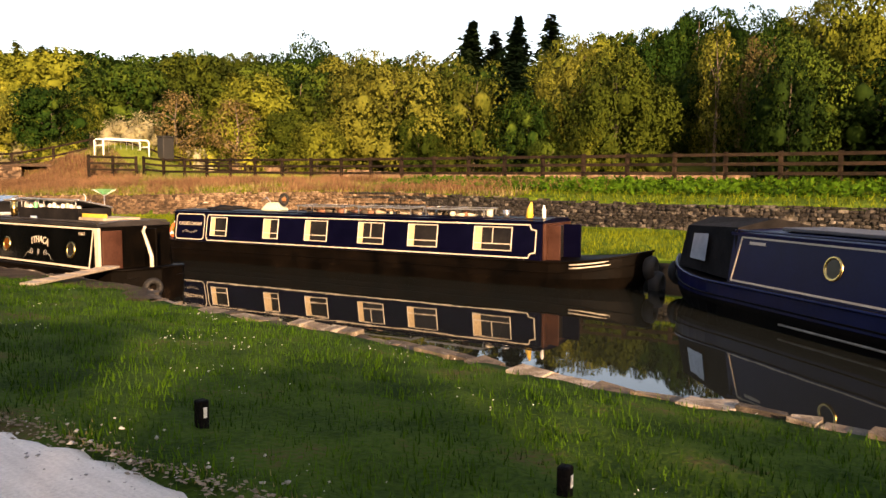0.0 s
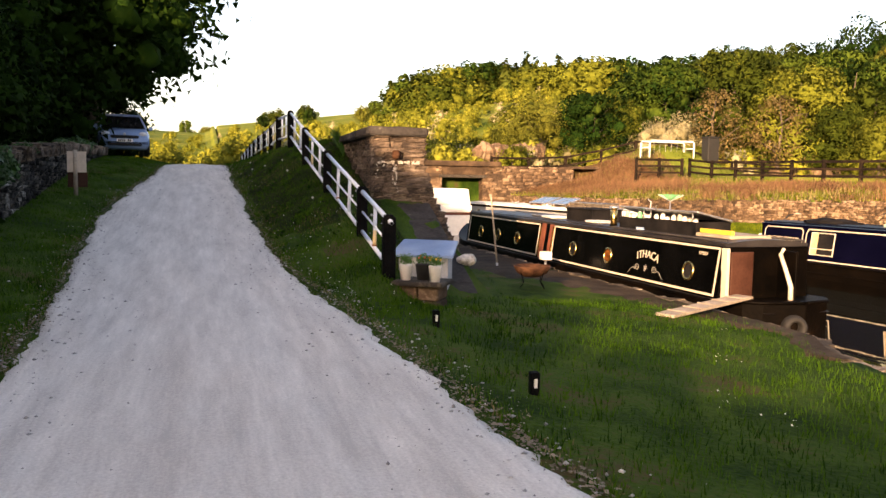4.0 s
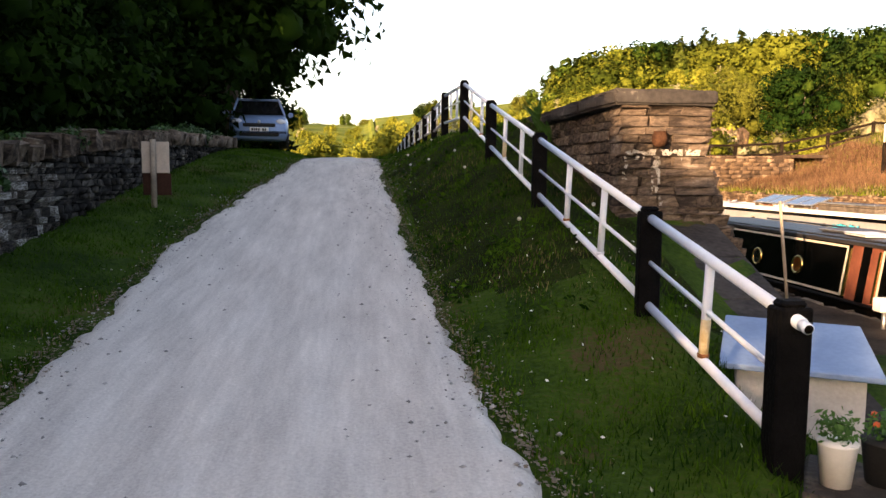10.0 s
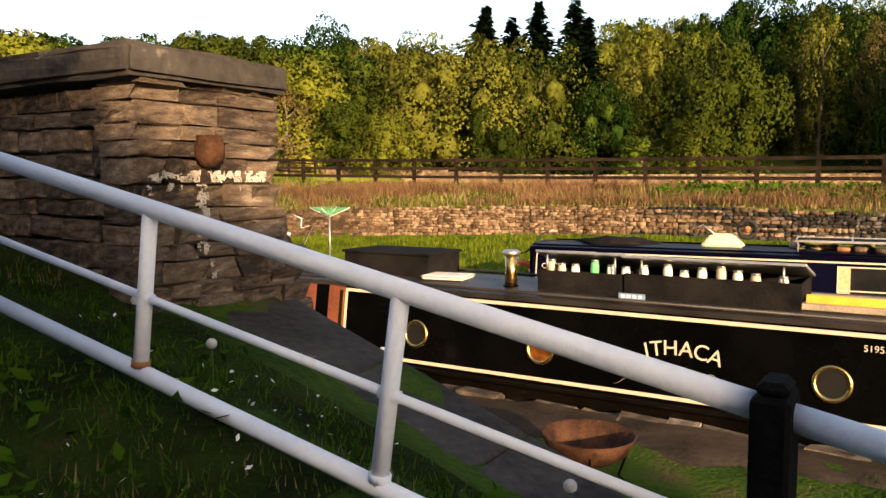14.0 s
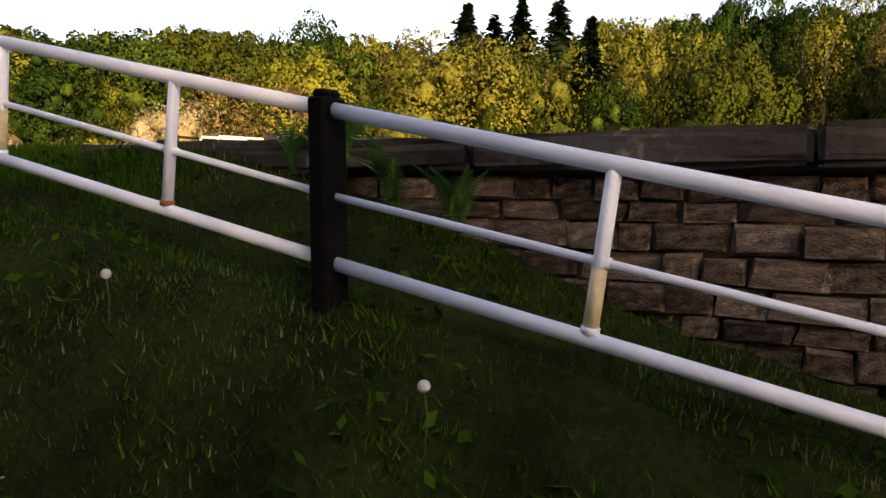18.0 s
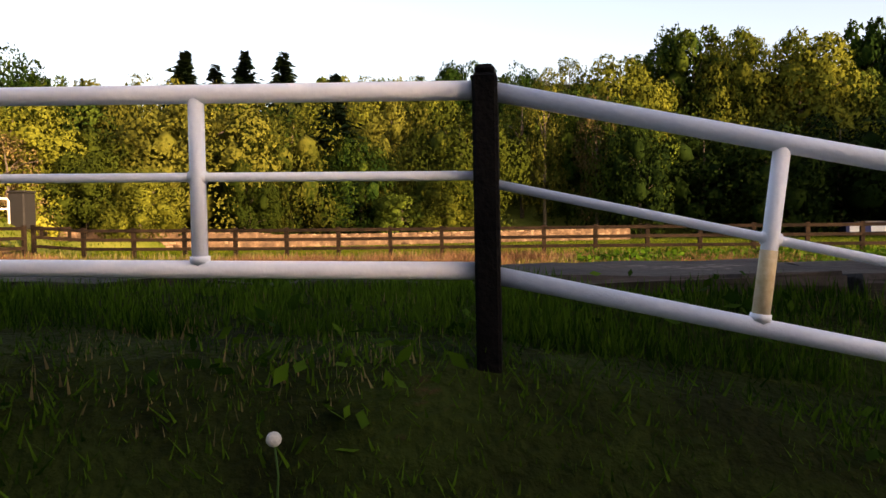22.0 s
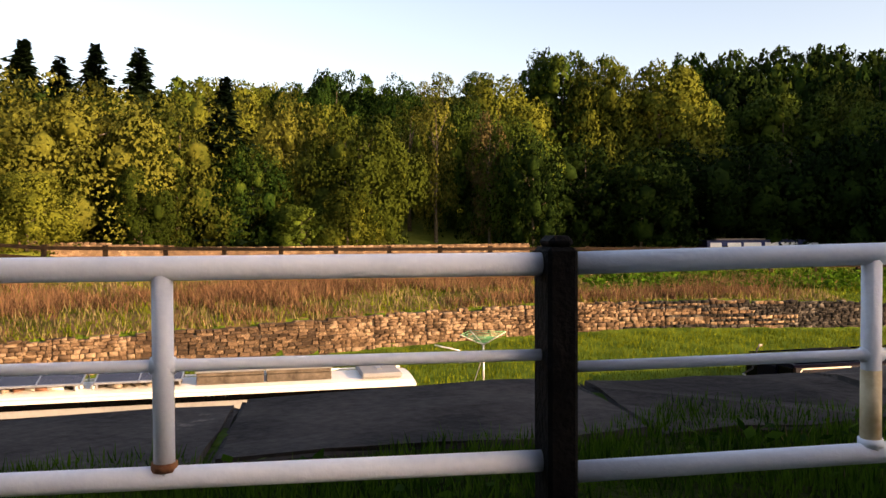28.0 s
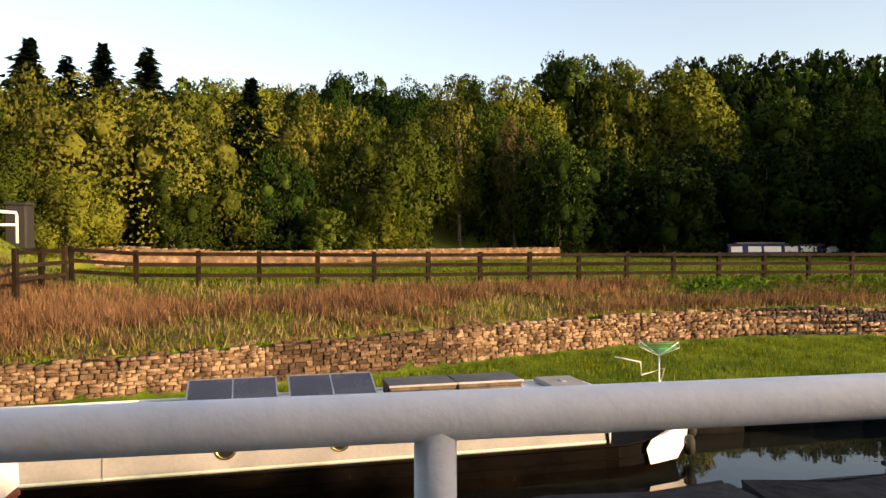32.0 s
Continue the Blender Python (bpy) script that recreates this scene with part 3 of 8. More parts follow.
def core(name, poly, half, bottom, top, material, parent):
    """The solid body of a wall along plan points."""
    vs, fs = [], []
    n = len(poly)
    for i, p in enumerate(poly):
        a, b = Vector(poly[max(i - 1, 0)]), Vector(poly[min(i + 1, n - 1)])
        d = (b - a).normalized()
        o = Vector((d.y, -d.x)) * half
        p = Vector(p)
        for q in (p - o, p + o):
            vs += [(q.x, q.y, bottom(p.x, p.y)), (q.x, q.y, top(p.x, p.y))]
    for i in range(n - 1):
        k = 4 * i
        fs += [(k, k + 1, k + 5, k + 4), (k + 2, k + 6, k + 7, k + 3), (k + 1, k + 3, k + 7, k + 5), (k, k + 4, k + 6, k + 2)]
    fs += [(0, 2, 3, 1), (4 * n - 4, 4 * n - 3, 4 * n - 1, 4 * n - 2)]
    return link(name, vs, fs, material, parent)


# ---- masonry ----
# dry-stone wall beside the track
def lane_top(y):
    return float(np.interp(y, [-40, -14, -12, -10.4, -7.8, -6.5, -3.8, 0, 6.6, 9], [-2.2, -1.84, -1.74, -1.63, -1.45, -1.34, -1.13, -0.93, -0.78, -0.75]))


lane = tagged(new("dry_stone_wall"), "lichened dark dry-stone wall with upright cope stones beside the track", "wall", kind="structure")
lane_pts = [(-5.55 + 0.1 * math.sin(y * 0.5), y) for y in np.arange(-34, 7.01, 1.0)]
core("wall_core", lane_pts, 0.2, lambda x, y: gz(-5.2, y) - 0.3, lambda x, y: lane_top(y) - 0.16, M_MORTAR, lane)
lane_mats = courses((-5.2, -34), (-5.2, 6.9), lambda s: gz(-5.1, -34 + s) - 0.08, lambda s: lane_top(-34 + s) - 0.2, (0.05, 0.115), (0.09, 0.28), 0.26, 11)
lay(lane_mats, "dark", lane, 290, lambda m: abs(m.translation.y + 7.5))
rc = random.Random(4)
y = 6.8
cope = []
while y > -30:
    w = rc.uniform(0.1, 0.24)
    h = rc.uniform(0.17, 0.27)
    t = Matrix.Translation((-5.16, y - w / 2, lane_top(y) - 0.22)) @ Matrix.Rotation(rc.uniform(-0.18, 0.18), 4, "X")
    cope.append(t @ Matrix(((0, 0.45 * rc.uniform(0.9, 1.1), 0, rc.uniform(-0.02, 0.05)), (-w * 0.95, 0, 0, 0), (0, 0, h, 0), (0, 0, 0, 1))))
    y -= w
lay(cope, "pier", lane, 70, lambda m: abs(m.translation.y + 7))

# parapet with its end pier
parapet = tagged(new("parapet_wall"), "blackened gritstone parapet with thick weathered coping slabs", "wall", kind="structure")
CT = -0.655


def cope_z(y):
    return float(np.interp(y, [-6, 3, 5, 6.2, 7.2, 8.5, 10, 20], [CT, CT - 0.01, -0.69, -0.715, -0.76, -0.79, -0.85, -0.92]))


core("wall_core", [(1.44, y) for y in np.arange(-5.86, 26.2, 0.8)], 0.44, lambda x, y: -4.6, lambda x, y: cope_z(y) - 0.17, M_MORTAR, parapet)
side = courses((0.95, -1.0), (0.95, -5.92), lambda s: gz(0.8, -1.0 - s) - 0.12, lambda s: CT - 0.17, (0.07, 0.16), (0.14, 0.40), 0.16, 21)
lay(side, "pier", parapet, 280)
# end face of the pier in level courses, battered out towards its foot
front = []
rb = random.Random(9)
z = -3.75
while z < CT - 0.19:
    h = min(rb.uniform(0.075, 0.15), CT - 0.172 - z)
    outx = 1.97 + max(0, -1.35 - z) ** 1.25 * 0.34
    yb = -5.955 - max(0, -1.5 - z) * 0.04
    qa = 0.93
    while qa < outx - 0.03:
        qb = qa + rb.uniform(0.15, 0.42)
        if outx - qb < 0.14:
            qb = outx
        front.append(Matrix(((qb - qa - 0.008, 0, 0, (qa + qb) / 2), (0, -0.3, 0, yb + rb.uniform(-0.012, 0.006)), (0, 0, h * 0.96, z), (0, 0, 0, 1))))
        qa = qb
    front.append(Matrix(((0, 0.5, 0, outx + 0.002), (0.62, 0, 0, -5.66), (0, 0, h * 0.96, z), (0, 0, 0, 1))))
    z += h
lay(front, "pier", parapet, 240)
lake = courses((1.9, -5.9), (1.9, 12), lambda s: -3.8, lambda s: cope_z(-5.9 + s) - 0.17, (0.16, 0.26), (0.3, 0.7), 0.2, 24)
lay(lake, "gold", parapet, 0)
# coping slabs
rcop = random.Random(12)
slabs = [(-6.05, -4.6)]
while slabs[-1][1] < 24:
    a = slabs[-1][1]
    slabs.append((a, a + rcop.uniform(1.1, 1.9)))
for a, b in slabs:
    bm = bmesh.new()
    za = cope_z((a + b) / 2)
    w0, w1 = (0.84, 2.0) if a < -4 else (0.9 + rcop.uniform(-0.05, 0.06), 1.98 + rcop.uniform(-0.05, 0.06))
    bm_box(bm, w0, w1, a + 0.008, b - 0.008, za - 0.175, za + rcop.uniform(-0.012, 0.012), 0.0)
    bmesh.ops.subdivide_edges(bm, edges=bm.edges[:], cuts=3, use_grid_fill=True)
    bmesh.ops.bevel(bm, geom=[e for e in bm.edges if e.calc_face_angle(0) > 0.6], offset=0.025, segments=2, affect="EDGES")
    for v in bm.verts:
        v.co.z += cope_z(v.co.y) - za
        v.co += Vector((rcop.uniform(-1, 1), rcop.uniform(-0.4, 0.4), rcop.uniform(-1, 1))) * (0.008 if a < -4 else 0.018)
    part("coping_slab", bm, M_COPING, parapet)
# lime bloom on the pier
rl = random.Random(3)
runs = [(0.95, 1.86, -1.37, -1.30, 0.35), (1.30, 1.41, -1.80, -1.36, 0.42), (1.46, 1.72, -1.59, -1.55, 0.45), (0.97, 1.04, -1.66, -1.38, 0.5), (1.38, 1.44, -1.96, -1.78, 0.5), (1.05, 1.28, -1.44, -1.37, 0.55), (1.62, 1.68, -1.5, -1.37, 0.5)]
for xa, xb, za, zb, cut in runs:
    bm = bmesh.new()
    st = 0.011
    for gx in range(int((xb - xa) / st)):
        for gq in range(int((zb - za) / st)):
            px, pz_ = xa + gx * st, za + gq * st
            edge = min(px - xa, xb - px, 0.05) / 0.05 * 0.5 + min(pz_ - za, zb - pz_, 0.025) / 0.025 * 0.5
            n_ = 0.5 + 0.5 * noise.noise(Vector((px * 19, 3.1, pz_ * 23))) + 0.3 * noise.noise(Vector((px * 60, 7.7, pz_ * 60)))
            if n_ * (0.35 + 0.65 * edge) < cut:
                continue
            j = [rl.uniform(-0.004, 0.004) for k in range(4)]
            yf = -5.972 - max(0, -1.5 - pz_) * 0.04
            vs = [bm.verts.new(p) for p in ((px + j[0], yf, pz_ + j[1]), (px + st + j[2], yf, pz_ + j[3]), (px + st + j[1], yf, pz_ + st + j[0]), (px + j[3], yf, pz_ + st + j[2]))]
            vs.append(bm.verts.new((px + st / 2, yf - 0.003, pz_ + st / 2)))
            for k in range(4):
                bm.faces.new((vs[k], vs[(k + 1) % 4], vs[4]))
    part("lime_stain", bm, M_LIME, parapet, "white lime leached over the stones")
pot = thing("wall_pot", pose(1.36, -6.03, -1.2), "small rusty terracotta pot fixed to the stone pier", "pot")
bm = bmesh.new()
prof = [(0.0, -0.085), (0.05, -0.08), (0.082, -0.03), (0.085, 0.03), (0.068, 0.075), (0.075, 0.085), (0.06, 0.09), (0.05, 0.07)]
rings = []
for r, zz in prof:
    rings.append([bm.verts.new((r * math.cos(a), r * math.sin(a), zz)) for a in [k * math.pi / 7 for k in range(14)]])
for a, b in zip(rings, rings[1:]):
    for k in range(14):
        bm.faces.new((a[k], a[(k + 1) % 14], b[(k + 1) % 14], b[k]))
part("pot_body", bm, M_DARKRUST, pot, smooth=True)
tube("bracket", [(0, 0.1, -0.02), (0, 0.02, -0.09), (0, 0.1, -0.1)], 0.012, M_RUST, pot, 6)

# wing wall with a sloping coping
wing = tagged(new("wing_wall"), "sloping wing wall with smooth dark flagstone coping", "wall", kind="structure")
for i in range(5):
    a, b = -6.02 - i * 0.86, -6.02 - (i + 1) * 0.86
    za, zb = -2.1 - 0.325 * (-6 - a), -2.1 - 0.325 * (-6 - b)
    xo = 1.98 - 0.07 * i
    vs = [(1.25, a, za), (xo + 0.06, a, za), (xo, b + 0.01, zb), (1.22, b + 0.01, zb)]
    vs += [(p[0], p[1], p[2] - 0.2) for p in vs]
    bm = bmesh.new()
    bv = [bm.verts.new(p) for p in vs]
    for f in ((3, 2, 1, 0), (4, 5, 6, 7), (0, 1, 5, 4), (1, 2, 6, 5), (2, 3, 7, 6), (3, 0, 4, 7)):
        bm.faces.new([bv[k] for k in f])
    bmesh.ops.bevel(bm, geom=bm.edges[:], offset=0.02, segments=1, affect="EDGES")
    part("coping_slab", bm, M_COPING, wing)
wmat = courses((1.66, -10.2), (1.98, -6.0), lambda s: -3.85, lambda s: -2.25 - 0.325 * (4.2 - s), (0.14, 0.24), (0.25, 0.55), 0.25, 31)
lay(wmat, "gold", wing, 100)
core("wall_core", [(1.5, -10.1), (1.62, -6.0)], 0.22, lambda x, y: -3.9, lambda x, y: -2.3 - 0.325 * (-6 - y), M_MORTAR, wing)

# canal-edge stones
edge_near = tagged(new("canal_edging"), "worn stone edging along the towpath bank", "edging", kind="structure")
re_ = random.Random(8)
y = -40.0
em = []
while y < 6:
    w = re_.uniform(0.18, 0.5)
    x0, x1 = float(near_bank(y)), float(near_bank(y + w))
    d = Vector((x1 - x0, w))
    L = d.length
    d.normalize()
    h = 0.45
    wd = re_.uniform(0.2, 0.4)
    em.append(Matrix(((d.x * L * 0.97, d.y * wd, 0, (x0 + x1) / 2 + 0.12), (d.y * L * 0.97, -d.x * wd, 0, y + w / 2), (0, 0, h, -4.16 + re_.uniform(-0.03, 0.03)), (0, 0, 0, 1))))
    y += w
lay(em, "grit", edge_near, 150)
edge_far = tagged(new("canal_edging"), "dark stone edging along the far bank", "edging", kind="structure")
y = -40.0
em = []
while y < 23:
    w = re_.uniform(1.3, 2.2)
    x0, x1 = float(far_bank(y)), float(far_bank(y + w))
    d = Vector((x1 - x0, w))
    L = d.length
    d.normalize()
    em.append(Matrix(((-d.x * L * 0.97, -d.y * 0.4, 0, (x0 + x1) / 2 - 0.12), (-d.y * L * 0.97, d.x * 0.4, 0, y + w / 2), (0, 0, 0.42, -4.25 + re_.uniform(-0.03, 0.03)), (0, 0, 0, 1))))
    y += w
# far edging laid in the near-black stone
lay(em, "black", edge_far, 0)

# retaining wall across the canal
ret = tagged(new("retaining_wall"), "rough golden sandstone retaining wall below the reed bank", "wall", kind="structure")
ry = np.arange(-44, 23.1, 1.5)
core("wall_core", [(float(wall_x(y)) + 0.22, float(y)) for y in ry], 0.16, lambda x, y: -4.0, lambda x, y: float(wall_top(y)) - 0.14, M_MORTAR, ret)
rm = []
for a, b in zip(ry[:-1], ry[1:]):
    rm += courses((float(wall_x(b)), float(b)), (float(wall_x(a)), float(a)), lambda s, b=b: float(wall_foot(b - s)) - 0.1, lambda s, b=b: float(wall_top(b - s)) + 0.03 * math.sin(7 * (b - s)), (0.06, 0.13), (0.1, 0.3), 0.22, int(a * 10) + 900)
# buff stones north of about y -5, the darker kind south of it
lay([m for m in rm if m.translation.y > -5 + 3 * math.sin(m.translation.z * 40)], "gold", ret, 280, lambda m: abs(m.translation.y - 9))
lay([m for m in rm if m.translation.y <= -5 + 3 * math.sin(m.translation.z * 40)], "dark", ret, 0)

# field wall, far across the pasture
fieldw = tagged(new("field_wall"), "long low buff stone field wall across the pasture", "wall", kind="structure")
fw = [(38.5, 33.0), (44, 26), (50, 14), (54.5, 2), (57.3, -8.2)]
core("wall_core", fw, 0.2, lambda x, y: gz(x, y) - 0.2, lambda x, y: -0.98 + 0.6 * float(ss(12, 26, y)), M_GOLDSTONE, fieldw)
fm = []
for i in range(len(fw) - 1):
    (ax, ay), (bx, by) = fw[i + 1], fw[i]
    L = math.hypot(bx - ax, by - ay)

    def lo(s, ax=ax, ay=ay, bx=bx, by=by, L=L):
        return gz(ax + (bx - ax) * s / L, ay + (by - ay) * s / L) - 0.1

    def hi(s, ay=ay, by=by, L=L):
        return -0.87 + 0.6 * float(ss(12, 26, ay + (by - ay) * s / L))
    fm += courses((bx - 0.2, by), (ax - 0.2, ay), lambda s, lo=lo, L=L: lo(max(L - s, 0)), lambda s, hi=hi, L=L: hi(max(L - s, 0)), (0.14, 0.22), (0.3, 0.7), 0.25, 70 + i)
lay(fm, "gold", fieldw, 0)

# road bridge that closes the basin
bridge = tagged(new("stone_bridge"), "sunlit stone road bridge with a low dark opening over the canal", "bridge", kind="structure")
for x0, x1, z0, z1 in ((2.2, 11.0, -4.5, -0.75), (11.0, 13.5, -1.25, -0.75), (13.5, 19.4, -4.5, -0.75), (19.4, 20.9, -4.5, -1.45), (20.9, 24.0, -4.5, -0.75)):
    box("pier", (x0, x1, 22.4, 24.4, z0, z1), M_GOLDSTONE, bridge, 0.02)
box("deck_slab", (10.8, 13.7, 22.3, 24.4, -1.42, -1.25), M_MORTAR, bridge, 0.01)
bst = courses((2.2, 22.38), (11.0, 22.38), lambda s: -4.2, lambda s: -0.7, (0.2, 0.3), (0.4, 0.8), 0.2, 91) + courses((13.5, 22.38), (19.4, 22.38), lambda s: -4.2, lambda s: -0.7, (0.14, 0.24), (0.25, 0.6), 0.2, 92) + courses((19.4, 22.38), (20.9, 22.38), lambda s: -4.2, lambda s: -1.5, (0.14, 0.24), (0.25, 0.6), 0.2, 93) + courses((20.9, 22.38), (24.0, 22.38), lambda s: -4.2, lambda s: -0.7, (0.14, 0.24), (0.25, 0.6), 0.2, 94)
lay(bst, "gold", bridge, 0)
box("lintel", (19.2, 21.1, 22.25, 24.4, -0.78, -0.62), M_GOLDSTONE, bridge, 0.02)
box("parapet", (2.2, 14.6, 22.2, 22.55, -0.75, -0.45), M_GOLDSTONE, bridge, 0.03)

# rock face on the hillside
rock = tagged(new("rock_outcrop"), "bare buff rock face on the scrubby hillside", "rock", kind="structure")
rro = random.Random(41)
for k in range(16):
    x = 16.3 + 4.8 * k / 15
    bm = bmesh.new()
    bmesh.ops.create_icosphere(bm, subdivisions=2, radius=1)
    sx, sz = rro.uniform(0.3, 0.6), rro.uniform(0.5, 0.95)
    for v in bm.verts:
        f = 1 + 0.3 * noise.noise(v.co * 2 + Vector((k, 0, 0)))
        v.co = Vector((x + v.co.x * sx * f, 31.2 + v.co.y * 0.7 * f, 0.35 + v.co.z * sz * f))
    part("rock", bm, M_GOLDSTONE, rock)

# worn earth and stone quay beside the black boat
qy = np.arange(-13.6, 6.2, 0.3)
rq = np.random.default_rng(44)
qv, qf = [], []
for i, y in enumerate(qy):
    x1 = float(near_bank(y)) - 0.1
    x0 = x1 - float(np.interp(y, [-13.6, -11.5, -7, -4, 6], [0.35, 0.7, 1.1, 2.0, 2.6])) + rq.normal(0, 0.08)
    for u in np.linspace(0, 1, 6):
        x = x0 + (x1 - x0) * u
        qv.append((x, y, gz(min(x, float(near_bank(y)) - 0.3), y) + 0.03 + rq.normal(0, 0.008) - (0.06 if u == 0 else 0)))
    if i:
        for k in range(5):
            a = 6 * i + k
            qf.append((a - 6, a - 5, a + 1, a))
quay = tagged(link("pavement", qv, qf, M_MUD, smooth=True), "worn brown earth and stone quay beside the boat", "quay", kind="structure")

# ---- tubular railing ----
POSTS = [(0.085, -10.93, -2.2), (0.082, -9.17, -1.86), (0.045, -5.985, -1.215), (0.021, -2.906, -0.60), (0.0, 0.0, 0.015), (-0.05, 2.885, 0.072), (-0.013, 5.86, 0.012), (0.0, 9.04, 0.008)]
for k in range(1, 7):
    POSTS.append((0.0, 9.04 + 3.04 * k, 0.008 - 0.012 * k * k))
railing = thing("railing", pose(0, 0, 0), "white tubular steel railing between black timber posts", "railing")
for i, p in enumerate(POSTS):
    base = gz(p[0], p[1])
    bm = bmesh.new()
    hw, hy = (0.082, 0.06) if i == 0 else (0.078, 0.04)
    bm_box(bm, p[0] - hw, p[0] + hw, p[1] - hy, p[1] + hy, base - 0.25, p[2] + 0.045, 0.01)
    bm_box(bm, p[0] - hw * 0.8, p[0] + hw * 0.7, p[1] - hy * 0.85, p[1] + hy * 0.8, p[2] + 0.04, p[2] + 0.075, 0.014)
    post = part("post", bm, M_POSTBLACK, railing, "black-painted square timber post")
    if i + 1 == len(POSTS):
        break
    q = POSTS[i + 1]
    P, Q = Vector(p), Vector(q)
    d = (Q - P).normalized()
    up = Vector((0, 0, 1)) if i > 3 else (Vector((0, 0, 1)) - d * d.z).normalized()
    rad = (0.0315, 0.0155, 0.0295)
    low = Vector((0, 0, (-0.59, -0.59, -0.60, -0.595, -0.585, -0.56, -0.525)[min(i, 6)]))
    over = 0.10 if i == 0 else 0.0
    ma, mb = ((0.5, 0.5), (0.5, 0.55), (0.53, 0.557), (0.56, 0.5), (0.47, 0.48), (0.52, 0.495), (0.46, 0.47))[min(i, 6)]
    tube("top_rail", [P - d * over, Q], rad[0], M_RAILWHITE, railing, 14)
    tube("middle_rail", [P + low * ma, Q + low * mb], rad[1], M_RAILWHITE, railing, 8)
    tube("bottom_rail", [P + low, Q + low], rad[2], M_RAILWHITE, railing, 12)
    fr = ((0.48,), (0.313, 0.634), (0.298, 0.642), (0.291, 0.694), (0.335, 0.656), (0.335, 0.695), (0.317, 0.651), (0.355, 0.69))[min(i, 7)]
    for j, u in enumerate(fr):
        t = P + (Q - P) * u
        mid = low * (ma + (mb - ma) * u)
        b0 = t + low * 1.0
        b1 = P + (Q - P) * (u - (0.03 if i < 4 else 0))
        if i < 4:
            b0 = P + (Q - P) * (u + 0.013) + low
            b1 = P + (Q - P) * (u - 0.013)
        stained = (i == 0) or (i in (2, 3, 5) and j == 1) or (i == 5)
        bar = tube("baluster", [b1, b0], 0.027, M_RAILWHITE, railing, 10)
        if stained:
            c = b0 + (b1 - b0) * 0.42
            tube("rust_streak", [b0 + (b1 - b0) * 0.04, c], [0.0283, 0.0277], M_RUSTSTAIN, bar, 10)
        tube("rust_ring", [b0 + (b1 - b0) * 0.035, b0 + (b1 - b0) * 0.075], 0.0335, M_RUST if (i * 2 + j) % 3 == 0 else M_RAILWHITE, bar, 10)
        tube("weld_collar", [t + mid - d * 0.03, t + mid + d * 0.03], 0.022, M_RAILWHITE, bar, 8)
_o = Vector(POSTS[0])
# dark disc across the pipe end, standing for the shade inside it
tube("pipe_bore", [_o + Vector((0, -0.158, -0.032)), _o + Vector((0, -0.15, -0.03))], 0.021, M_BITUMEN, railing, 12)
tube("pipe_mouth", [Vector(POSTS[0]) + Vector((0, -0.155, -0.031)), Vector(POSTS[0]) + Vector((0, -0.10, -0.02))], 0.026, M_RAILWHITE, railing, 12)

# ---- narrowboats ----
def hull_mesh(L, stern=1.2, bow=3.2, beam=1.04, gun=0.62, draft=-0.35, bowrise=0.42, x0=0.0):
    """Rings of (half beam, sheer) from stern to bow."""
    xs_ = list(np.concatenate([np.linspace(x0, x0 + stern, 6), np.linspace(x0 + stern, L - bow, 8)[1:], np.linspace(L - bow, L, 10)[1:]]))
    vs, fs = [], []
    for x in xs_:
        if x < x0 + stern:
            hb = beam * math.sqrt(max(0.0, 1 - ((x0 + stern - x) / stern) ** 2)) * 0.98 + 0.02
        elif x > L - bow:
            t = (x - (L - bow)) / bow
            hb = beam * (1 - t ** 2.4) + 0.03
        else:
            hb = beam
        tb = max(0, (x - (L - bow)) / bow)
        ts = max(0, (x0 + stern - x) / stern)
        g = gun + bowrise * tb ** 2 + 0.08 * ts
        inn = hb * 0.94
        rake = 0.35 * tb ** 2
        vs += [(x - rake, -inn * (1 - 0.5 * tb), draft), (x - rake * 0.4, -hb, g * 0.35), (x, -hb * 0.985, g), (x, -hb * 0.86, g), (x, hb * 0.86, g), (x, hb * 0.985, g), (x - rake * 0.4, hb, g * 0.35), (x - rake, inn * (1 - 0.5 * tb), draft)]
    n = 8
    for i in range(len(xs_) - 1):
        for k in range(n - 1):
            fs.append((i * n + k, i * n + k + 1, (i + 1) * n + k + 1, (i + 1) * n + k))
    fs.append(tuple(range(n)))
    fs.append(tuple((len(xs_) - 1) * n + k for k in range(n - 1, -1, -1)))
    return vs, fs, xs_


def side_pt(x, s, h, out=0.0, gun=0.62, ctop=1.52):
    """A point of the cabin side: s is the side (+1, -1), h from 0 at the gunwale to 1 at the roof."""
    return Vector((x, s * (0.93 - 0.13 * h + out), gun + (ctop - gun) * h))


def strip(name, pts, w, mtl, parent, s, t=0.008, gun=0.62, ctop=1.52):
    """A painted line along (x, h) points of the cabin side."""
    vs, fs = [], []
    for (x0, h0), (x1, h1) in zip(pts, pts[1:]):
        d = Vector((x1 - x0, (h1 - h0) * (ctop - gun)))
        if d.length < 1e-6:
            continue
        d.normalize()
        nx_, nh = -d.y * w / 2, d.x * w / 2 / (ctop - gun)
        k = len(vs)
        for (x, h) in ((x0 - d.x * w * 0.4, h0 - d.y * w * 0.4), (x1 + d.x * w * 0.4, h1 + d.y * w * 0.4)):
            for o in (0.0, t):
                vs += [side_pt(x + nx_, s, h + nh, o, gun, ctop), side_pt(x - nx_, s, h - nh, o, gun, ctop)]
        fs += [(k + 2, k + 3, k + 7, k + 6), (k, k + 2, k + 6, k + 4), (k + 1, k + 5, k + 7, k + 3), (k, k + 1, k + 3, k + 2), (k + 4, k + 6, k + 7, k + 5)]
    return link(name, vs, fs, mtl, parent)


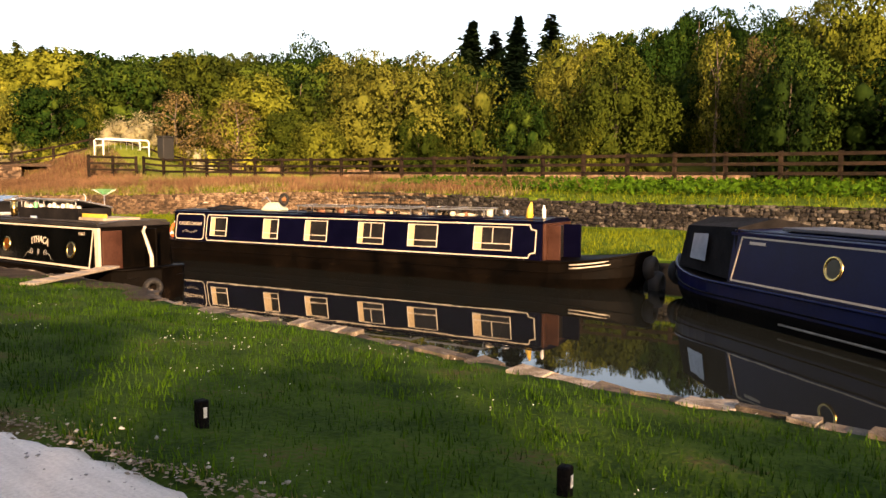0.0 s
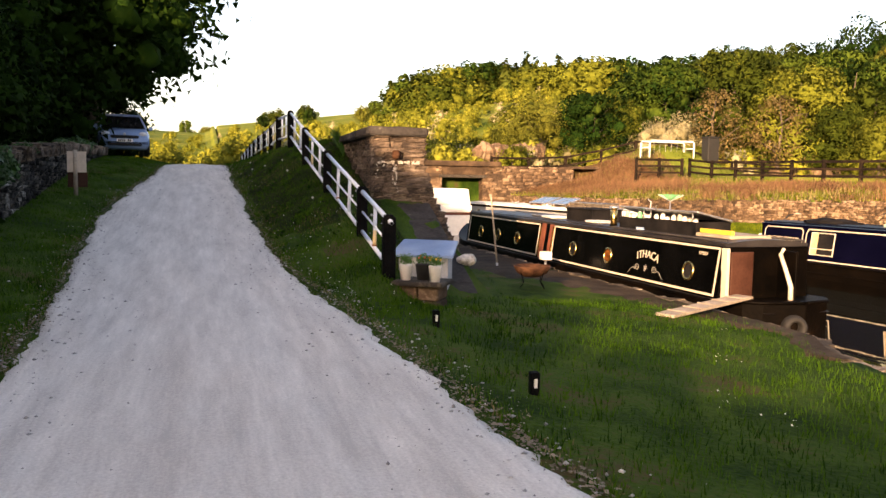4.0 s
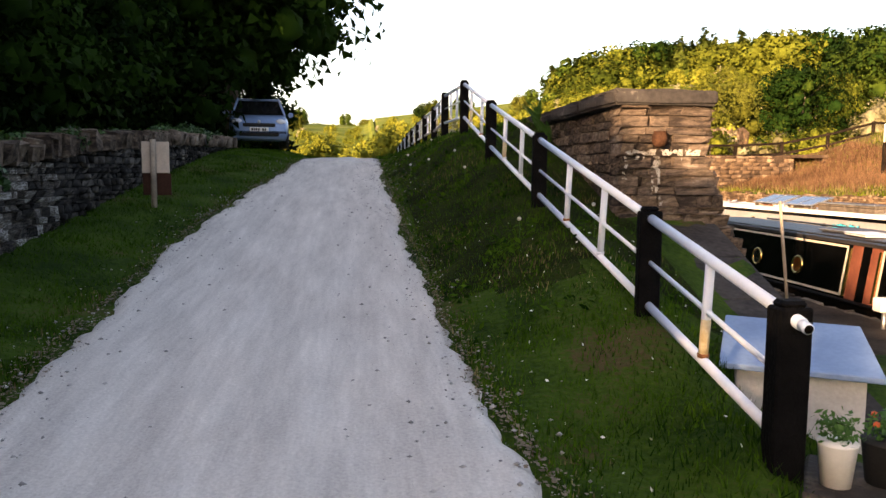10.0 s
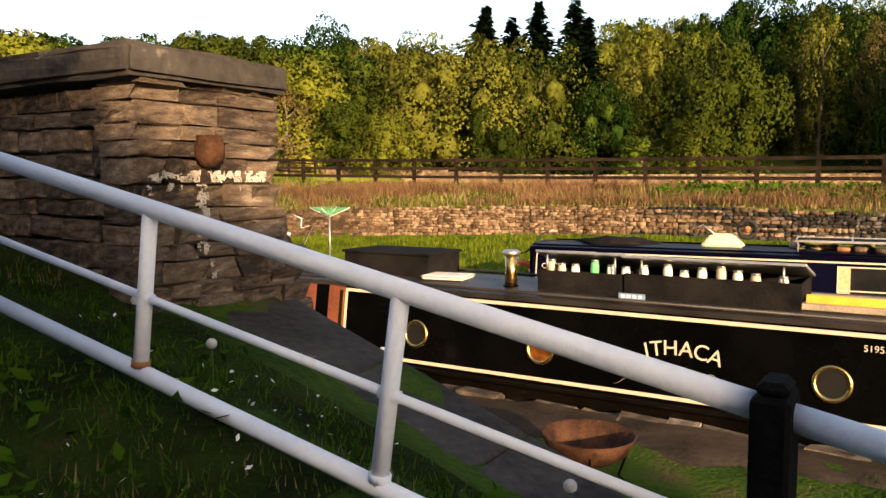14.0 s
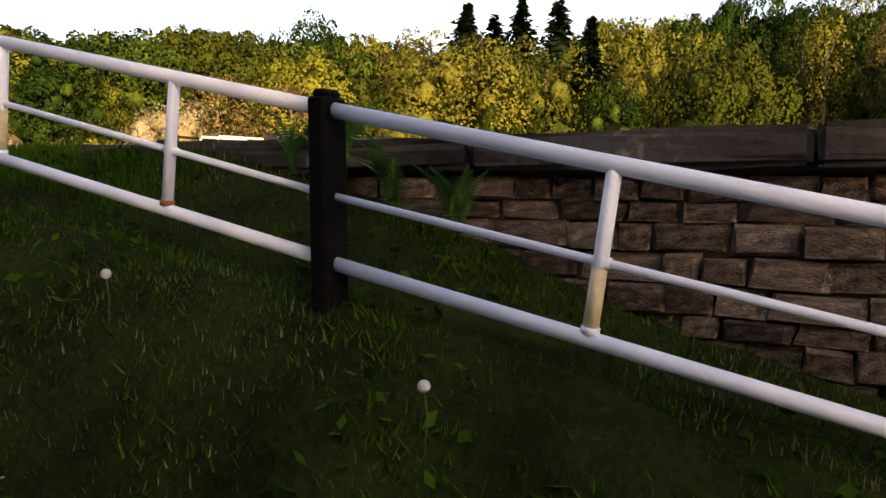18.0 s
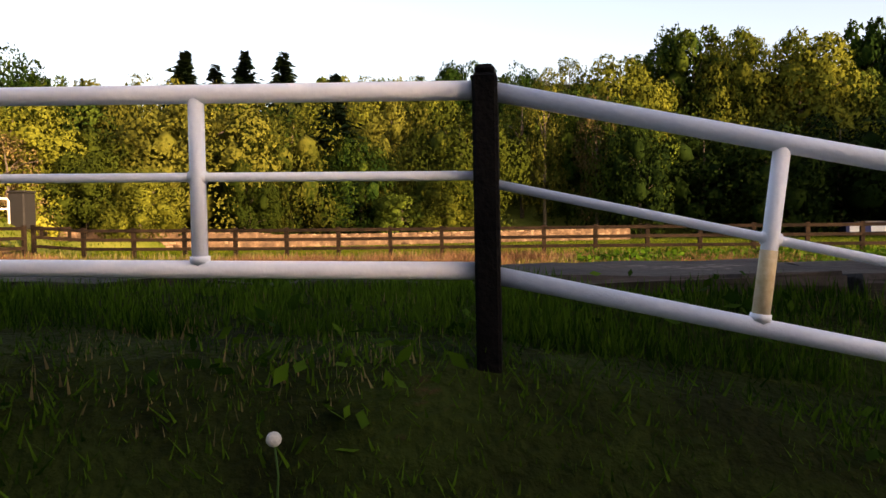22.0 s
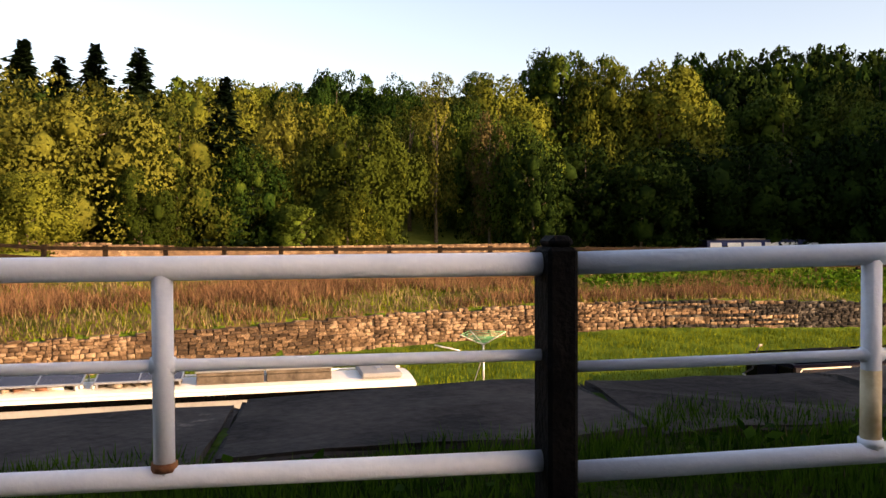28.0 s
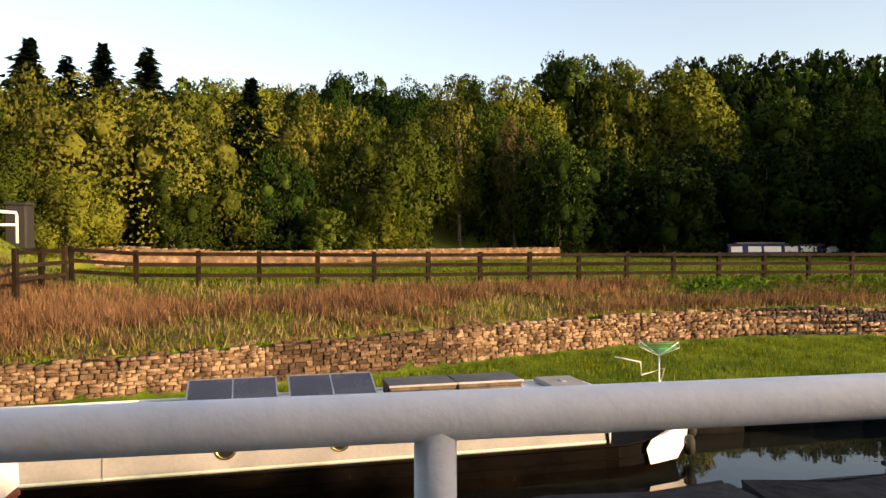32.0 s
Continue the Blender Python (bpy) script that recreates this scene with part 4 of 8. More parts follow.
def porthole(parent, x, s, h, r=0.15, glass=None, gun=0.62, ctop=1.52):
    c = side_pt(x, s, h, 0.004, gun, ctop)
    tilt = math.atan(0.13 / (ctop - gun))
    m = Matrix.Translation(c) @ Matrix.Rotation(s * (tilt - math.pi / 2), 4, "X")
    bm = bmesh.new()
    prof = [(r * 1.16, -0.004), (r * 1.13, 0.016), (r * 1.02, 0.022), (r * 0.9, 0.014), (r * 0.86, 0.002)]
    rings = [[bm.verts.new((a * math.cos(k * math.pi / 12), a * math.sin(k * math.pi / 12), z)) for k in range(24)] for a, z in prof]
    for a, b in zip(rings, rings[1:]):
        for k in range(24):
            bm.faces.new((a[k], a[(k + 1) % 24], b[(k + 1) % 24], b[k]))
    bm.transform(m)
    ring = part("porthole", bm, M_BRASS, parent, "round brass porthole", True)
    bm = bmesh.new()
    bmesh.ops.create_circle(bm, cap_ends=True, segments=24, radius=r * 0.9)
    bm.transform(m @ Matrix.Translation((0, 0, 0.003)))
    part("pane", bm, glass or M_GLASS, ring)


def boat_window(parent, x0, x1, s, h0, h1, bars=1, curtain=0.0, gun=0.62, ctop=1.52):
    tilt = math.atan(0.13 / (ctop - gun))
    c = side_pt((x0 + x1) / 2, s, (h0 + h1) / 2, 0.0, gun, ctop)
    m = Matrix.Translation(c) @ Matrix.Rotation(s * (tilt - math.pi / 2), 4, "X")
    w, h = (x1 - x0) / 2, (h1 - h0) * (ctop - gun) / 2
    bm = bmesh.new()
    f = 0.024
    for b in ((-w, w, h - f, h), (-w, w, -h, -h + f), (-w, -w + f, -h + f, h - f), (w - f, w, -h + f, h - f)):
        bm_box(bm, b[0], b[1], b[2], b[3], -0.005, 0.02, 0.004)
    bm_box(bm, -w + f, w - f, s * h * 0.42 - 0.011, s * h * 0.42 + 0.011, 0.0, 0.016)
    if bars > 1:
        bm_box(bm, -0.011, 0.011, -h * 0.9 if s > 0 else -h * 0.4, h * 0.4 if s > 0 else h * 0.9, 0.0, 0.014)
    bm.transform(m)
    win = part("window", bm, M_CREAM, parent, "cream-framed window")
    bm = bmesh.new()
    bm_box(bm, -w + f * 0.8, w - f * 0.8, -h + f * 0.8, h - f * 0.8, -0.01, 0.004)
    bm.transform(m)
    part("pane", bm, M_GLASS, win)
    if curtain:
        bm = bmesh.new()
        cw = curtain * 2 * w
        col = [[bm.verts.new((-w + f + cw * i / 12, q, 0.008 + 0.005 * (i % 2))) for q in (-h + f, h - f)] for i in range(13)]
        for a, b in zip(col, col[1:]):
            bm.faces.new((a[0], b[0], b[1], a[1]))
        bm.transform(m)
        part("curtain", bm, M_CURTAIN, win, "drawn-back cream curtain")


def roof_mesh(xa, xb, mtl, parent, ctop=1.52, half=0.80):
    vs, fs = [], []
    prof = [(-half - 0.03, ctop - 0.02), (-half - 0.03, ctop + 0.03), (-half + 0.04, ctop + 0.045), (-half * 0.5, ctop + 0.085), (0, ctop + 0.1), (half * 0.5, ctop + 0.085), (half - 0.04, ctop + 0.045), (half + 0.03, ctop + 0.03), (half + 0.03, ctop - 0.02)]
    for x in (xa, xb):
        vs += [(x, y, z) for y, z in prof]
    n = len(prof)
    for k in range(n - 1):
        fs.append((k, k + 1, n + k + 1, n + k))
    fs += [tuple(range(n)), tuple(range(2 * n - 1, n - 1, -1)), (0, n, 2 * n - 1, n - 1)]
    return link("roof", vs, fs, mtl, parent)


def narrowboat(m, L, xa, xb, hull, cabin, roofm, label, gunm=None, ctop=1.52, bow=3.2, stern=1.2, bowrise=0.42, x0=0.0):
    b = thing("narrowboat", m, label, "boat", "moored narrowboats")
    vs, fs, xs_ = hull_mesh(L, stern, bow, bowrise=bowrise, x0=x0)
    h = link("hull", vs, fs, hull, b)
    for s in (1, -1):
        pts = []
        for i, x in enumerate(xs_):
            v = Vector(vs[i * 8 + (5 if s > 0 else 2)])
            pts.append(v + Vector((0, s * 0.01, -0.02)))
        tube("rubbing_strake", pts, 0.028, gunm or hull, h, 6)
        pts2 = [Vector((p.x, p.y * 1.012, p.z - 0.24)) for p in pts[2:-1]]
        tube("lower_strake", pts2, 0.016, hull, h, 6)
    vs = []
    for x in (xa, xb):
        for s in (1, -1):
            vs += [side_pt(x, s, 0, 0, 0.6, ctop), side_pt(x, s, 1, 0, 0.6, ctop)]
    fs = [(0, 1, 5, 4), (2, 6, 7, 3), (0, 2, 3, 1), (4, 5, 7, 6), (1, 3, 7, 5)]
    link("cabin", vs, fs, cabin, b)
    roof_mesh(xa - 0.05, xb + 0.05, roofm, b, ctop)
    for s in (1, -1):
        tube("handrail", [(xa, s * 0.78, ctop + 0.07), ((xa + xb) / 2, s * 0.78, ctop + 0.075), (xb, s * 0.78, ctop + 0.07)], 0.022, gunm or roofm, b, 6)
    # decks
    link("stern_deck", [(x0 + 0.15, -0.6, 0.5), (xa, -0.9, 0.5), (xa, 0.9, 0.5), (x0 + 0.15, 0.6, 0.5)], [(0, 1, 2, 3)], roofm, b)
    link("bow_deck", [(xb, -0.9, 0.45), (L - 0.9, -0.4, 0.7), (L - 0.3, 0, 0.85), (L - 0.9, 0.4, 0.7), (xb, 0.9, 0.45)], [(0, 1, 2, 3, 4)], roofm, b)
    return b


def fender(m, r=0.22, w=0.2, label="black rubber tyre fender hung on the bow"):
    f = thing("fender", m, label, "fender")
    vs, fs = [], []
    for i in range(18):
        a = 2 * math.pi * i / 18
        for k in range(8):
            c = 2 * math.pi * k / 8
            rr = r * 0.7 + r * 0.3 * math.cos(c)
            vs.append((rr * math.cos(a), w / 2 * math.sin(c), rr * math.sin(a)))
    for i in range(18):
        for k in range(8):
            fs.append((i * 8 + k, i * 8 + (k + 1) % 8, ((i + 1) % 18) * 8 + (k + 1) % 8, ((i + 1) % 18) * 8 + k))
    link("tyre", vs, fs, M_RUBBER, f, smooth=True)
    return f


def solar(m, w=1.0, h=0.62, tilt=0.0, label="tilted dark solar panel in a silver frame on the roof"):
    s = thing("solar_panel", m, label, "solar panel", "roof solar panels")
    t = Matrix.Translation((0, 0, 0.22)) @ Matrix.Rotation(tilt, 4, "X")
    bm = bmesh.new()
    f = 0.025
    for b in ((-w / 2, w / 2, h / 2 - f, h / 2), (-w / 2, w / 2, -h / 2, -h / 2 + f), (-w / 2, -w / 2 + f, -h / 2, h / 2), (w / 2 - f, w / 2, -h / 2, h / 2), (-0.012, 0.012, -h / 2, h / 2)):
        bm_box(bm, *b, -0.018, 0.018)
    bm.transform(t)
    part("frame", bm, M_STEEL, s)
    box("cell_panel", (-w / 2 + f, w / 2 - f, -h / 2 + f, h / 2 - f, -0.012, 0.009), M_PANEL, s, 0, m=t)
    for x in (-w / 2 + 0.05, w / 2 - 0.05):
        for y in (-h / 2 + 0.05, h / 2 - 0.05):
            tp = t @ Vector((x, y, -0.015))
            box("leg", (x - 0.012, x + 0.012, tp.y - 0.012, tp.y + 0.012, 0, tp.z), M_STEEL, s, 0)
    return s


# black boat with gold lining
ITH = pose(6.92, -11.66, WATER, 0, 0, 90)
ith = narrowboat(ITH, 17.4, 1.95, 14.9, M_BITUMEN, M_BLACK, M_ROOFDARK, "gloss black narrowboat with cream coach lines and brass portholes", x0=0.95)
W2 = 11.7
for s in (1, -1):
    for h0, h1, a, b in ((0.055, 0.93, 2.07, 8.48), (0.055, 0.93, 9.38, 14.75)):
        strip("coach_line", [(a, h0), (b, h0), (b, h1), (a, h1), (a, h0)], 0.038, M_CREAM, ith, s)
    for wy_ in (-8.84, -5.96, -4.32, -0.95, 0.5, 1.95):
        porthole(ith, wy_ + W2, s, 0.42, 0.15, M_AMBERGLASS if wy_ in (-5.96, -0.95) else M_GLASS)
    # side hatch with varnished doors
    c = side_pt(8.8, s, 0.47)
    for dx, mm in ((-0.28, M_REDWOOD), (0.2, M_REDWOOD)):
        strip("hatch_door", [(8.92 + dx, 0.06), (8.92 + dx, 0.88)], 0.26, mm, ith, s, 0.006)
    strip("brass_edge", [(8.55, 0.05), (8.55, 0.9)], 0.05, M_BRASS, ith, s, 0.02)
    strip("brass_edge", [(9.29, 0.05), (9.29, 0.9)], 0.035, M_BRASS, ith, s, 0.02)
# name in an arch and scroll ornament
tl = math.atan(0.13 / 0.9)
word = "ITHACA"
for k, ch in enumerate(word):
    u = (-0.335, -0.235, -0.095, 0.06, 0.205, 0.345)[k]
    x = -7.47 + W2 - u * 1.0
    pz = 0.60 - 0.9 * u * u * 0.55
    c = side_pt(x, 1, pz, 0.004)
    text_mesh("letter", ch, 0.215, M_CREAM, Matrix.Translation(c) @ Matrix.Rotation(math.pi, 4, "Z") @ Matrix.Rotation(math.pi / 2 - tl, 4, "X") @ Matrix.Rotation(-u * 0.75, 4, "Z"), ith, 0.004, "cream painted letter")
for sg in (1, -1):
    pts = []
    for k in range(40):
        a = k / 39 * 2.6 * math.pi
        r = 0.075 * (1 - k / 52)
        pts.append(side_pt(-7.47 + W2 + sg * (0.30 + r * math.cos(a)), 1, 0.29 + r * math.sin(a) * 1.1, 0.006))
    tube("scroll", pts, 0.0065, M_SCROLL, ith, 5)
    tube("scroll", [side_pt(-7.47 + W2 + sg * (0.36 + 0.30 * t), 1, 0.25 + 0.05 * math.sin(t * 5) - 0.07 * t, 0.006) for t in np.linspace(0, 1, 9)], [0.009 - 0.0009 * k for k in range(9)], M_SCROLL, ith, 5)
for k in range(8):
    a = k * math.pi / 4
    tube("star_ray", [side_pt(-7.47 + W2, 1, 0.30, 0.006), side_pt(-7.47 + W2 + 0.075 * math.cos(a), 1, 0.30 + 0.085 * math.sin(a), 0.006)], [0.009, 0.002], M_SCROLL, ith, 5)
text_mesh("number", "519557", 0.085, M_CREAM, Matrix.Translation(side_pt(-9.2 + W2, 1, 0.80, 0.004)) @ Matrix.Rotation(math.pi, 4, "Z") @ Matrix.Rotation(math.pi / 2 - tl, 4, "X"), ith, 0.003, "small cream registration number")
# stern: doors, hatch, tiller, rail
box("stern_bulkhead", (1.85, 1.95, -0.8, 0.8, 0.6, 1.5), M_BITUMEN, ith, 0.01)
box("stern_door", (1.8, 1.85, 0.35, 0.78, 0.6, 1.42), M_BROWN, ith, 0.008)
box("stern_door", (1.4, 1.84, -0.2, -0.16, 0.6, 1.45), M_BITUMEN, ith, 0.008, "open stern door")
box("cream_edge", (1.82, 1.97, 0.80, 0.86, 0.62, 1.48), M_CREAM, ith, 0.006)
tube("tiller", [(1.3, 0, 0.55), (1.32, 0, 0.9), (1.45, 0.02, 1.2), (1.55, 0.03, 1.4), (1.48, 0.03, 1.5)], [0.045, 0.04, 0.035, 0.035, 0.03], M_CREAM, ith, 8, "cream painted swan-neck tiller")
fender(ITH @ pose(0.95, 0.22, 0.3, 0, 0, 75), 0.2, 0.22, "dark button fender at the stern")


def on_ith(x, y, z=1.62, rz=0):
    return ITH @ pose(x, y, z, 0, 0, rz)


chim = thing("chimney", on_ith(6.33, 0.42, 1.56), "tall brass-banded stove chimney on the cabin roof", "chimney")
tube("flue", [(0, 0, 0), (0, 0, 0.42)], 0.075, M_BRASS, chim, 16)
tube("collar", [(0, 0, 0), (0, 0, 0.05)], 0.095, M_BLACK, chim, 16)
tube("cap", [(0, 0, 0.42), (0, 0, 0.44), (0, 0, 0.47)], [0.1, 0.12, 0.085], M_STEEL, chim, 16)


def roof_box(x, y, w, d, h, lid, label, open_=0.0, rz=0):
    b = thing("roof_box", on_ith(x, y, 1.585, rz), label, "box", "boxes on the boat roof")
    for q in ((-w / 2, w / 2, -d / 2, -d / 2 + 0.025), (-w / 2, w / 2, d / 2 - 0.025, d / 2), (-w / 2, -w / 2 + 0.025, -d / 2 + 0.025, d / 2 - 0.025), (w / 2 - 0.025, w / 2, -d / 2 + 0.025, d / 2 - 0.025)):
        box("side_panel", (*q, 0, h), M_TARP, b, 0.004)
    box("base", (-w / 2 + 0.03, w / 2 - 0.03, -d / 2 + 0.03, d / 2 - 0.03, -0.01, 0.02), M_TARP, b, 0)
    t = Matrix.Translation((0, -d / 2, h + 0.012)) @ Matrix.Rotation(open_, 4, "X") @ Matrix.Translation((0, d / 2, 0))
    box("lid", (-w / 2 - 0.03, w / 2 + 0.03, -d / 2 - 0.02, d / 2 + 0.03, -0.012, 0.018), lid, b, 0.005, m=t)
    if open_:
        for q in (-0.4, 0.4):
            tube("prop", [(q * w, d / 2 - 0.04, h), (q * w, d / 2 - 0.04, h + 0.9 * d * math.sin(open_))], 0.012, M_STEEL, b, 6)
    return b


roof_box(4.05, 0.15, 1.75, 0.75, 0.26, M_STEEL, "dark roof box with a propped pale lid", 0.22)
roof_box(5.45, 0.15, 1.0, 0.7, 0.24, M_STEEL, "dark roof box with a propped pale lid", 0.28)
roof_box(8.25, -0.1, 1.35, 0.8, 0.3, M_TARP, "low dark canvas-covered roof box")
for x, y, w, d, rz, lb in ((7.3, 0.25, 0.55, 0.42, 8, "white flat tray lying on the roof"), (9.6, 0.3, 0.7, 0.5, -6, "white flat board lying on the roof"), (10.4, 0.1, 0.9, 0.6, 4, "grey flat panel lying on the roof")):
    t = thing("roof_tray", on_ith(x, y, 1.615, rz), lb, "tray", "trays on the boat roof")
    box("tray", (-w / 2, w / 2, -d / 2, d / 2, 0, 0.05), M_WHITE if "white" in lb else M_ROOFGREY, t, 0.012)
    box("rim", (-w / 2 - 0.015, w / 2 + 0.015, -d / 2 - 0.015, d / 2 + 0.015, 0.03, 0.042), M_STEEL, t, 0.004)
rj = random.Random(31)
for k in range(14):
    x = 3.4 + k * 0.19 + rj.uniform(-0.04, 0.04)
    c = rj.choice((M_WHITE, M_WHITE, M_REDWOOD, M_LIMEGREEN, M_CREAM))
    jar = thing("jar", on_ith(x, 0.38 + rj.uniform(-0.05, 0.05), 1.606, rj.uniform(0, 90)), "small pot or jar stored in the open roof box", "jar", "jars in the roof box")
    hh = rj.uniform(0.27, 0.34)
    tube("jar_body", [(0, 0, 0), (0, 0, hh * 0.85), (0, 0, hh)], [0.05, 0.05, 0.04], c, jar, 10)
    tube("lid", [(0, 0, hh), (0, 0, hh + 0.02)], 0.045, M_STEEL, jar, 10)
plate = thing("number_plate", on_ith(4.78, 0.70, 1.60), "small blue number plate on the roof box", "plate")
box("plate", (-0.14, 0.14, -0.003, 0.012, 0.0, 0.06), M_BLUETOP, plate, 0.002)
for k in range(4):
    box("mark", (-0.11 + k * 0.06, -0.07 + k * 0.06, 0.011, 0.014, 0.015, 0.045), M_WHITE, plate, 0)
yl = thing("roof_hatch", on_ith(2.7, 0.1, 1.6), "open slide hatch with yellow painted edge", "hatch")
box("hatch_frame", (-0.5, 0.5, -0.42, 0.42, 0.0, 0.06), M_TIMBER, yl, 0.006)
box("yellow_side", (-0.45, 0.45, 0.30, 0.36, 0.06, 0.14), M_YELLOW, yl, 0.006)
# gangplank
plank = thing("gangplank", look((4.15, -11.1, -3.54), (6.4, -10.05, -3.47)) @ pose(0, 0, 0, -90, 0, 0), "weathered grey gangplank from the bank to the stern", "plank")
box("board", (-0.15, 0.15, -0.1, 2.25, -0.02, 0.025), M_TIMBER, plank, 0.006)
for k in range(5):
    box("cleat", (-0.15, 0.15, 0.2 + k * 0.42, 0.24 + k * 0.42, 0.025, 0.04), M_TIMBER, plank, 0.003)

# dark blue boat moored on the outside
B2 = pose(13.32, -1.67, WATER, 0, 0, -84.6) @ Matrix.Diagonal((0.962, 0.98, 0.985, 1))
b2 = narrowboat(B2, 16.9, 1.05, 14.4, M_BITUMEN, M_NAVY, M_NAVY, "navy narrowboat with cream coach lines and cream-framed windows", bow=2.5, bowrise=0.3)
for s in (1, -1):
    a, b = 2.65, 14.25
    strip("coach_line", [(a, 0.05), (b - 0.18, 0.05), (b - 0.14, 0.16), (b, 0.2), (b, 0.78), (b - 0.14, 0.82), (b - 0.18, 0.93), (a, 0.93), (a - 0.05, 0.8), (a - 0.05, 0.18), (a, 0.05)], 0.03, M_CREAM, b2, s)
    strip("coach_line", [(1.15, 0.14), (1.22, 0.06), (2.4, 0.06), (2.48, 0.14), (2.48, 0.86), (2.4, 0.94), (1.22, 0.94), (1.15, 0.86), (1.15, 0.14)], 0.026, M_CREAM, b2, s)
    for x0, x1, cu, br in ((2.78, 3.52, 0.26, 1), (5.1, 5.72, 0.45, 1), (6.78, 7.64, 0.22, 1), (8.76, 9.66, 0.18, 2), (10.46, 11.41, 0.2, 1), (12.5, 13.6, 0.2, 2)):
        boat_window(b2, x0, x1, s, 0.2, 0.86, br, cu)
text_mesh("boat_name", "CASSIE'S DREAM", 0.15, M_CREAM, Matrix.Translation(side_pt(1.81, -1, 0.6, 0.004)) @ Matrix.Rotation(math.pi / 2 - tl, 4, "X"), b2, 0.003, "cream painted boat name")
for k in range(9):
    c = side_pt(1.5 + k * 0.08, -1, 0.32 + 0.03 * math.sin(k), 0.004)
    tube("scroll", [c + Vector((0.026 * math.cos(a), -0.002, 0.026 * math.sin(a))) for a in np.linspace(0, 5, 8)], 0.006, M_SCROLL, b2, 4)
box("bow_bulkhead", (14.4, 14.47, -0.8, 0.8, 0.6, 1.5), M_BROWN, b2, 0.01)
# dark panel on the bulkhead in place of the open doorway's shade
box("bow_door", (14.47, 14.5, -0.5, 0.25, 0.55, 1.42), M_GLASS, b2, 0.006, "dark panel standing for the shaded bow doorway")
box("bow_door", (14.48, 14.8, -0.66, -0.61, 0.55, 1.45), M_BROWN, b2, 0.008, "open red-brown bow door")
box("bow_door", (14.48, 14.95, 0.3, 0.35, 0.55, 1.45), M_NAVY, b2, 0.008, "open navy bow door")
for s in (1, -1):
    for dz in (0.09, 0.17):
        pts = []
        for x in np.linspace(15.2, 16.75, 8):
            t = (x - 14.4) / 2.5
            hb = 1.04 * (1 - t ** 2.4) + 0.03
            pts.append((x - 0.14 * t * t, s * (hb + 0.004), 0.62 + 0.3 * t * t - dz))
        tube("bow_flash", pts, 0.017, M_CREAM, b2, 6)
fender(B2 @ pose(16.85, 0, 0.5, 0, 0, 90), 0.3, 0.28)
fender(B2 @ pose(16.98, 0.08, 0.12, 0, 0, 90), 0.32, 0.3)
# stern: tiller, post and rail
tube("tiller", [(0.3, 0, 0.55), (0.3, 0, 0.85), (0.42, 0.02, 1.2), (0.36, 0.0, 1.28)], 0.028, M_STEEL, b2, 8)
tube("tiller_bar", [(0.36, 0, 1.28), (0.62, 0.05, 1.36), (0.9, 0.28, 1.75), (1.0, 0.36, 1.78)], 0.02, M_RUBBER, b2, 8)
tube("tiller_grip", [(1.0, 0.36, 1.78), (1.06, 0.41, 1.8), (1.16, 0.48, 1.79)], [0.02, 0.03, 0.022], M_TIMBER, b2, 8)
box("stern_bulkhead", (0.98, 1.05, -0.8, 0.8, 0.55, 1.5), M_BLACK, b2, 0.01)
box("stern_door", (0.93, 0.98, -0.32, 0.32, 0.55, 1.46), M_NAVY, b2, 0.008, "dark stern door")
ring = thing("lifebuoy", B2 @ pose(0.62, -0.42, 0.62, 78, 0, 15), "orange ring lifebuoy leaning on the stern deck", "lifebuoy")
lv, lf = [], []
for i in range(22):
    a = 2 * math.pi * i / 22
    for k in range(8):
        c = 2 * math.pi * k / 8
        rr = 0.27 + 0.055 * math.cos(c)
        lv.append((rr * math.cos(a), rr * math.sin(a) + 0.27, 0.05 * math.sin(c)))
for i in range(22):
    for k in range(8):
        lf.append((i * 8 + k, i * 8 + (k + 1) % 8, ((i + 1) % 22) * 8 + (k + 1) % 8, ((i + 1) % 22) * 8 + k))
link("ring", lv, lf, M_ORANGE, ring, smooth=True)
for k in range(4):
    a = k * math.pi / 2 + 0.4
    tube("white_band", [(0.205 * math.cos(a), 0.205 * math.sin(a) + 0.27, 0), (0.335 * math.cos(a), 0.335 * math.sin(a) + 0.27, 0)], 0.058, M_WHITE, ring, 8)


def on_b2(x, y, z=1.62, rz=0):
    return B2 @ pose(x, y, z, 0, 0, rz)


rz2 = random.Random(5)
for k in range(3):
    solar(on_b2(7.0 + k * 2.3 + rz2.uniform(-0.1, 0.1), -0.1, 1.58), 1.9, 0.75, 0.03)
for k in range(26):
    x = 6.1 + k * 0.27
    lg = thing("roof_bundle", on_b2(x, rz2.uniform(-0.35, 0.1), 1.59, rz2.uniform(0, 180)), "small firewood log or oddment stacked on the roof", "firewood", "oddments on the roof")
    r_ = rz2.uniform(0.045, 0.075)
    tube("log", [(-0.15, 0, r_), (0.15, 0, r_)], r_, rz2.choice((M_TIMBER, M_TERRACOTTA, M_CREAM, M_BARK)), lg, 9)
    tube("cut_end", [(0.15, 0, r_), (0.156, 0, r_)], r_ * 0.92, M_TIMBER, lg, 9)
cv = thing("roof_canvas", on_b2(2.6, 0.0, 1.6), "folded dark canvas lying on the stern roof", "canvas")
bm = bmesh.new()
bmesh.ops.create_icosphere(bm, subdivisions=3, radius=1)
for v in bm.verts:
    f = 1 + 0.35 * noise.noise(v.co * 2.2)
    v.co = Vector((v.co.x * 0.85 * f, v.co.y * 0.42 * f, max(0, v.co.z) * 0.14 * f))
part("folds", bm, M_TARP, cv, smooth=True)
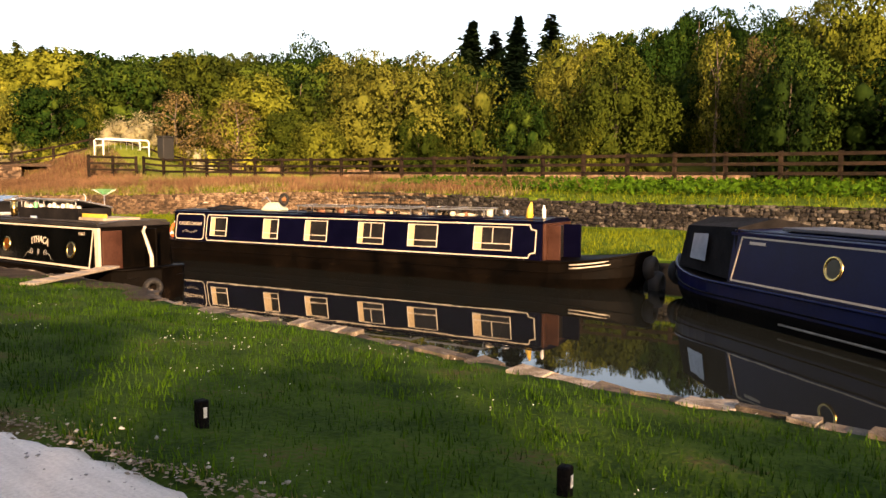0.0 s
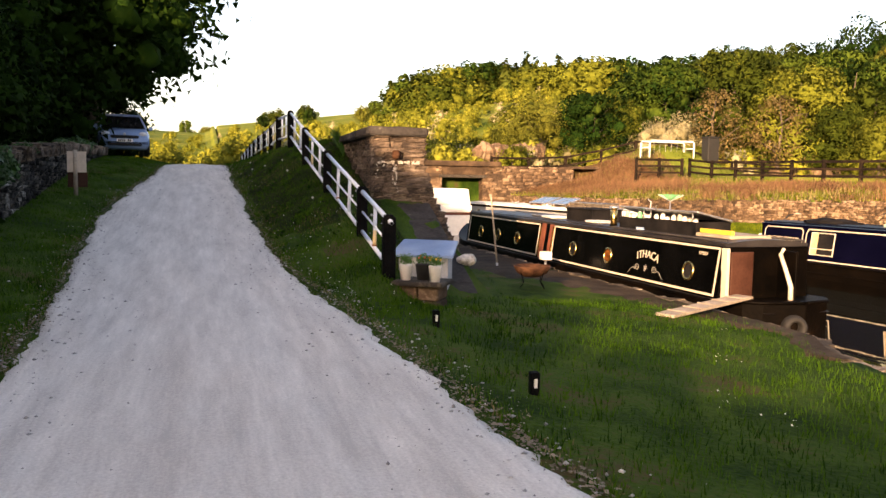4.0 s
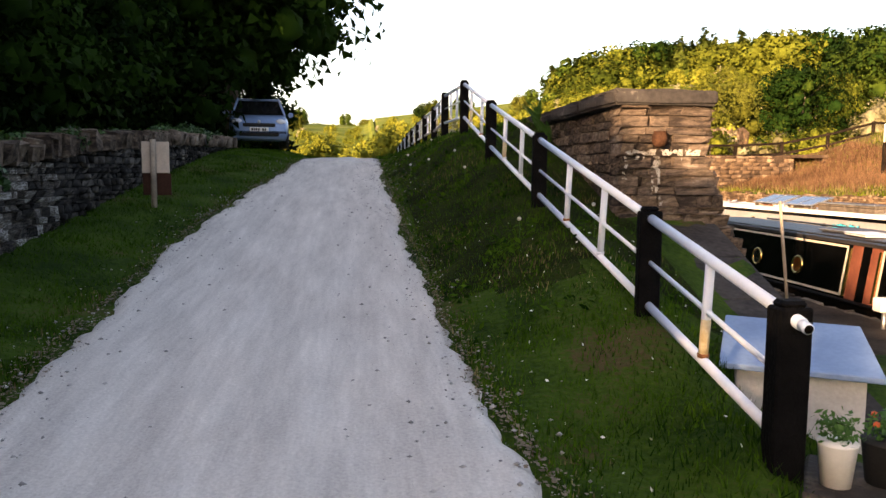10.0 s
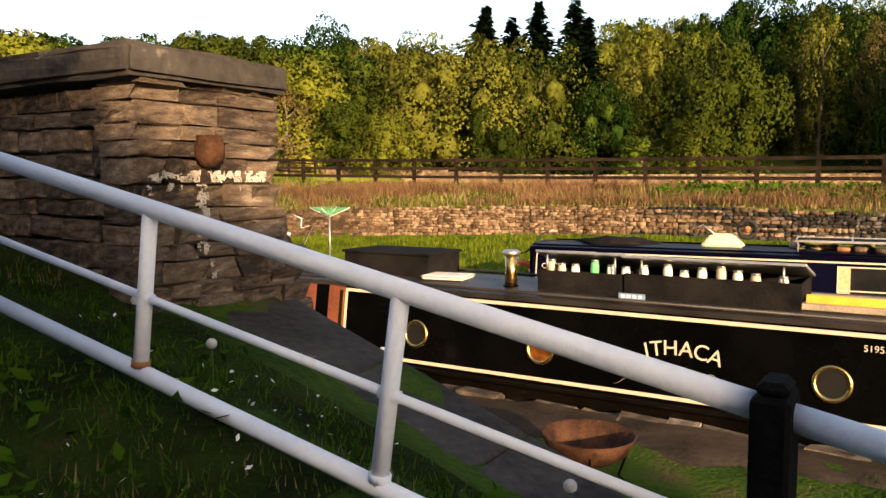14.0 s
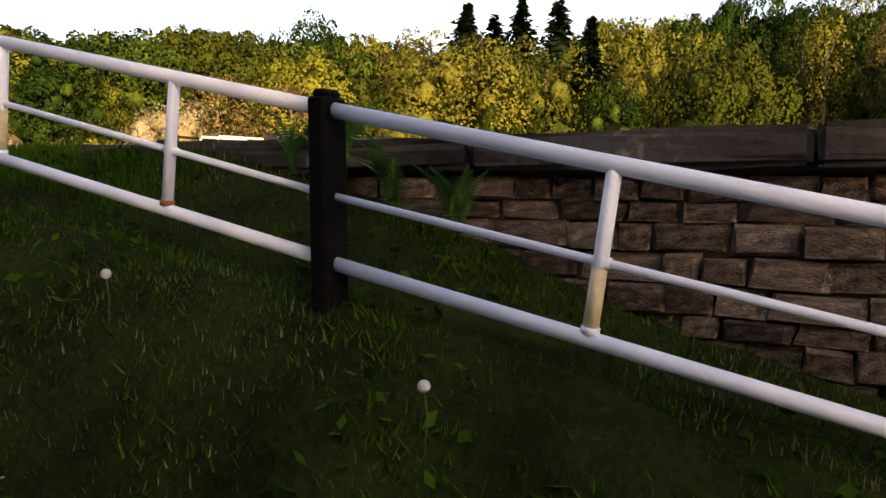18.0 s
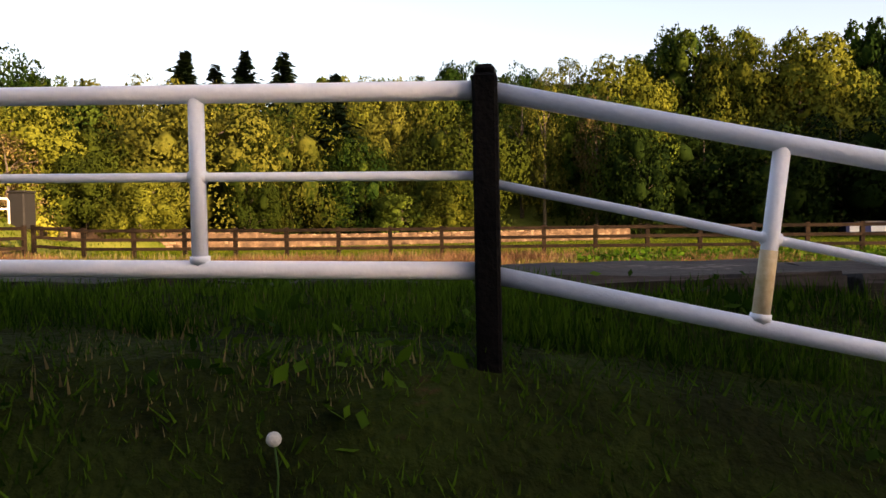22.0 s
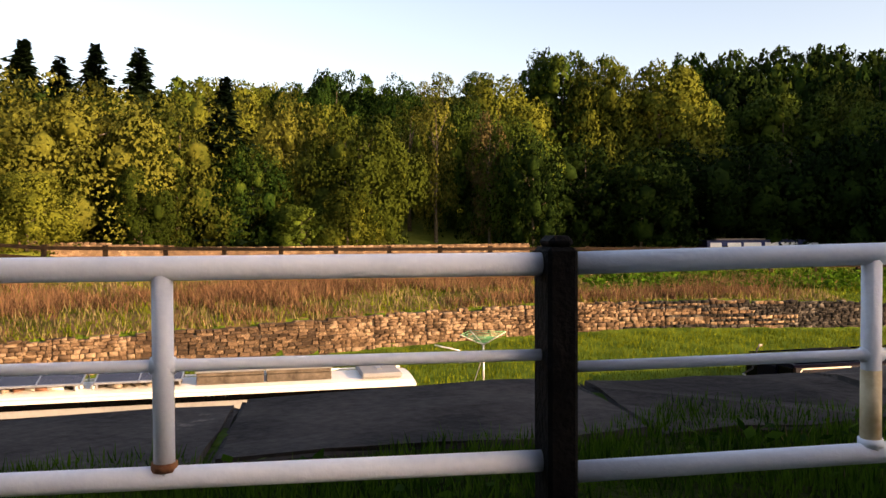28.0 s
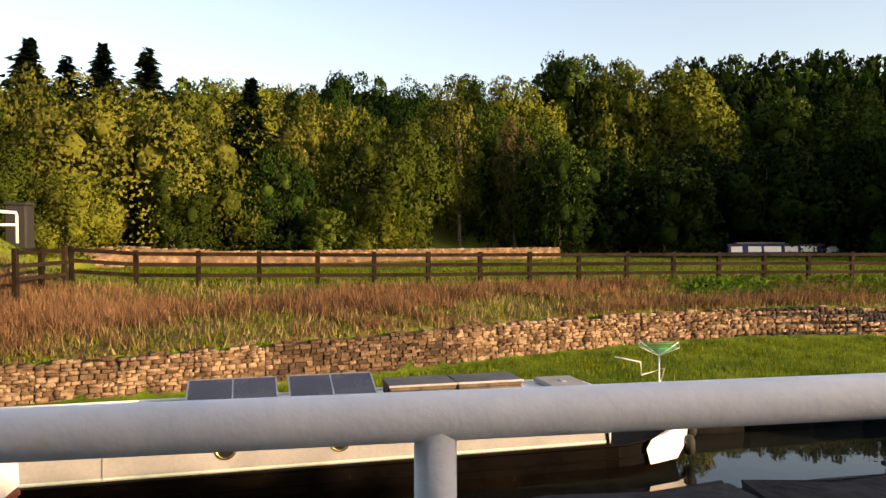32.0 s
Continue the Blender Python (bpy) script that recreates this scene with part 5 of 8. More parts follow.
mush = thing("roof_dome", on_b2(4.75, 0.0, 1.6), "pale green upturned roof dome with a black wheel", "vent")
bm = bmesh.new()
bm_box(bm, -0.42, 0.42, -0.26, 0.26, 0, 0.26, 0)
for v in bm.verts:
    if v.co.z > 0.2:
        v.co.x *= 0.5
        v.co.y *= 0.6
bmesh.ops.bevel(bm, geom=bm.edges[:], offset=0.04, segments=2, affect="EDGES")
part("dome", bm, mat("sage_canvas", (0.36, 0.42, 0.30), (0.46, 0.50, 0.38), 3.0, 0.7, 0.1), mush)
wh = []
for i in range(20):
    a = 2 * math.pi * i / 19
    wh.append((0.45 + 0.16 * math.cos(a), -0.05, 0.36 + 0.16 * math.sin(a)))
tube("wheel_rim", wh, 0.045, M_RUBBER, mush, 8)
tube("wheel_hub", [(0.45, -0.1, 0.36), (0.45, 0.0, 0.36)], 0.06, M_RUST, mush, 10)
tube("stay", [(-0.1, 0, 0.2), (-0.4, 0.05, 0.42), (-0.62, 0.05, 0.3)], 0.014, M_STEEL, mush, 6)
for x, mm, lb in ((11.9, M_TERRACOTTA, "terracotta plant pot on the roof"), (12.6, M_CREAM, "pale plant pot on the roof"), (13.1, M_STEEL, "small galvanised pail on the roof")):
    p = thing("plant_pot", on_b2(x, -0.2, 1.605), lb, "pot", "pots on the roof")
    tube("pot", [(0, 0, 0), (0, 0, 0.16), (0, 0, 0.18), (0, 0, 0.15)], [0.07, 0.1, 0.11, 0.09], mm, p, 12)
    tube("soil", [(0, 0, 0.13), (0, 0, 0.145)], 0.09, M_MUD, p, 12)
gn = thing("roof_ornament", on_b2(13.75, -0.2, 1.6), "small yellow cone-shaped roof ornament", "ornament")
tube("cone", [(0, 0, 0), (0.02, 0, 0.2), (0.06, 0, 0.40)], [0.1, 0.08, 0.02], M_YELLOW, gn, 12)
ca = thing("roof_ornament", on_b2(14.2, -0.3, 1.6), "small white bottle standing on the roof", "ornament")
tube("bottle", [(0, 0, 0), (0, 0, 0.22), (0, 0, 0.28), (0, 0, 0.32)], [0.05, 0.05, 0.028, 0.025], M_WHITE, ca, 12)

# deep blue boat with a canvas-covered bow
bd = Vector((0.63, 0.78, 0)).normalized()
B3 = Matrix.Translation((13.5, -20.2, WATER)) @ Matrix.Rotation(math.atan2(bd.y, bd.x), 4, "Z") @ Matrix.Translation((-15.0, 0, 0))
b3 = narrowboat(B3, 17.2, 1.0, 14.1, M_BITUMEN, M_BLUEHULL, M_BLUEHULL, "deep blue narrowboat with cream lines and a dark canvas bow cover", bow=3.0, ctop=1.5, bowrise=0.25, gunm=M_BLUEHULL)
hv, hf_, hx = hull_mesh(17.2, 1.2, 3.0, bowrise=0.25)
for ka, kb, sg in ((1, 2, -1), (6, 5, 1)):
    bv_, bf_ = [], []
    for i in range(len(hx)):
        lo_, up_ = Vector(hv[i * 8 + ka]), Vector(hv[i * 8 + kb])
        m_ = lo_.lerp(up_, 0.2)
        bv_ += [m_ + Vector((0.004, sg * 0.008, 0)), up_ + Vector((0.004, sg * 0.008, 0.002))]
        if i:
            bf_.append((2 * i - 2, 2 * i - 1, 2 * i + 1, 2 * i))
    link("topside_band", bv_, bf_, M_BLUEHULL, b3, "deep blue painted topside")
for s in (1, -1):
    strip("coach_line", [(1.2, 0.06), (14.0, 0.06), (13.85, 0.93), (1.2, 0.93), (1.2, 0.06)], 0.03, M_CREAM, b3, s)
    for x in (2.2, 4.6, 7.0, 9.3, 11.55):
        porthole(b3, x, s, 0.56, 0.17)
    tube("hull_streak", [(2, s * 1.045, 0.12), (12.5, s * 1.045, 0.12)], 0.02, M_TIMBER, b3, 5)
    for k in range(6):
        strip("registration", [(13.6 - k * 0.07, 0.83), (13.56 - k * 0.07, 0.83)], 0.05, M_CREAM, b3, s)
vs = [(14.0, -0.90, 0.66), (14.0, -0.80, 1.62), (14.0, 0, 1.78), (14.0, 0.80, 1.62), (14.0, 0.90, 0.66), (16.25, -0.62, 0.72), (16.1, -0.52, 1.56), (16.05, 0, 1.74), (16.1, 0.52, 1.56), (16.25, 0.62, 0.72)]
fs = [(0, 1, 6, 5), (1, 2, 7, 6), (2, 3, 8, 7), (3, 4, 9, 8), (5, 6, 7, 8, 9), (0, 4, 3, 2, 1)]
cr = link("cratch_cover", vs, fs, M_TARP, b3, "dark canvas bow cover with clear panels")
for s in (1, -1):
    q = [Vector((15.75, s * 0.66, 0.92)), Vector((15.0, s * 0.80, 0.92)), Vector((15.0, s * 0.725, 1.45)), Vector((15.7, s * 0.60, 1.42))]
    q = [v + Vector((0.0, s * 0.02, 0)) for v in q]
    link("clear_panel", q, [(0, 1, 2, 3)], mat("clear_vinyl", (0.25, 0.29, 0.33), (0.36, 0.40, 0.44), 3.0, 0.15, 0), cr)
link("clear_panel", [(16.27, -0.4, 0.95), (16.27, 0.4, 0.95), (16.17, 0.36, 1.45), (16.17, -0.36, 1.45)], [(0, 1, 2, 3)], mat("clear_vinyl", (0.25, 0.29, 0.33), (0.36, 0.40, 0.44), 3.0, 0.15, 0), cr)
fender(B3 @ pose(17.2, 0, 0.45, 0, 0, 90), 0.3, 0.26)
box("roof_rack", (9.0, 13.2, -0.5, 0.5, 1.6, 1.66), M_ROOFGREY, b3, 0.01)

# pale boat under the parapet
B4 = pose(11.95, 19.94, WATER, 0, 0, -84.9)
b4 = narrowboat(B4, 16.9, 1.3, 14.85, M_BITUMEN, M_GREYHULL, M_WHITE, "pale grey narrowboat with black gunwale and turquoise lettering", ctop=1.42, bow=2.2, bowrise=0.25)
for s in (1, -1):
    strip("black_band", [(1.35, 0.94), (14.8, 0.94)], 0.15, M_BLACK, b4, s, 0.01, 0.62, 1.42)
    strip("green_line", [(1.35, 0.05), (14.8, 0.05)], 0.03, plain("pale_green_paint", (0.45, 0.6, 0.5), 0.4), b4, s, 0.009, 0.62, 1.42)
    for x in (2.9, 4.9, 8.13, 9.96, 11.86):
        porthole(b4, x, s, 0.45, 0.15, None, 0.62, 1.42)
    strip("end_edge", [(14.79, 0.02), (14.79, 0.98)], 0.06, M_BLACK, b4, s, 0.012, 0.62, 1.42)
    strip("hatch_edge", [(6.3, 0.06), (6.3, 0.86)], 0.02, M_STEEL, b4, s, 0.012, 0.62, 1.42)
t4 = math.atan(0.13 / 0.8)
for k, ch in enumerate("MORPH"):
    c = side_pt(12.36 + k * 0.215, -1, 0.5 + 0.03 * (k % 2), 0.006, 0.62, 1.42)
    mm = Matrix.Translation(c) @ Matrix.Rotation(math.pi / 2 - t4, 4, "X") @ Matrix.Rotation(0.06 * (-1) ** k, 4, "Z")
    text_mesh("letter", ch, 0.33, M_BLACK, mm @ Matrix.Translation((0.012, -0.01, -0.003)) @ Matrix.Diagonal((1.12, 1.06, 1, 1)), b4, 0.003, "black letter shadow", 0.02)
    text_mesh("letter", ch, 0.32, M_CYAN, mm @ Matrix.Translation((0, 0, 0.004)), b4, 0.004, "bold turquoise painted letter", 0.014)
for s in (1, -1):
    vs = [(15.6, s * 1.02, 0.2), (16.25, s * 0.84, 0.22), (16.85, s * 0.2, 0.36), (16.88, s * 0.12, 0.82), (16.2, s * 0.78, 0.74), (15.6, s * 1.05, 0.66), (15.5, s * 1.05, 0.5)]
    link("bow_panel", vs, [tuple(range(7))], M_WHITE, b4, "white painted bow flash")
box("bow_bulkhead", (14.85, 14.93, -0.78, 0.78, 0.6, 1.38), M_WHITE, b4, 0.01)
fender(B4 @ pose(17.0, 0, 0.55, 0, 0, 90), 0.22, 0.2)
fender(B4 @ pose(16.8, -0.35, 0.3, 0, 0, 70), 0.2, 0.18)


def on_b4(x, y, z=1.54, rz=0):
    return B4 @ pose(x, y, z, 0, 0, rz)


solar(on_b4(8.23, -0.05), 1.5, 0.85, 0.3)
solar(on_b4(9.92, -0.05), 1.5, 0.85, 0.3)
for x in (11.5, 12.75):
    rb_ = thing("roof_locker", on_b4(x, 0.0, 1.51), "long grey slatted roof locker with a panel on top", "locker", "roof lockers")
    box("body", (-0.6, 0.6, -0.38, 0.38, 0, 0.14), M_BARK, rb_, 0.01)
    box("body", (-0.6, 0.6, -0.38, 0.38, 0.15, 0.22), M_BARK, rb_, 0.01)
    box("top_panel", (-0.61, 0.61, -0.4, 0.4, 0.225, 0.25), M_ROOFGREY, rb_, 0.004)
    box("edge_trim", (-0.62, 0.62, -0.415, -0.395, 0.22, 0.255), M_STEEL, rb_, 0.002)
for k in range(16):
    x = 7.5 + k * 0.2
    lg = thing("roof_bundle", on_b4(x, -0.22 + rz2.uniform(-0.1, 0.1), 1.51, rz2.uniform(0, 180)), "log or oddment stored under the roof panels", "firewood", "oddments on the roof")
    r_ = rz2.uniform(0.04, 0.075)
    tube("log", [(-0.13, 0, r_), (0.13, 0, r_)], r_, rz2.choice((M_TIMBER, M_TERRACOTTA, M_BARK, M_WHITE)), lg, 8)
    tube("cut_end", [(0.13, 0, r_), (0.136, 0, r_)], r_ * 0.9, M_TIMBER, lg, 8)
an = thing("anchor", on_b4(6.2, -0.25, 1.51, 10), "grey folded anchor lying on the white roof", "anchor")
for pts in ([(-0.5, 0, 0.03), (0.4, 0, 0.06)], [(-0.5, 0, 0.03), (-0.3, 0.2, 0.12)], [(-0.5, 0, 0.03), (-0.3, -0.2, 0.12)]):
    tube("fluke", pts, 0.025, M_STEEL, an, 8)
hc = thing("hatch_cover", on_b4(14.3, 0, 1.51), "pale ribbed hatch cover over the bow end", "hatch")
box("cover", (-0.4, 0.4, -0.55, 0.55, 0, 0.1), M_GREYHULL, hc, 0.04)
box("handle", (-0.05, 0.05, -0.1, 0.1, 0.1, 0.12), M_STEEL, hc, 0.005)
ob_ = thing("outboard_motor", on_b4(16.1, -0.4, 0.72), "black outboard motor with a silver cowl", "motor")
bm = bmesh.new()
bm_box(bm, -0.16, 0.16, -0.13, 0.13, 0.2, 0.55, 0.05)
part("cowl", bm, M_RUBBER, ob_)
for k in range(4):
    tube("cowl_band", [(-0.165, -0.1, 0.26 + k * 0.07), (-0.165, 0.1, 0.26 + k * 0.07)], 0.01, M_STEEL, ob_, 6)
tube("leg", [(0, 0, 0.2), (0, 0, -0.05)], 0.06, M_RUBBER, ob_, 8)

# white cruiser at the head of the basin
B5 = pose(8.95, 14.2, WATER, 0, 0, 90)
cru = thing("river_cruiser", B5, "white plastic cruiser with a red band on the stern", "boat")
for nm, z0, z1, hb0, hb1, mm in (("hull", -0.3, 0.95, 0.85, 1.08, M_WHITE), ("red_band", 0.96, 1.08, 1.1, 1.1, M_REDWOOD), ("topside", 1.09, 1.45, 1.06, 1.04, M_WHITE), ("cabin", 1.46, 2.2, 0.98, 0.86, M_WHITE)):
    bm = bmesh.new()
    bm_box(bm, 0, 6.5 if nm != "cabin" else 4.5, -1, 1, z0, z1, 0)
    for v in bm.verts:
        f = hb0 if v.co.z < (z0 + z1) / 2 else hb1
        v.co.y *= f
        if v.co.x > 4.6:
            v.co.y *= 0.25
    bmesh.ops.bevel(bm, geom=bm.edges[:], offset=0.03, segments=2, affect="EDGES")
    part(nm, bm, mm, cru)
fender(B5 @ pose(-0.15, 0.75, 0.9, 0, 0, 90), 0.2, 0.18, "black fender on the cruiser's stern")

# canal boat beyond the pasture
B6 = pose(67.0, -26.6, -2.46, 0, 0, -91)
b6 = narrowboat(B6, 14.5, 0.8, 10.6, M_BLACK, M_BLUEBOAT, M_BLUEBOAT, "distant blue narrowboat with white window panels beyond the pasture", bow=2.6)
for s in (1, -1):
    for x, w in ((1.3, 0.7), (3.0, 0.9), (4.6, 1.3), (6.7, 0.9), (8.3, 1.2)):
        strip("window", [(x, 0.52), (x + w, 0.52)], 0.52, M_WHITE, b6, s, 0.01)
box("bow_tent", (10.7, 12.3, -0.7, 0.7, 0.6, 1.3), M_WHITE, b6, 0.2)
box("roof_rail", (2.0, 8.0, -0.3, 0.3, 1.6, 1.72), M_TIMBER, b6, 0.02)

# ---- trees ----
def leaf_cloud(r, n, size, blobs, flat=0.6):
    """Leaf cards scattered over the skins of blobs (x, y, z, radius)."""
    w = np.array([b[3] ** 2 for b in blobs])
    pick = r.choice(len(blobs), n, p=w / w.sum())
    b = np.array(blobs)[pick]
    d = r.normal(0, 1, (n, 3))
    d /= np.linalg.norm(d, axis=1)[:, None]
    rad = b[:, 3] * (0.35 + 0.75 * r.random(n) + 0.12 * np.abs(r.normal(0, 1, n)))
    c = b[:, :3] + d * rad[:, None] * np.array([1, 1, 0.85])
    nrm = d + r.normal(0, 0.55, (n, 3))
    nrm /= np.linalg.norm(nrm, axis=1)[:, None]
    u = np.cross(nrm, r.normal(0, 1, (n, 3)))
    u /= np.linalg.norm(u, axis=1)[:, None]
    v = np.cross(nrm, u)
    s = size * (0.6 + 0.8 * r.random(n))[:, None]
    co = np.stack([c - u * s, c - v * s * flat, c + u * s, c + v * s * flat], 1).reshape(-1, 3)
    return co


def crown_blobs(r, kind, h):
    out = []
    if kind == "round":
        for k in range(95):
            a, t = r.uniform(0, 6.28), r.random()
            z = h * (0.22 + 0.72 * t)
            rr = h * 0.34 * math.sin(math.pi * (0.2 + 0.75 * t)) * r.uniform(0.45, 1.0)
            out.append((rr * math.cos(a), rr * math.sin(a), z, h * r.uniform(0.03, 0.11)))
    elif kind == "bush":
        for k in range(18 if h < 5 else 100):
            a, t = r.uniform(0, 6.28), r.random()
            z = h * (0.06 + 0.82 * t)
            rr = h * 0.42 * math.sqrt(max(0.05, 1 - t ** 2)) * r.uniform(0.4, 1.0)
            out.append((rr * math.cos(a), rr * math.sin(a), z, h * (r.uniform(0.1, 0.22) if h < 5 else r.uniform(0.03, 0.11))))
    return out


def trunk_data(r, h, spread):
    vs, fs = tube_data([(0, 0, -0.4), (r.uniform(-0.1, 0.1), r.uniform(-0.1, 0.1), h * 0.3), (r.uniform(-0.3, 0.3), r.uniform(-0.3, 0.3), h * 0.62), (r.uniform(-0.4, 0.4), 0, h * 0.9)], [h * 0.024, h * 0.019, h * 0.011, h * 0.003], 7)
    for k in range(9):
        a = r.uniform(0, 6.28)
        z0 = h * r.uniform(0.2, 0.7)
        L = spread * r.uniform(0.5, 1.0)
        p = [(0, 0, z0), (L * 0.5 * math.cos(a), L * 0.5 * math.sin(a), z0 + h * 0.09), (L * math.cos(a), L * math.sin(a), z0 + h * r.uniform(0.1, 0.22))]
        v2, f2 = tube_data(p, [h * 0.008, h * 0.005, h * 0.002], 5)
        n = len(vs)
        vs += v2
        fs += [tuple(i + n for i in f) for f in f2]
    return vs, fs


ICO = [(0, 0, 1), (0.894, 0, 0.447), (0.276, 0.851, 0.447), (-0.724, 0.526, 0.447), (-0.724, -0.526, 0.447), (0.276, -0.851, 0.447), (0.724, 0.526, -0.447), (-0.276, 0.851, -0.447), (-0.894, 0, -0.447), (-0.276, -0.851, -0.447), (0.724, -0.526, -0.447), (0, 0, -1)]
ICOF = [(0, 1, 2), (0, 2, 3), (0, 3, 4), (0, 4, 5), (0, 5, 1), (1, 6, 2), (2, 7, 3), (3, 8, 4), (4, 9, 5), (5, 10, 1), (2, 6, 7), (3, 7, 8), (4, 8, 9), (5, 9, 10), (1, 10, 6), (11, 7, 6), (11, 8, 7), (11, 9, 8), (11, 10, 9), (11, 6, 10)]


def crown_data(r, n, size, blobs, solid=0.6):
    """Small three-cornered leaves over the skins of blobs, with a dense heart in each blob."""
    bl = np.array(blobs)
    w = bl[:, 3] ** 2
    b = bl[r.choice(len(bl), n, p=w / w.sum())]
    d = r.normal(0, 1, (n, 3))
    d /= np.linalg.norm(d, axis=1)[:, None]
    d[:, 2] = np.where(d[:, 2] < -0.5, -d[:, 2], d[:, 2])
    c = b[:, :3] + d * (b[:, 3] * (0.55 + 0.65 * r.random(n) + 0.3 * np.abs(r.normal(0, 1, n)))[:])[:, None] * np.array([1, 1, 0.85])
    nrm = d + r.normal(0, 0.75, (n, 3)) + np.array([0, 0, 0.3])
    nrm /= np.linalg.norm(nrm, axis=1)[:, None]
    u = np.cross(nrm, r.normal(0, 1, (n, 3)))
    u /= np.linalg.norm(u, axis=1)[:, None]
    v = np.cross(nrm, u)
    s = size * (0.6 + 0.8 * r.random(n))[:, None]
    co = np.stack([c - u * s, c + u * s * 0.5 - v * s * 0.75, c + u * s * 0.5 + v * s * 0.75], 1).reshape(-1, 3)
    fi = np.arange(3 * n).reshape(-1, 3)
    full = bl
    if solid:
        bl = bl[np.argsort(-bl[:, 3])[:max(10, len(bl) // 2)]]
        heart = np.array(ICO)[None] * (bl[:, 3] * solid)[:, None, None] * (1 + 0.25 * r.normal(0, 1, (len(bl), 12, 1)).clip(-1, 1)) + bl[:, None, :3]
        hf_ = np.array(ICOF)[None] + (np.arange(len(bl)) * 12 + len(co))[:, None, None]
        co = np.concatenate([co, heart.reshape(-1, 3)])
        fi = np.concatenate([fi, hf_.reshape(-1, 3)])
    mid = full[:, :3].mean(0)
    vn = np.repeat(d * 0.8 + (c - mid) / np.abs(c - mid).max() * 1.1 + r.normal(0, 0.28, (n, 3)), 3, 0)
    if solid:
        vn = np.concatenate([vn, heart.reshape(-1, 3) - np.repeat(bl[:, :3], 12, 0)])
    vn /= np.linalg.norm(vn, axis=1)[:, None] + 1e-9
    return co, fi, vn


def lobed_crown(r, kind, h, n, size, solid):
    """Leaves on small clumps that sit on the lobes of a crown, with a leafy body inside each lobe."""
    rx, z0, z1, nl = {"dome": (0.40, 0.18, 0.86, 17), "broad": (0.50, 0.14, 0.80, 17), "plume": (0.20, 0.18, 0.93, 22)}[kind]
    lobes = []
    for i in range(nl):
        t = (i + 0.5) / nl
        prof = math.sqrt(max(0.06, 1 - ((t - 0.36) / 0.7) ** 2))
        a = 2.4 * i + r.uniform(-0.5, 0.5)
        rr = rx * prof * r.uniform(0.5, 0.85)
        lobes.append((h * rr * math.cos(a), h * rr * math.sin(a), h * (z0 + (z1 - z0) * t), h * rx * r.uniform(0.40, 0.60) * (0.6 + 0.4 * prof)))
    lobes = np.array(lobes)
    mid = np.array([0, 0, h * 0.45])
    ns = 11
    c = np.repeat(lobes, ns, 0)
    d = r.normal(0, 1, (len(c), 3)) + 0.6 * (c[:, :3] - mid) / h * 2.5
    d[:, 2] += 0.25
    d /= np.linalg.norm(d, axis=1)[:, None]
    clumps = np.concatenate([c[:, :3] + d * (c[:, 3] * r.uniform(0.7, 1.0, len(c)))[:, None], (c[:, 3] * r.uniform(0.3, 0.56, len(c)))[:, None]], 1)
    k = r.choice(len(clumps), n, p=clumps[:, 3] ** 2 / (clumps[:, 3] ** 2).sum())
    e = r.normal(0, 1, (n, 3)) + 0.7 * d[k]
    e /= np.linalg.norm(e, axis=1)[:, None]
    p = clumps[k, :3] + e * (clumps[k, 3] * (0.84 + 0.24 * r.random(n) + 0.10 * np.abs(r.normal(0, 1, n))))[:, None]
    nrm = e + r.normal(0, 0.6, (n, 3))
    nrm /= np.linalg.norm(nrm, axis=1)[:, None]
    u = np.cross(nrm, r.normal(0, 1, (n, 3)))
    u /= np.linalg.norm(u, axis=1)[:, None]
    v = np.cross(nrm, u)
    w = size * (0.55 + 0.9 * r.random(n))[:, None]
    co = np.stack([p - u * w, p + u * w * 0.5 - v * w * 0.75, p + u * w * 0.5 + v * w * 0.75], 1).reshape(-1, 3)
    fi = np.arange(3 * n).reshape(-1, 3)
    vn = np.repeat(e * 0.7 + d[k] * 0.8 + r.normal(0, 0.12, (n, 3)), 3, 0)
    if solid:
        body = np.array(ICO)[None] * (lobes[:, 3] * solid)[:, None, None] * (1 + 0.2 * r.normal(0, 1, (nl, 12, 1)).clip(-1, 1)) + lobes[:, None, :3]
        fi = np.concatenate([fi, (np.array(ICOF)[None] + (np.arange(nl) * 12 + len(co))[:, None, None]).reshape(-1, 3)])
        co = np.concatenate([co, body.reshape(-1, 3)])
        vn = np.concatenate([vn, body.reshape(-1, 3) - np.repeat(lobes[:, :3], 12, 0)])
    vn /= np.linalg.norm(vn, axis=1)[:, None] + 1e-9
    return co, fi, vn


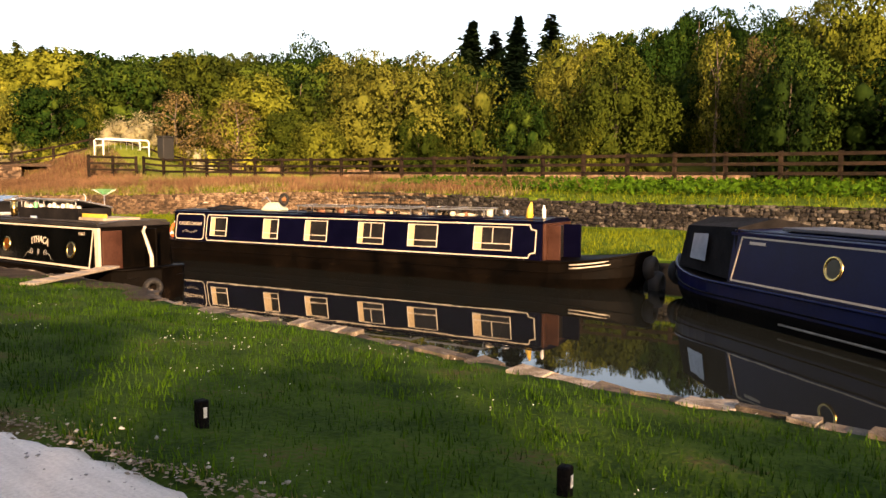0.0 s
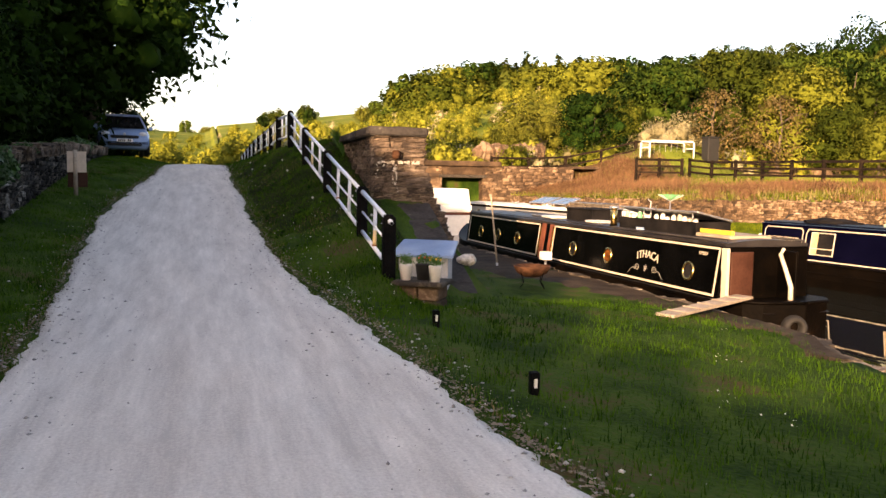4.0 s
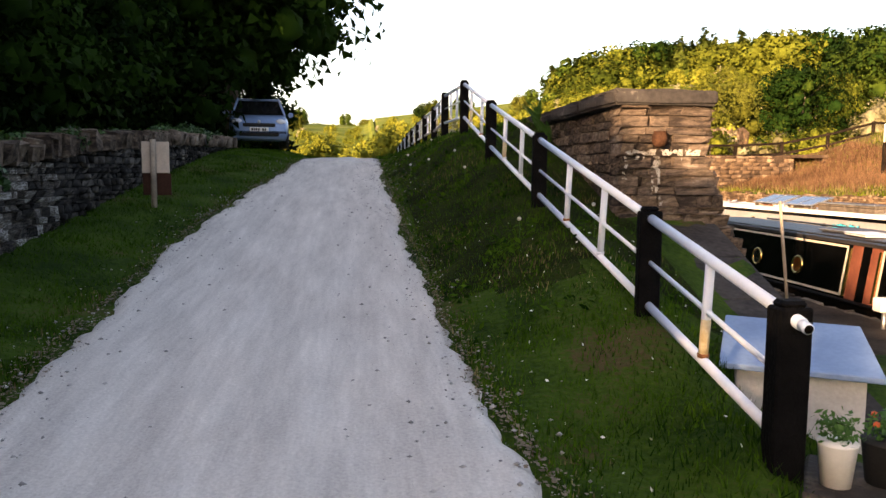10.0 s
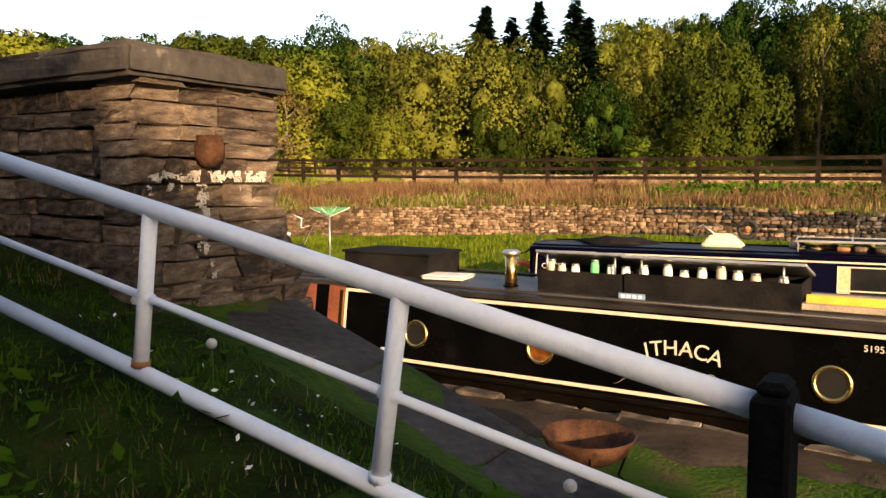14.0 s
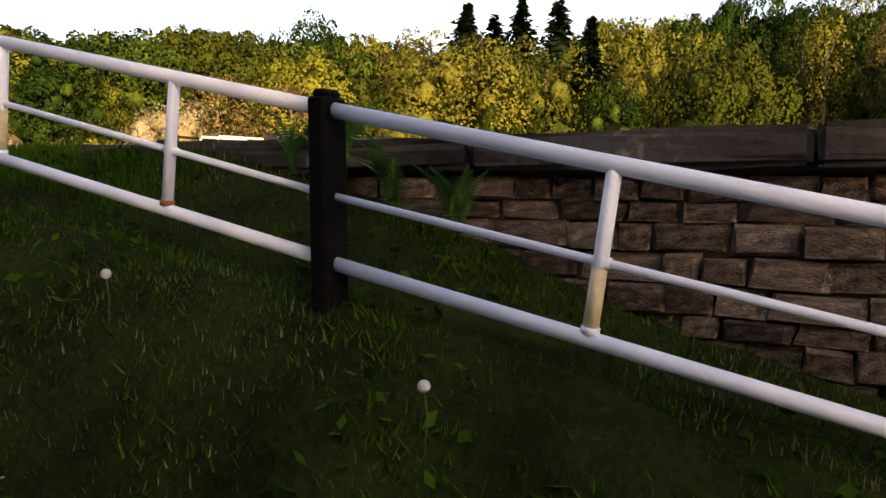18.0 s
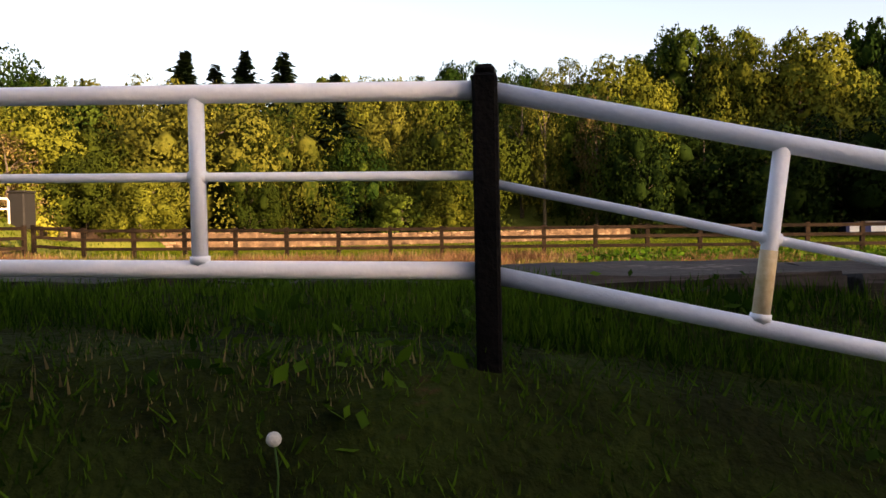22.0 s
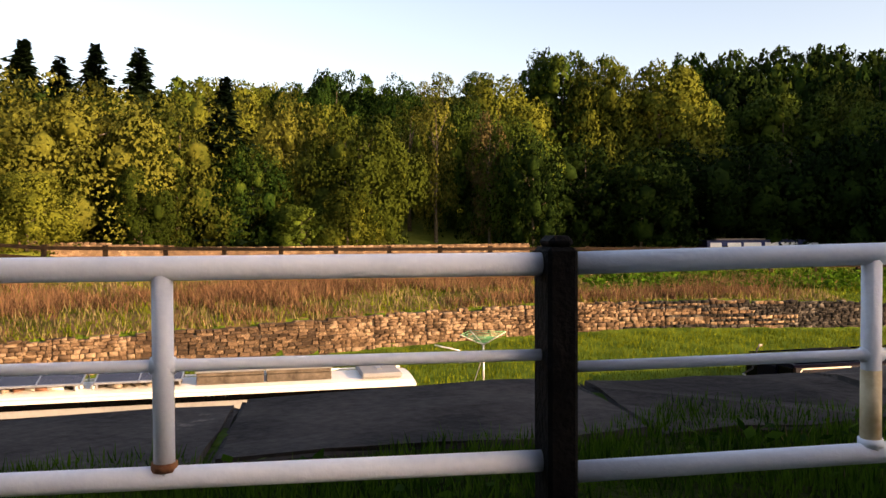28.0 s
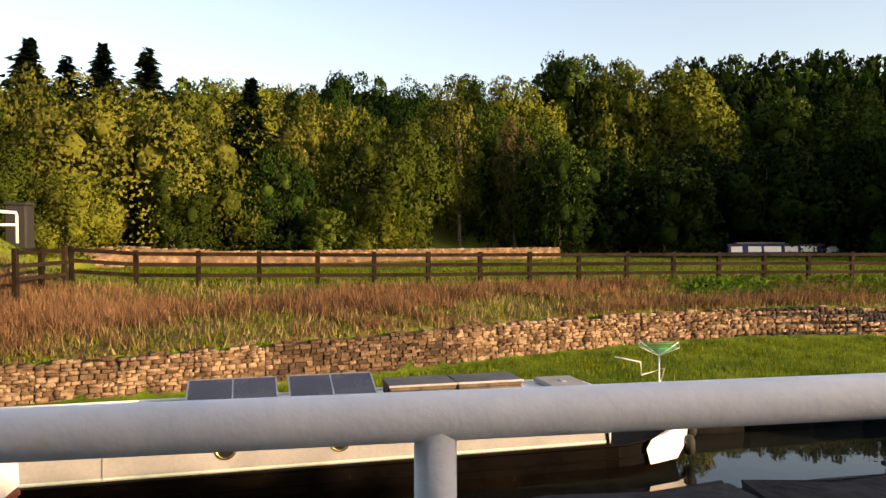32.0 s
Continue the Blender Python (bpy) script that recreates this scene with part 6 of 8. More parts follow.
def tree_proto(name, kind, h, n, size, leaf, seed, label, solid=0.6):
    r = np.random.default_rng(seed)
    root = thing(name, pose(0, 0, -500), label, "tree", "trees of the wood")
    if n < 1000:
        vs, fs = tube_data([(0, 0, -0.3), (0.05, 0, h * 0.4), (0, 0.05, h * 0.75)], [h * 0.02, h * 0.014, h * 0.005], 5)
    else:
        vs, fs = trunk_data(r, h, h * (0.17 if kind == "plume" else 0.32))
    link("trunk", vs, fs, M_BARK, root, smooth=True)
    if kind == "spruce":
        co = []
        nl = 18 if n == 1 else 46
        for lay_ in range(nl):
            t = lay_ / (nl - 1)
            z = h * (0.05 + 0.93 * t)
            R = h * 0.27 * (1 - t) ** 0.9 + 0.12
            for k in range(int((11 if n == 1 else 18) * (1 - 0.65 * t))):
                a = r.uniform(0, 6.28)
                L = R * r.uniform(0.35, 1.25)
                for q in np.linspace(0.2, 1, 5):
                    c = np.array([L * q * math.cos(a), L * q * math.sin(a), z - L * q * 0.22 + 0.3 * r.normal()])
                    ax = np.array([math.cos(a), math.sin(a), -0.3]) * 0.5
                    sd = np.array([-math.sin(a), math.cos(a), r.normal(0, 0.4)]) * 0.4 * (1.2 - q * 0.6)
                    co += [c - sd, c + ax, c + sd]
        co = np.array(co)
        fi = np.arange(len(co)).reshape(-1, 3)
        ring = [(h * 0.15 * math.cos(k * 0.628) * r.uniform(0.8, 1.2), h * 0.15 * math.sin(k * 0.628) * r.uniform(0.8, 1.2), h * r.uniform(0.06, 0.14)) for k in range(10)]
        fi = np.concatenate([fi, np.array([(len(co) + k, len(co) + (k + 1) % 10, len(co) + 10) for k in range(10)])])
        co = np.concatenate([co, np.array(ring + [(0, 0, h * 0.93)])])
    else:
        co, fi, vn = lobed_crown(r, kind, h, n, size, solid) if kind in ("dome", "broad", "plume") else crown_data(r, n, size, crown_blobs(r, kind, h), solid)
    ob = arrays("crown", co, fi, leaf, root)
    if kind != "spruce":
        ob.data.normals_split_custom_set_from_vertices(vn.tolist())
    return root


def place(proto, x, y, s=1.0, rz=0.0, z=None, sink=0.15, label="", wide=1.0):
    ob = copy_thing(proto, pose(x, y, (gz(x, y) if z is None else z) - sink - (0.6 * s if z is None else 0), 0, 0, rz) @ Matrix.Diagonal((s * wide, s * wide, s, 1)))
    if label:
        ob["label"] = label
    return ob


rt = random.Random(77)
PR = {
    "mid": [tree_proto("tree", "dome", 10, 17000, 0.15, L_MID, 1, "broad mid-green deciduous tree", 0.45), tree_proto("tree", "broad", 10, 17000, 0.15, L_MID, 2, "broad mid-green deciduous tree", 0.45)],
    "yel": [tree_proto("tree", "dome", 10, 17000, 0.145, L_YEL, 3, "yellow-green young-leaved deciduous tree", 0.45), tree_proto("tree", "broad", 10, 17000, 0.145, L_YEL, 4, "yellow-green rounded shrubby tree", 0.45)],
    "olive": [tree_proto("tree", "broad", 10, 17000, 0.145, L_OLIVE, 5, "olive-gold rounded willow in low sun", 0.45), tree_proto("tree", "dome", 10, 17000, 0.145, L_OLIVE, 6, "olive-gold rounded willow in low sun", 0.45)],
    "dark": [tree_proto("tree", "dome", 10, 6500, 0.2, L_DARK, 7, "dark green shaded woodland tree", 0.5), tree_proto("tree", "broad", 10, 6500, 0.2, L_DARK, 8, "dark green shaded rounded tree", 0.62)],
    "pale": [tree_proto("tree", "broad", 7, 7500, 0.1, L_PALE, 9, "pale blossoming hawthorn tree", 0.7)],
    "brown": [tree_proto("tree", "bush", 8, 5000, 0.09, L_BROWN, 10, "bronze half-bare budding shrub", 0), tree_proto("tree", "plume", 12, 4500, 0.12, L_BROWN, 11, "tall bronze budding tree", 0)],
    "birch": [tree_proto("tree", "plume", 12, 5000, 0.13, L_YEL, 12, "tall thin light-green birch", 0), tree_proto("tree", "plume", 12, 5000, 0.13, L_OLIVE, 13, "tall thin olive-green tree", 0)],
    "spruce": [tree_proto("spruce", "spruce", 14, 0, 0, L_SPRUCE, 14, "dark green pointed spruce tree"), tree_proto("spruce", "spruce", 14, 0, 0, L_MID, 15, "mid-green pointed conifer tree"), tree_proto("spruce", "spruce", 14, 1, 0, L_LARCH, 27, "sunlit green larch of the hilltop belt")],
    "scrub": [tree_proto("bush", "bush", 2.6, 520, 0.11, L_SCRUB, 16, "sunlit yellow-green hillside bush"), tree_proto("bush", "bush", 2.6, 520, 0.10, L_PALE, 17, "white-flowering hillside hawthorn bush"), tree_proto("bush", "bush", 2.4, 520, 0.11, L_YEL, 18, "rounded green hillside bush")],
    "far": [tree_proto("tree", "dome", 10, 2600, 0.36, L_MID, 21, "mid-green tree on the far slope", 0.62), tree_proto("tree", "broad", 10, 2600, 0.36, L_YEL, 22, "yellow-green tree on the far slope", 0.62), tree_proto("tree", "dome", 10, 2600, 0.36, L_DARK, 23, "dark green tree on the far slope", 0.62), tree_proto("tree", "broad", 10, 2600, 0.36, L_OLIVE, 24, "olive tree on the far slope", 0.62)],
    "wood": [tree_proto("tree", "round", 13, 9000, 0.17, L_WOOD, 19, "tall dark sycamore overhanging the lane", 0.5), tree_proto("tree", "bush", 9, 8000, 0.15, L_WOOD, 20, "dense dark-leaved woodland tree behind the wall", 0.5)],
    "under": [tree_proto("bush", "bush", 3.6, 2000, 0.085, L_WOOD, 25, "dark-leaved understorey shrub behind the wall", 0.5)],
}


# back row in mostly dark leaves, standing for shade between the crowns
PR["gap_shade"] = [PR["far"][2], PR["dark"][0], PR["far"][2], PR["far"][0]]


def pick(kinds):
    return rt.choice(PR[rt.choice(kinds)])


def row(pts, step, kinds, hs, jitter=2.0):
    """Trees along plan points."""
    for (ax, ay), (bx, by) in zip(pts, pts[1:]):
        L = math.hypot(bx - ax, by - ay)
        n = max(1, int(L / step))
        for k in range(n):
            u = (k + rt.random()) / n
            place(pick(kinds), ax + (bx - ax) * u + rt.uniform(-jitter, jitter), ay + (by - ay) * u + rt.uniform(-jitter, jitter), rt.uniform(*hs), rt.uniform(0, 360))


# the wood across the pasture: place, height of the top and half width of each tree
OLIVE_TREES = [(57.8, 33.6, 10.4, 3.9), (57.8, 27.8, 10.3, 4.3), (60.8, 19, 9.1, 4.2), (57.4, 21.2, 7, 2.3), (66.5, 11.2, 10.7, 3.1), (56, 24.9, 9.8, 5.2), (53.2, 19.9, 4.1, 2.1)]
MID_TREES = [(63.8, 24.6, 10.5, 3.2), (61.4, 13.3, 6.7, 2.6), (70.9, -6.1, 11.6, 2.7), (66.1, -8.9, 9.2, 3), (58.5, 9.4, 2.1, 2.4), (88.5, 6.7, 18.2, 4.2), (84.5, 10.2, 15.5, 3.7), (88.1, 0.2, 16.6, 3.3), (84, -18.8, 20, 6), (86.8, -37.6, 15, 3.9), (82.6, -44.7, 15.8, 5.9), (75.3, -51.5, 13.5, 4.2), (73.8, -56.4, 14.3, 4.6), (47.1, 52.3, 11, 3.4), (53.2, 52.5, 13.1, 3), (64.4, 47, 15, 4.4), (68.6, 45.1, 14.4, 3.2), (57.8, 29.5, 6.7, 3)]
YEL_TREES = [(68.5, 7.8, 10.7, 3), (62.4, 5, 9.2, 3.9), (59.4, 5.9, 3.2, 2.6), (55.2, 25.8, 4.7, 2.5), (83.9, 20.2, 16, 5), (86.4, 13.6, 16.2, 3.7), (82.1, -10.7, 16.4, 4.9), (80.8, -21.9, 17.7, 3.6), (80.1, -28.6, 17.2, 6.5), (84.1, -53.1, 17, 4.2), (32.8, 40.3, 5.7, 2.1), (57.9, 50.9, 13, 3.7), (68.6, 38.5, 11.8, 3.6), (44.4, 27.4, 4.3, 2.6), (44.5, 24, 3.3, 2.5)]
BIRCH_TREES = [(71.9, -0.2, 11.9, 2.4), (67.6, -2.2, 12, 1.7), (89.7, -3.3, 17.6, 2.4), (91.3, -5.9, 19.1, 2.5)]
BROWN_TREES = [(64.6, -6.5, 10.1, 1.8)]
# right side of the wood: its shade comes from the dark leaf colour
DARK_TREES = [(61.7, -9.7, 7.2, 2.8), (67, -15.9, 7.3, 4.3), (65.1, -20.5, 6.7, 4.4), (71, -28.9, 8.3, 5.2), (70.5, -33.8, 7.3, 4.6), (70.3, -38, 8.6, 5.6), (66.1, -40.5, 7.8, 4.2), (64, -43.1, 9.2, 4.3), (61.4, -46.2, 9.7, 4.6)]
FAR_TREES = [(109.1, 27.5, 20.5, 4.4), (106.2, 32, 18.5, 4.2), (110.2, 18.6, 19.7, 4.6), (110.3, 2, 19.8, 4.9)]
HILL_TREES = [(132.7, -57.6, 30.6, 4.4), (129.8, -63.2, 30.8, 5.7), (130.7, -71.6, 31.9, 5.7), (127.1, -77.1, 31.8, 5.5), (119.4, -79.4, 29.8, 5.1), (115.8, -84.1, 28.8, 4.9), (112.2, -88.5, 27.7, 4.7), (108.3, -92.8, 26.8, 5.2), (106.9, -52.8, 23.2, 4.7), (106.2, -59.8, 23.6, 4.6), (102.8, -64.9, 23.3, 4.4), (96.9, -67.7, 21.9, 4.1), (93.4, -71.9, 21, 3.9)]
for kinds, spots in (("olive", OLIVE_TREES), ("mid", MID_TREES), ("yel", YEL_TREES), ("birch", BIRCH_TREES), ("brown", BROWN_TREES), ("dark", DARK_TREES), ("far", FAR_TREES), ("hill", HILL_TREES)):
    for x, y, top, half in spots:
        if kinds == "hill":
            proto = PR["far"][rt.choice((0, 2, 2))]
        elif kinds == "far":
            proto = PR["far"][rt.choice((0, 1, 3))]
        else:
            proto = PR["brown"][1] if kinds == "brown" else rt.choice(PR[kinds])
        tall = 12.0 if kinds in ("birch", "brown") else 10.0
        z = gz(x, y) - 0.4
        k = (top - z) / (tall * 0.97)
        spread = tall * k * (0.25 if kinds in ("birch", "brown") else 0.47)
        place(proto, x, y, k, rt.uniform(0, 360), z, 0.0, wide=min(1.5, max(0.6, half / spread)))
row([(75, -47), (66, -80), (50, -105)], 5.0, ["dark", "mid", "dark"], (1.05, 1.35))
row([(74, 30), (78, 14), (82, -4), (86, -30)], 6.0, ["mid", "olive", "dark"], (0.85, 1.0), 1.5)
row([(88, -48), (80, -75)], 5.0, ["mid", "olive", "dark"], (1.0, 1.3))
row([(70, 64), (86, 34), (94, 8), (98, -30)], 5.4, ["gap_shade"], (1.0, 1.2), 2)
row([(122, 20), (130, -10), (132, -36)], 7.0, ["far"], (0.9, 1.1), 3)
row([(118, -36), (116, -70), (104, -100)], 5.5, ["far"], (0.9, 1.2), 3)
row([(135, -40), (140, -80), (125, -120)], 6.5, ["far"], (0.9, 1.15), 4)
row([(175, -60), (180, -100), (160, -140)], 7.0, ["far"], (0.9, 1.2), 4)
# spruces above the wood
for x, y, top, wd in ((96, 30.3, 22.0, 1.55), (94.6, 34.9, 22.0, 1.4), (94.6, 43.0, 22.3, 1.7), (95.0, 39.0, 20.6, 1.6), (62.5, 15.6, 12.2, 1.25)):
    z = gz(x, y)
    place(PR["spruce"][1 if y == 39.4 else 0], x, y, (top - z + 0.15) / 14.0, 40 * y, z, wide=wd)
# single tree on the skyline
place(PR["dark"][0], 242.6, -37.7, 1.1, 20, 51.0 - 11.5, label="lone dark round tree on the skyline")
# trees round the end of the basin
for x, y, s, k in ((37.5, 33.5, 1.0, "brown"), (41.5, 31, 0.95, "brown"), (33.5, 34, 0.75, "pale"), (45, 33, 0.95, "yel"), (30, 40, 0.7, "mid"), (38, 42, 1.0, "mid"), (47, 44, 1.1, "yel"), (26, 44, 0.6, "olive"), (50, 30, 0.8, "yel"), (54, 36, 1.1, "mid"), (58, 46, 1.2, "mid"), (52, 52, 1.1, "yel"), (44, 52, 0.9, "mid")):
    place(PR[k][0], x, y, s, rt.uniform(0, 360))
# conifer belt and scrub on the north slope
for k in range(110):
    u = k / 109
    x, y = 30 + 66 * u + rt.uniform(-1.5, 1.5), 106 - 28 * u + rt.uniform(-5, 5)
    larch = rt.random() < 0.4
    place(PR["spruce"][2] if larch else PR["far"][rt.choice((0, 1, 1))], x, y, rt.uniform(0.42, 0.62) if larch else rt.uniform(0.5, 0.8), rt.uniform(0, 360), wide=rt.uniform(1.9, 2.8) if larch else rt.uniform(1.0, 1.5))
for k in range(250):
    y = 27 + 30 * rt.random()
    x = rt.uniform(2, 30 + 0.5 * y)
    place(PR["scrub"][rt.choice((0, 0, 0, 1, 2))], x, y, rt.uniform(0.45, 1.25), rt.uniform(0, 360))
cover = {}
for k in range(520):
    if k < 300:
        y = 50 + 55 * rt.random()
        x = rt.uniform(2, 30 + 0.5 * y)
        sc = rt.uniform(0.45, 1.2)
    else:
        y = rt.uniform(45, 230)
        x = rt.uniform(-30, 22) + y * 0.04
        sc = rt.uniform(0.6, 1.7)
    q = rt.choice((0, 0, 0, 2)) if k % 9 else 1
    me = next(c_ for c_ in PR["scrub"][q].children if c_.name.startswith("crown")).data
    n_ = len(me.vertices)
    a_ = np.empty(n_ * 3)
    me.vertices.foreach_get("co", a_)
    ang = rt.uniform(0, 6.28)
    rot = np.array([[math.cos(ang), math.sin(ang), 0], [-math.sin(ang), math.cos(ang), 0], [0, 0, 1]])
    tri_ = np.empty(len(me.polygons) * 3, np.int32)
    me.polygons.foreach_get("vertices", tri_)
    cover.setdefault(q, []).append((a_.reshape(-1, 3) @ rot * sc + np.array([x, y, gz(x, y) - 0.5]), tri_.reshape(-1, 3)))
for q, cs in cover.items():
    off_, fs_ = 0, []
    for c_, t_ in cs:
        fs_.append(t_ + off_)
        off_ += len(c_)
    tagged(arrays("scrub", np.concatenate([c_ for c_, t_ in cs]), np.concatenate(fs_), (L_SCRUB, L_PALE, L_YEL)[q]), "low scrub covering the hillside", "scrub", kind="stuff")
for k in range(60):
    y = rt.uniform(230, 420)
    x = rt.uniform(-120, 190)
    place(pick(["far"]), x, y, rt.uniform(0.35, 0.6), rt.uniform(0, 360))
# hedge row added behind the lane wall, its top set to shade the railing
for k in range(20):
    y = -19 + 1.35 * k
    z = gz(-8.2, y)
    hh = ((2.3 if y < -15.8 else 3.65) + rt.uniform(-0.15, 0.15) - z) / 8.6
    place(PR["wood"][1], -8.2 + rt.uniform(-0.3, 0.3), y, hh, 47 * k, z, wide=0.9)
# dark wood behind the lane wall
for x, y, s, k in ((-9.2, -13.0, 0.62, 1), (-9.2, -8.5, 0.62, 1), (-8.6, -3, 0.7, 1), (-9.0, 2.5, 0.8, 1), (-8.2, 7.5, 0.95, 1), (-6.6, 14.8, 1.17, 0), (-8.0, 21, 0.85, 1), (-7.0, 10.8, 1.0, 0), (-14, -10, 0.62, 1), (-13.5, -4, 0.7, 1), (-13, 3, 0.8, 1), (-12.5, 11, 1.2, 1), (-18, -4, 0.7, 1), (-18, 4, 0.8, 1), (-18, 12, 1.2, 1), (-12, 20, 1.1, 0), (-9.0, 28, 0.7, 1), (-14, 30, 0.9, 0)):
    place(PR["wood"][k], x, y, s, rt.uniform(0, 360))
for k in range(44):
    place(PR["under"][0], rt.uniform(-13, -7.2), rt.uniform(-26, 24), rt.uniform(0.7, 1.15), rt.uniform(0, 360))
# unseen lower growth behind the wall down the lane, added to shade the track
for k in range(15):
    place(PR["wood"][1], -9.4 + rt.uniform(-1, 1), -16.5 - k * 2.4, (0.54, 0.5, 0.5, 0.5)[k] if k < 4 else rt.uniform(0.44, 0.5), rt.uniform(0, 360))
# filler rows added behind the wall to close gaps in the shade
for k in range(12):
    place(PR["wood"][1], -11.3 + rt.uniform(-0.6, 0.6), -14 + k * 3.0, 0.62 + 0.012 * k, rt.uniform(0, 360))
for k in range(24):
    place(PR["under"][0], -8.3 + rt.uniform(-0.4, 0.4), -17 + k * 1.25, rt.uniform(0.95, 1.2), rt.uniform(0, 360))
for k in range(14):
    place(PR["under"][0], -11.2 + rt.uniform(-0.6, 0.6), -24.5 - k * 2.3, rt.uniform(1.2, 1.35), rt.uniform(0, 360))
for k in range(22):
    place(PR["under"][0], -7.6 + rt.uniform(-0.2, 0.2), -17 - k * 1.5, rt.uniform(0.8, 0.92), rt.uniform(0, 360))
# unseen tall belt added south of the basin to shade the wood's right
for k in range(16):
    place(PR["far"][k % 3], 16 + k * 4.2 + rt.uniform(-1, 1), -80 + rt.uniform(-4, 4) + k * 0.4, rt.uniform(2.2, 2.8), rt.uniform(0, 360))
# thicket behind the far canal arm, shade put into its dark leaves
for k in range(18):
    ob = place(PR["far"][2], 72.3 + rt.uniform(-1.0, 1.6), -13 - k * 2.0 + rt.uniform(-0.5, 0.5), rt.uniform(0.4, 0.55), rt.uniform(0, 360), label="thicket shrub coloured shade-dark behind the distant boat")
    ob.name = "bush"
    ob["category"] = "bush"
del PR["gap_shade"]
for kk in PR:
    for p_ in PR[kk]:
        for o_ in (*p_.children_recursive, p_):
            bpy.data.objects.remove(o_)
# ---- fence across the canal ----
def fence_line(pts, spacing, h, label, rails=3):
    f = thing("fence", pose(0, 0, 0), label, "fence")
    for i, (x, y, z) in enumerate(pts):
        bm = bmesh.new()
        a = math.atan2(pts[min(i + 1, len(pts) - 1)][1] - pts[max(i - 1, 0)][1], pts[min(i + 1, len(pts) - 1)][0] - pts[max(i - 1, 0)][0])
        bm_box(bm, -0.075, 0.075, -0.065, 0.065, -0.3, h, 0.01, pose(x, y, z, 0, 0, math.degrees(a)))
        part("post", bm, M_FENCE, f)
        if i + 1 < len(pts):
            q = pts[i + 1]
            L = math.dist((x, y), (q[0], q[1]))
            ang = math.degrees(math.atan2(q[1] - y, q[0] - x))
            for k in range(rails):
                zz = h * (0.28 + 0.62 * k / (rails - 1))
                bm = bmesh.new()
                tilt = math.degrees(math.atan2(q[2] - z, L))
                bm_box(bm, -0.03, L + 0.03, -0.1, -0.062, -0.06, 0.06, 0.006, pose(x, y, z + zz, 0, -tilt, ang))
                part("rail", bm, M_FENCE, f)
    return f


fp = []
for k in range(-2, 30):
    y = 14.05 - 1.87 * k
    x = float(fence_x(y))
    fp.append((x, y, gz(x, y)))
fence_line(fp, 1.87, 1.08, "dark brown post and rail fence along the pasture")
fp = [(x, 18.25 - 0.15 * (x - 21.2), -1.28) for x in (21.2, 22.55, 23.9)]
fence_line(fp, 1.4, 1.15, "short dark post and rail fence beside the goal frame")
fp = [(x, 23.4 + 0.02 * x, gz(x, 23.6)) for x in np.arange(14.5, 37.5, 2.5)]
fence_line(fp, 2.5, 0.85, "low dark post and rail fence on the embankment", 2)

# ---- white cage and clothes driers ----
cage = thing("goal_frame", pose(24.6, 19.96, gz(24.6, 20.5) - 0.1), "white tubular goal frame behind the fence", "frame")
top = 0.95 - gz(24.6, 20.5) + 0.1
for y0 in (0.0, 1.0):
    tube("frame_tube", [(-1.52, y0, 0), (-1.52, y0, top - 0.1), (-1.42, y0, top), (1.42, y0, top), (1.52, y0, top - 0.1), (1.52, y0, 0)], 0.05, M_WHITE, cage, 8)
for x0 in (-1.5, 1.5):
    tube("side_bar", [(x0, 0, top * 0.6), (x0, 1.0, top * 0.6)], 0.04, M_WHITE, cage, 8)
for k in range(8):
    tube("net_wire", [(-1.4 + k * 0.4, 1.0, 0), (-1.4 + k * 0.4, 1.0, top)], 0.008, M_STEEL, cage, 4)
bins = thing("wheelie_bin", pose(27.6, 20.4, gz(27.6, 20.4)), "tall black bin standing behind the fence", "bin")
box("bin_body", (-0.4, 0.4, -0.35, 0.35, 0, 1.5), M_RUBBER, bins, 0.05)
box("bin_lid", (-0.43, 0.43, -0.38, 0.38, 1.5, 1.6), M_RUBBER, bins, 0.03)

dr = thing("rotary_drier", pose(13.75, 3.5, -3.58), "rotary clothes drier with green lines on the boat bow", "clothes drier")
DZ = 1.36
tube("pole", [(0, 0, 0), (0, 0, DZ)], 0.02, M_STEEL, dr, 8)
tips = []
for k in range(4):
    a = k * math.pi / 2 + 0.35
    tip = Vector((0.55 * math.cos(a), 0.55 * math.sin(a), DZ + 0.2))
    tips.append(tip)
    tube("arm", [(0, 0, DZ - 0.04), tip], 0.012, M_WHITE, dr, 6)
for q in np.linspace(0.25, 1.0, 7):
    for k in range(4):
        c = Vector((0, 0, DZ - 0.04))
        tube("line", [c + (tips[k] - c) * q, c + (tips[(k + 1) % 4] - c) * q], 0.006, M_LIMEGREEN, dr, 4)
ar = thing("tent_frame", pose(12.95, 4.05, -3.5), "bent white metal cover frame on the boat bow", "frame")
tube("hoop", [(0, 0, 0), (0.33, -0.45, 1.08), (0.35, 0.02, 0.95), (0.38, 0.02, 1.2), (0.55, 0.5, 1.3)], 0.016, M_WHITE, ar, 6)
tube("foot", [(-0.12, 0, 0.01), (0.12, 0, 0.01)], 0.02, M_WHITE, ar, 6)
# ---- blue-topped box, stone plinth and flower pots ----
tb = thing("garden_box", pose(1.15, -9.3, gz(1.15, -9.4)), "wooden box with a sloping faded blue board lid", "box")
base = tb.matrix_world.translation.z
zA, zC = -2.6 - base, -2.765 - base
vs = [(-0.32, 0.5, zA), (0.42, 0.02, zA), (0.10, -0.72, zC), (-0.72, -0.25, zC)]
vs += [(x, y, z - 0.04) for x, y, z in vs]
bm = bmesh.new()
bv = [bm.verts.new(p) for p in vs]
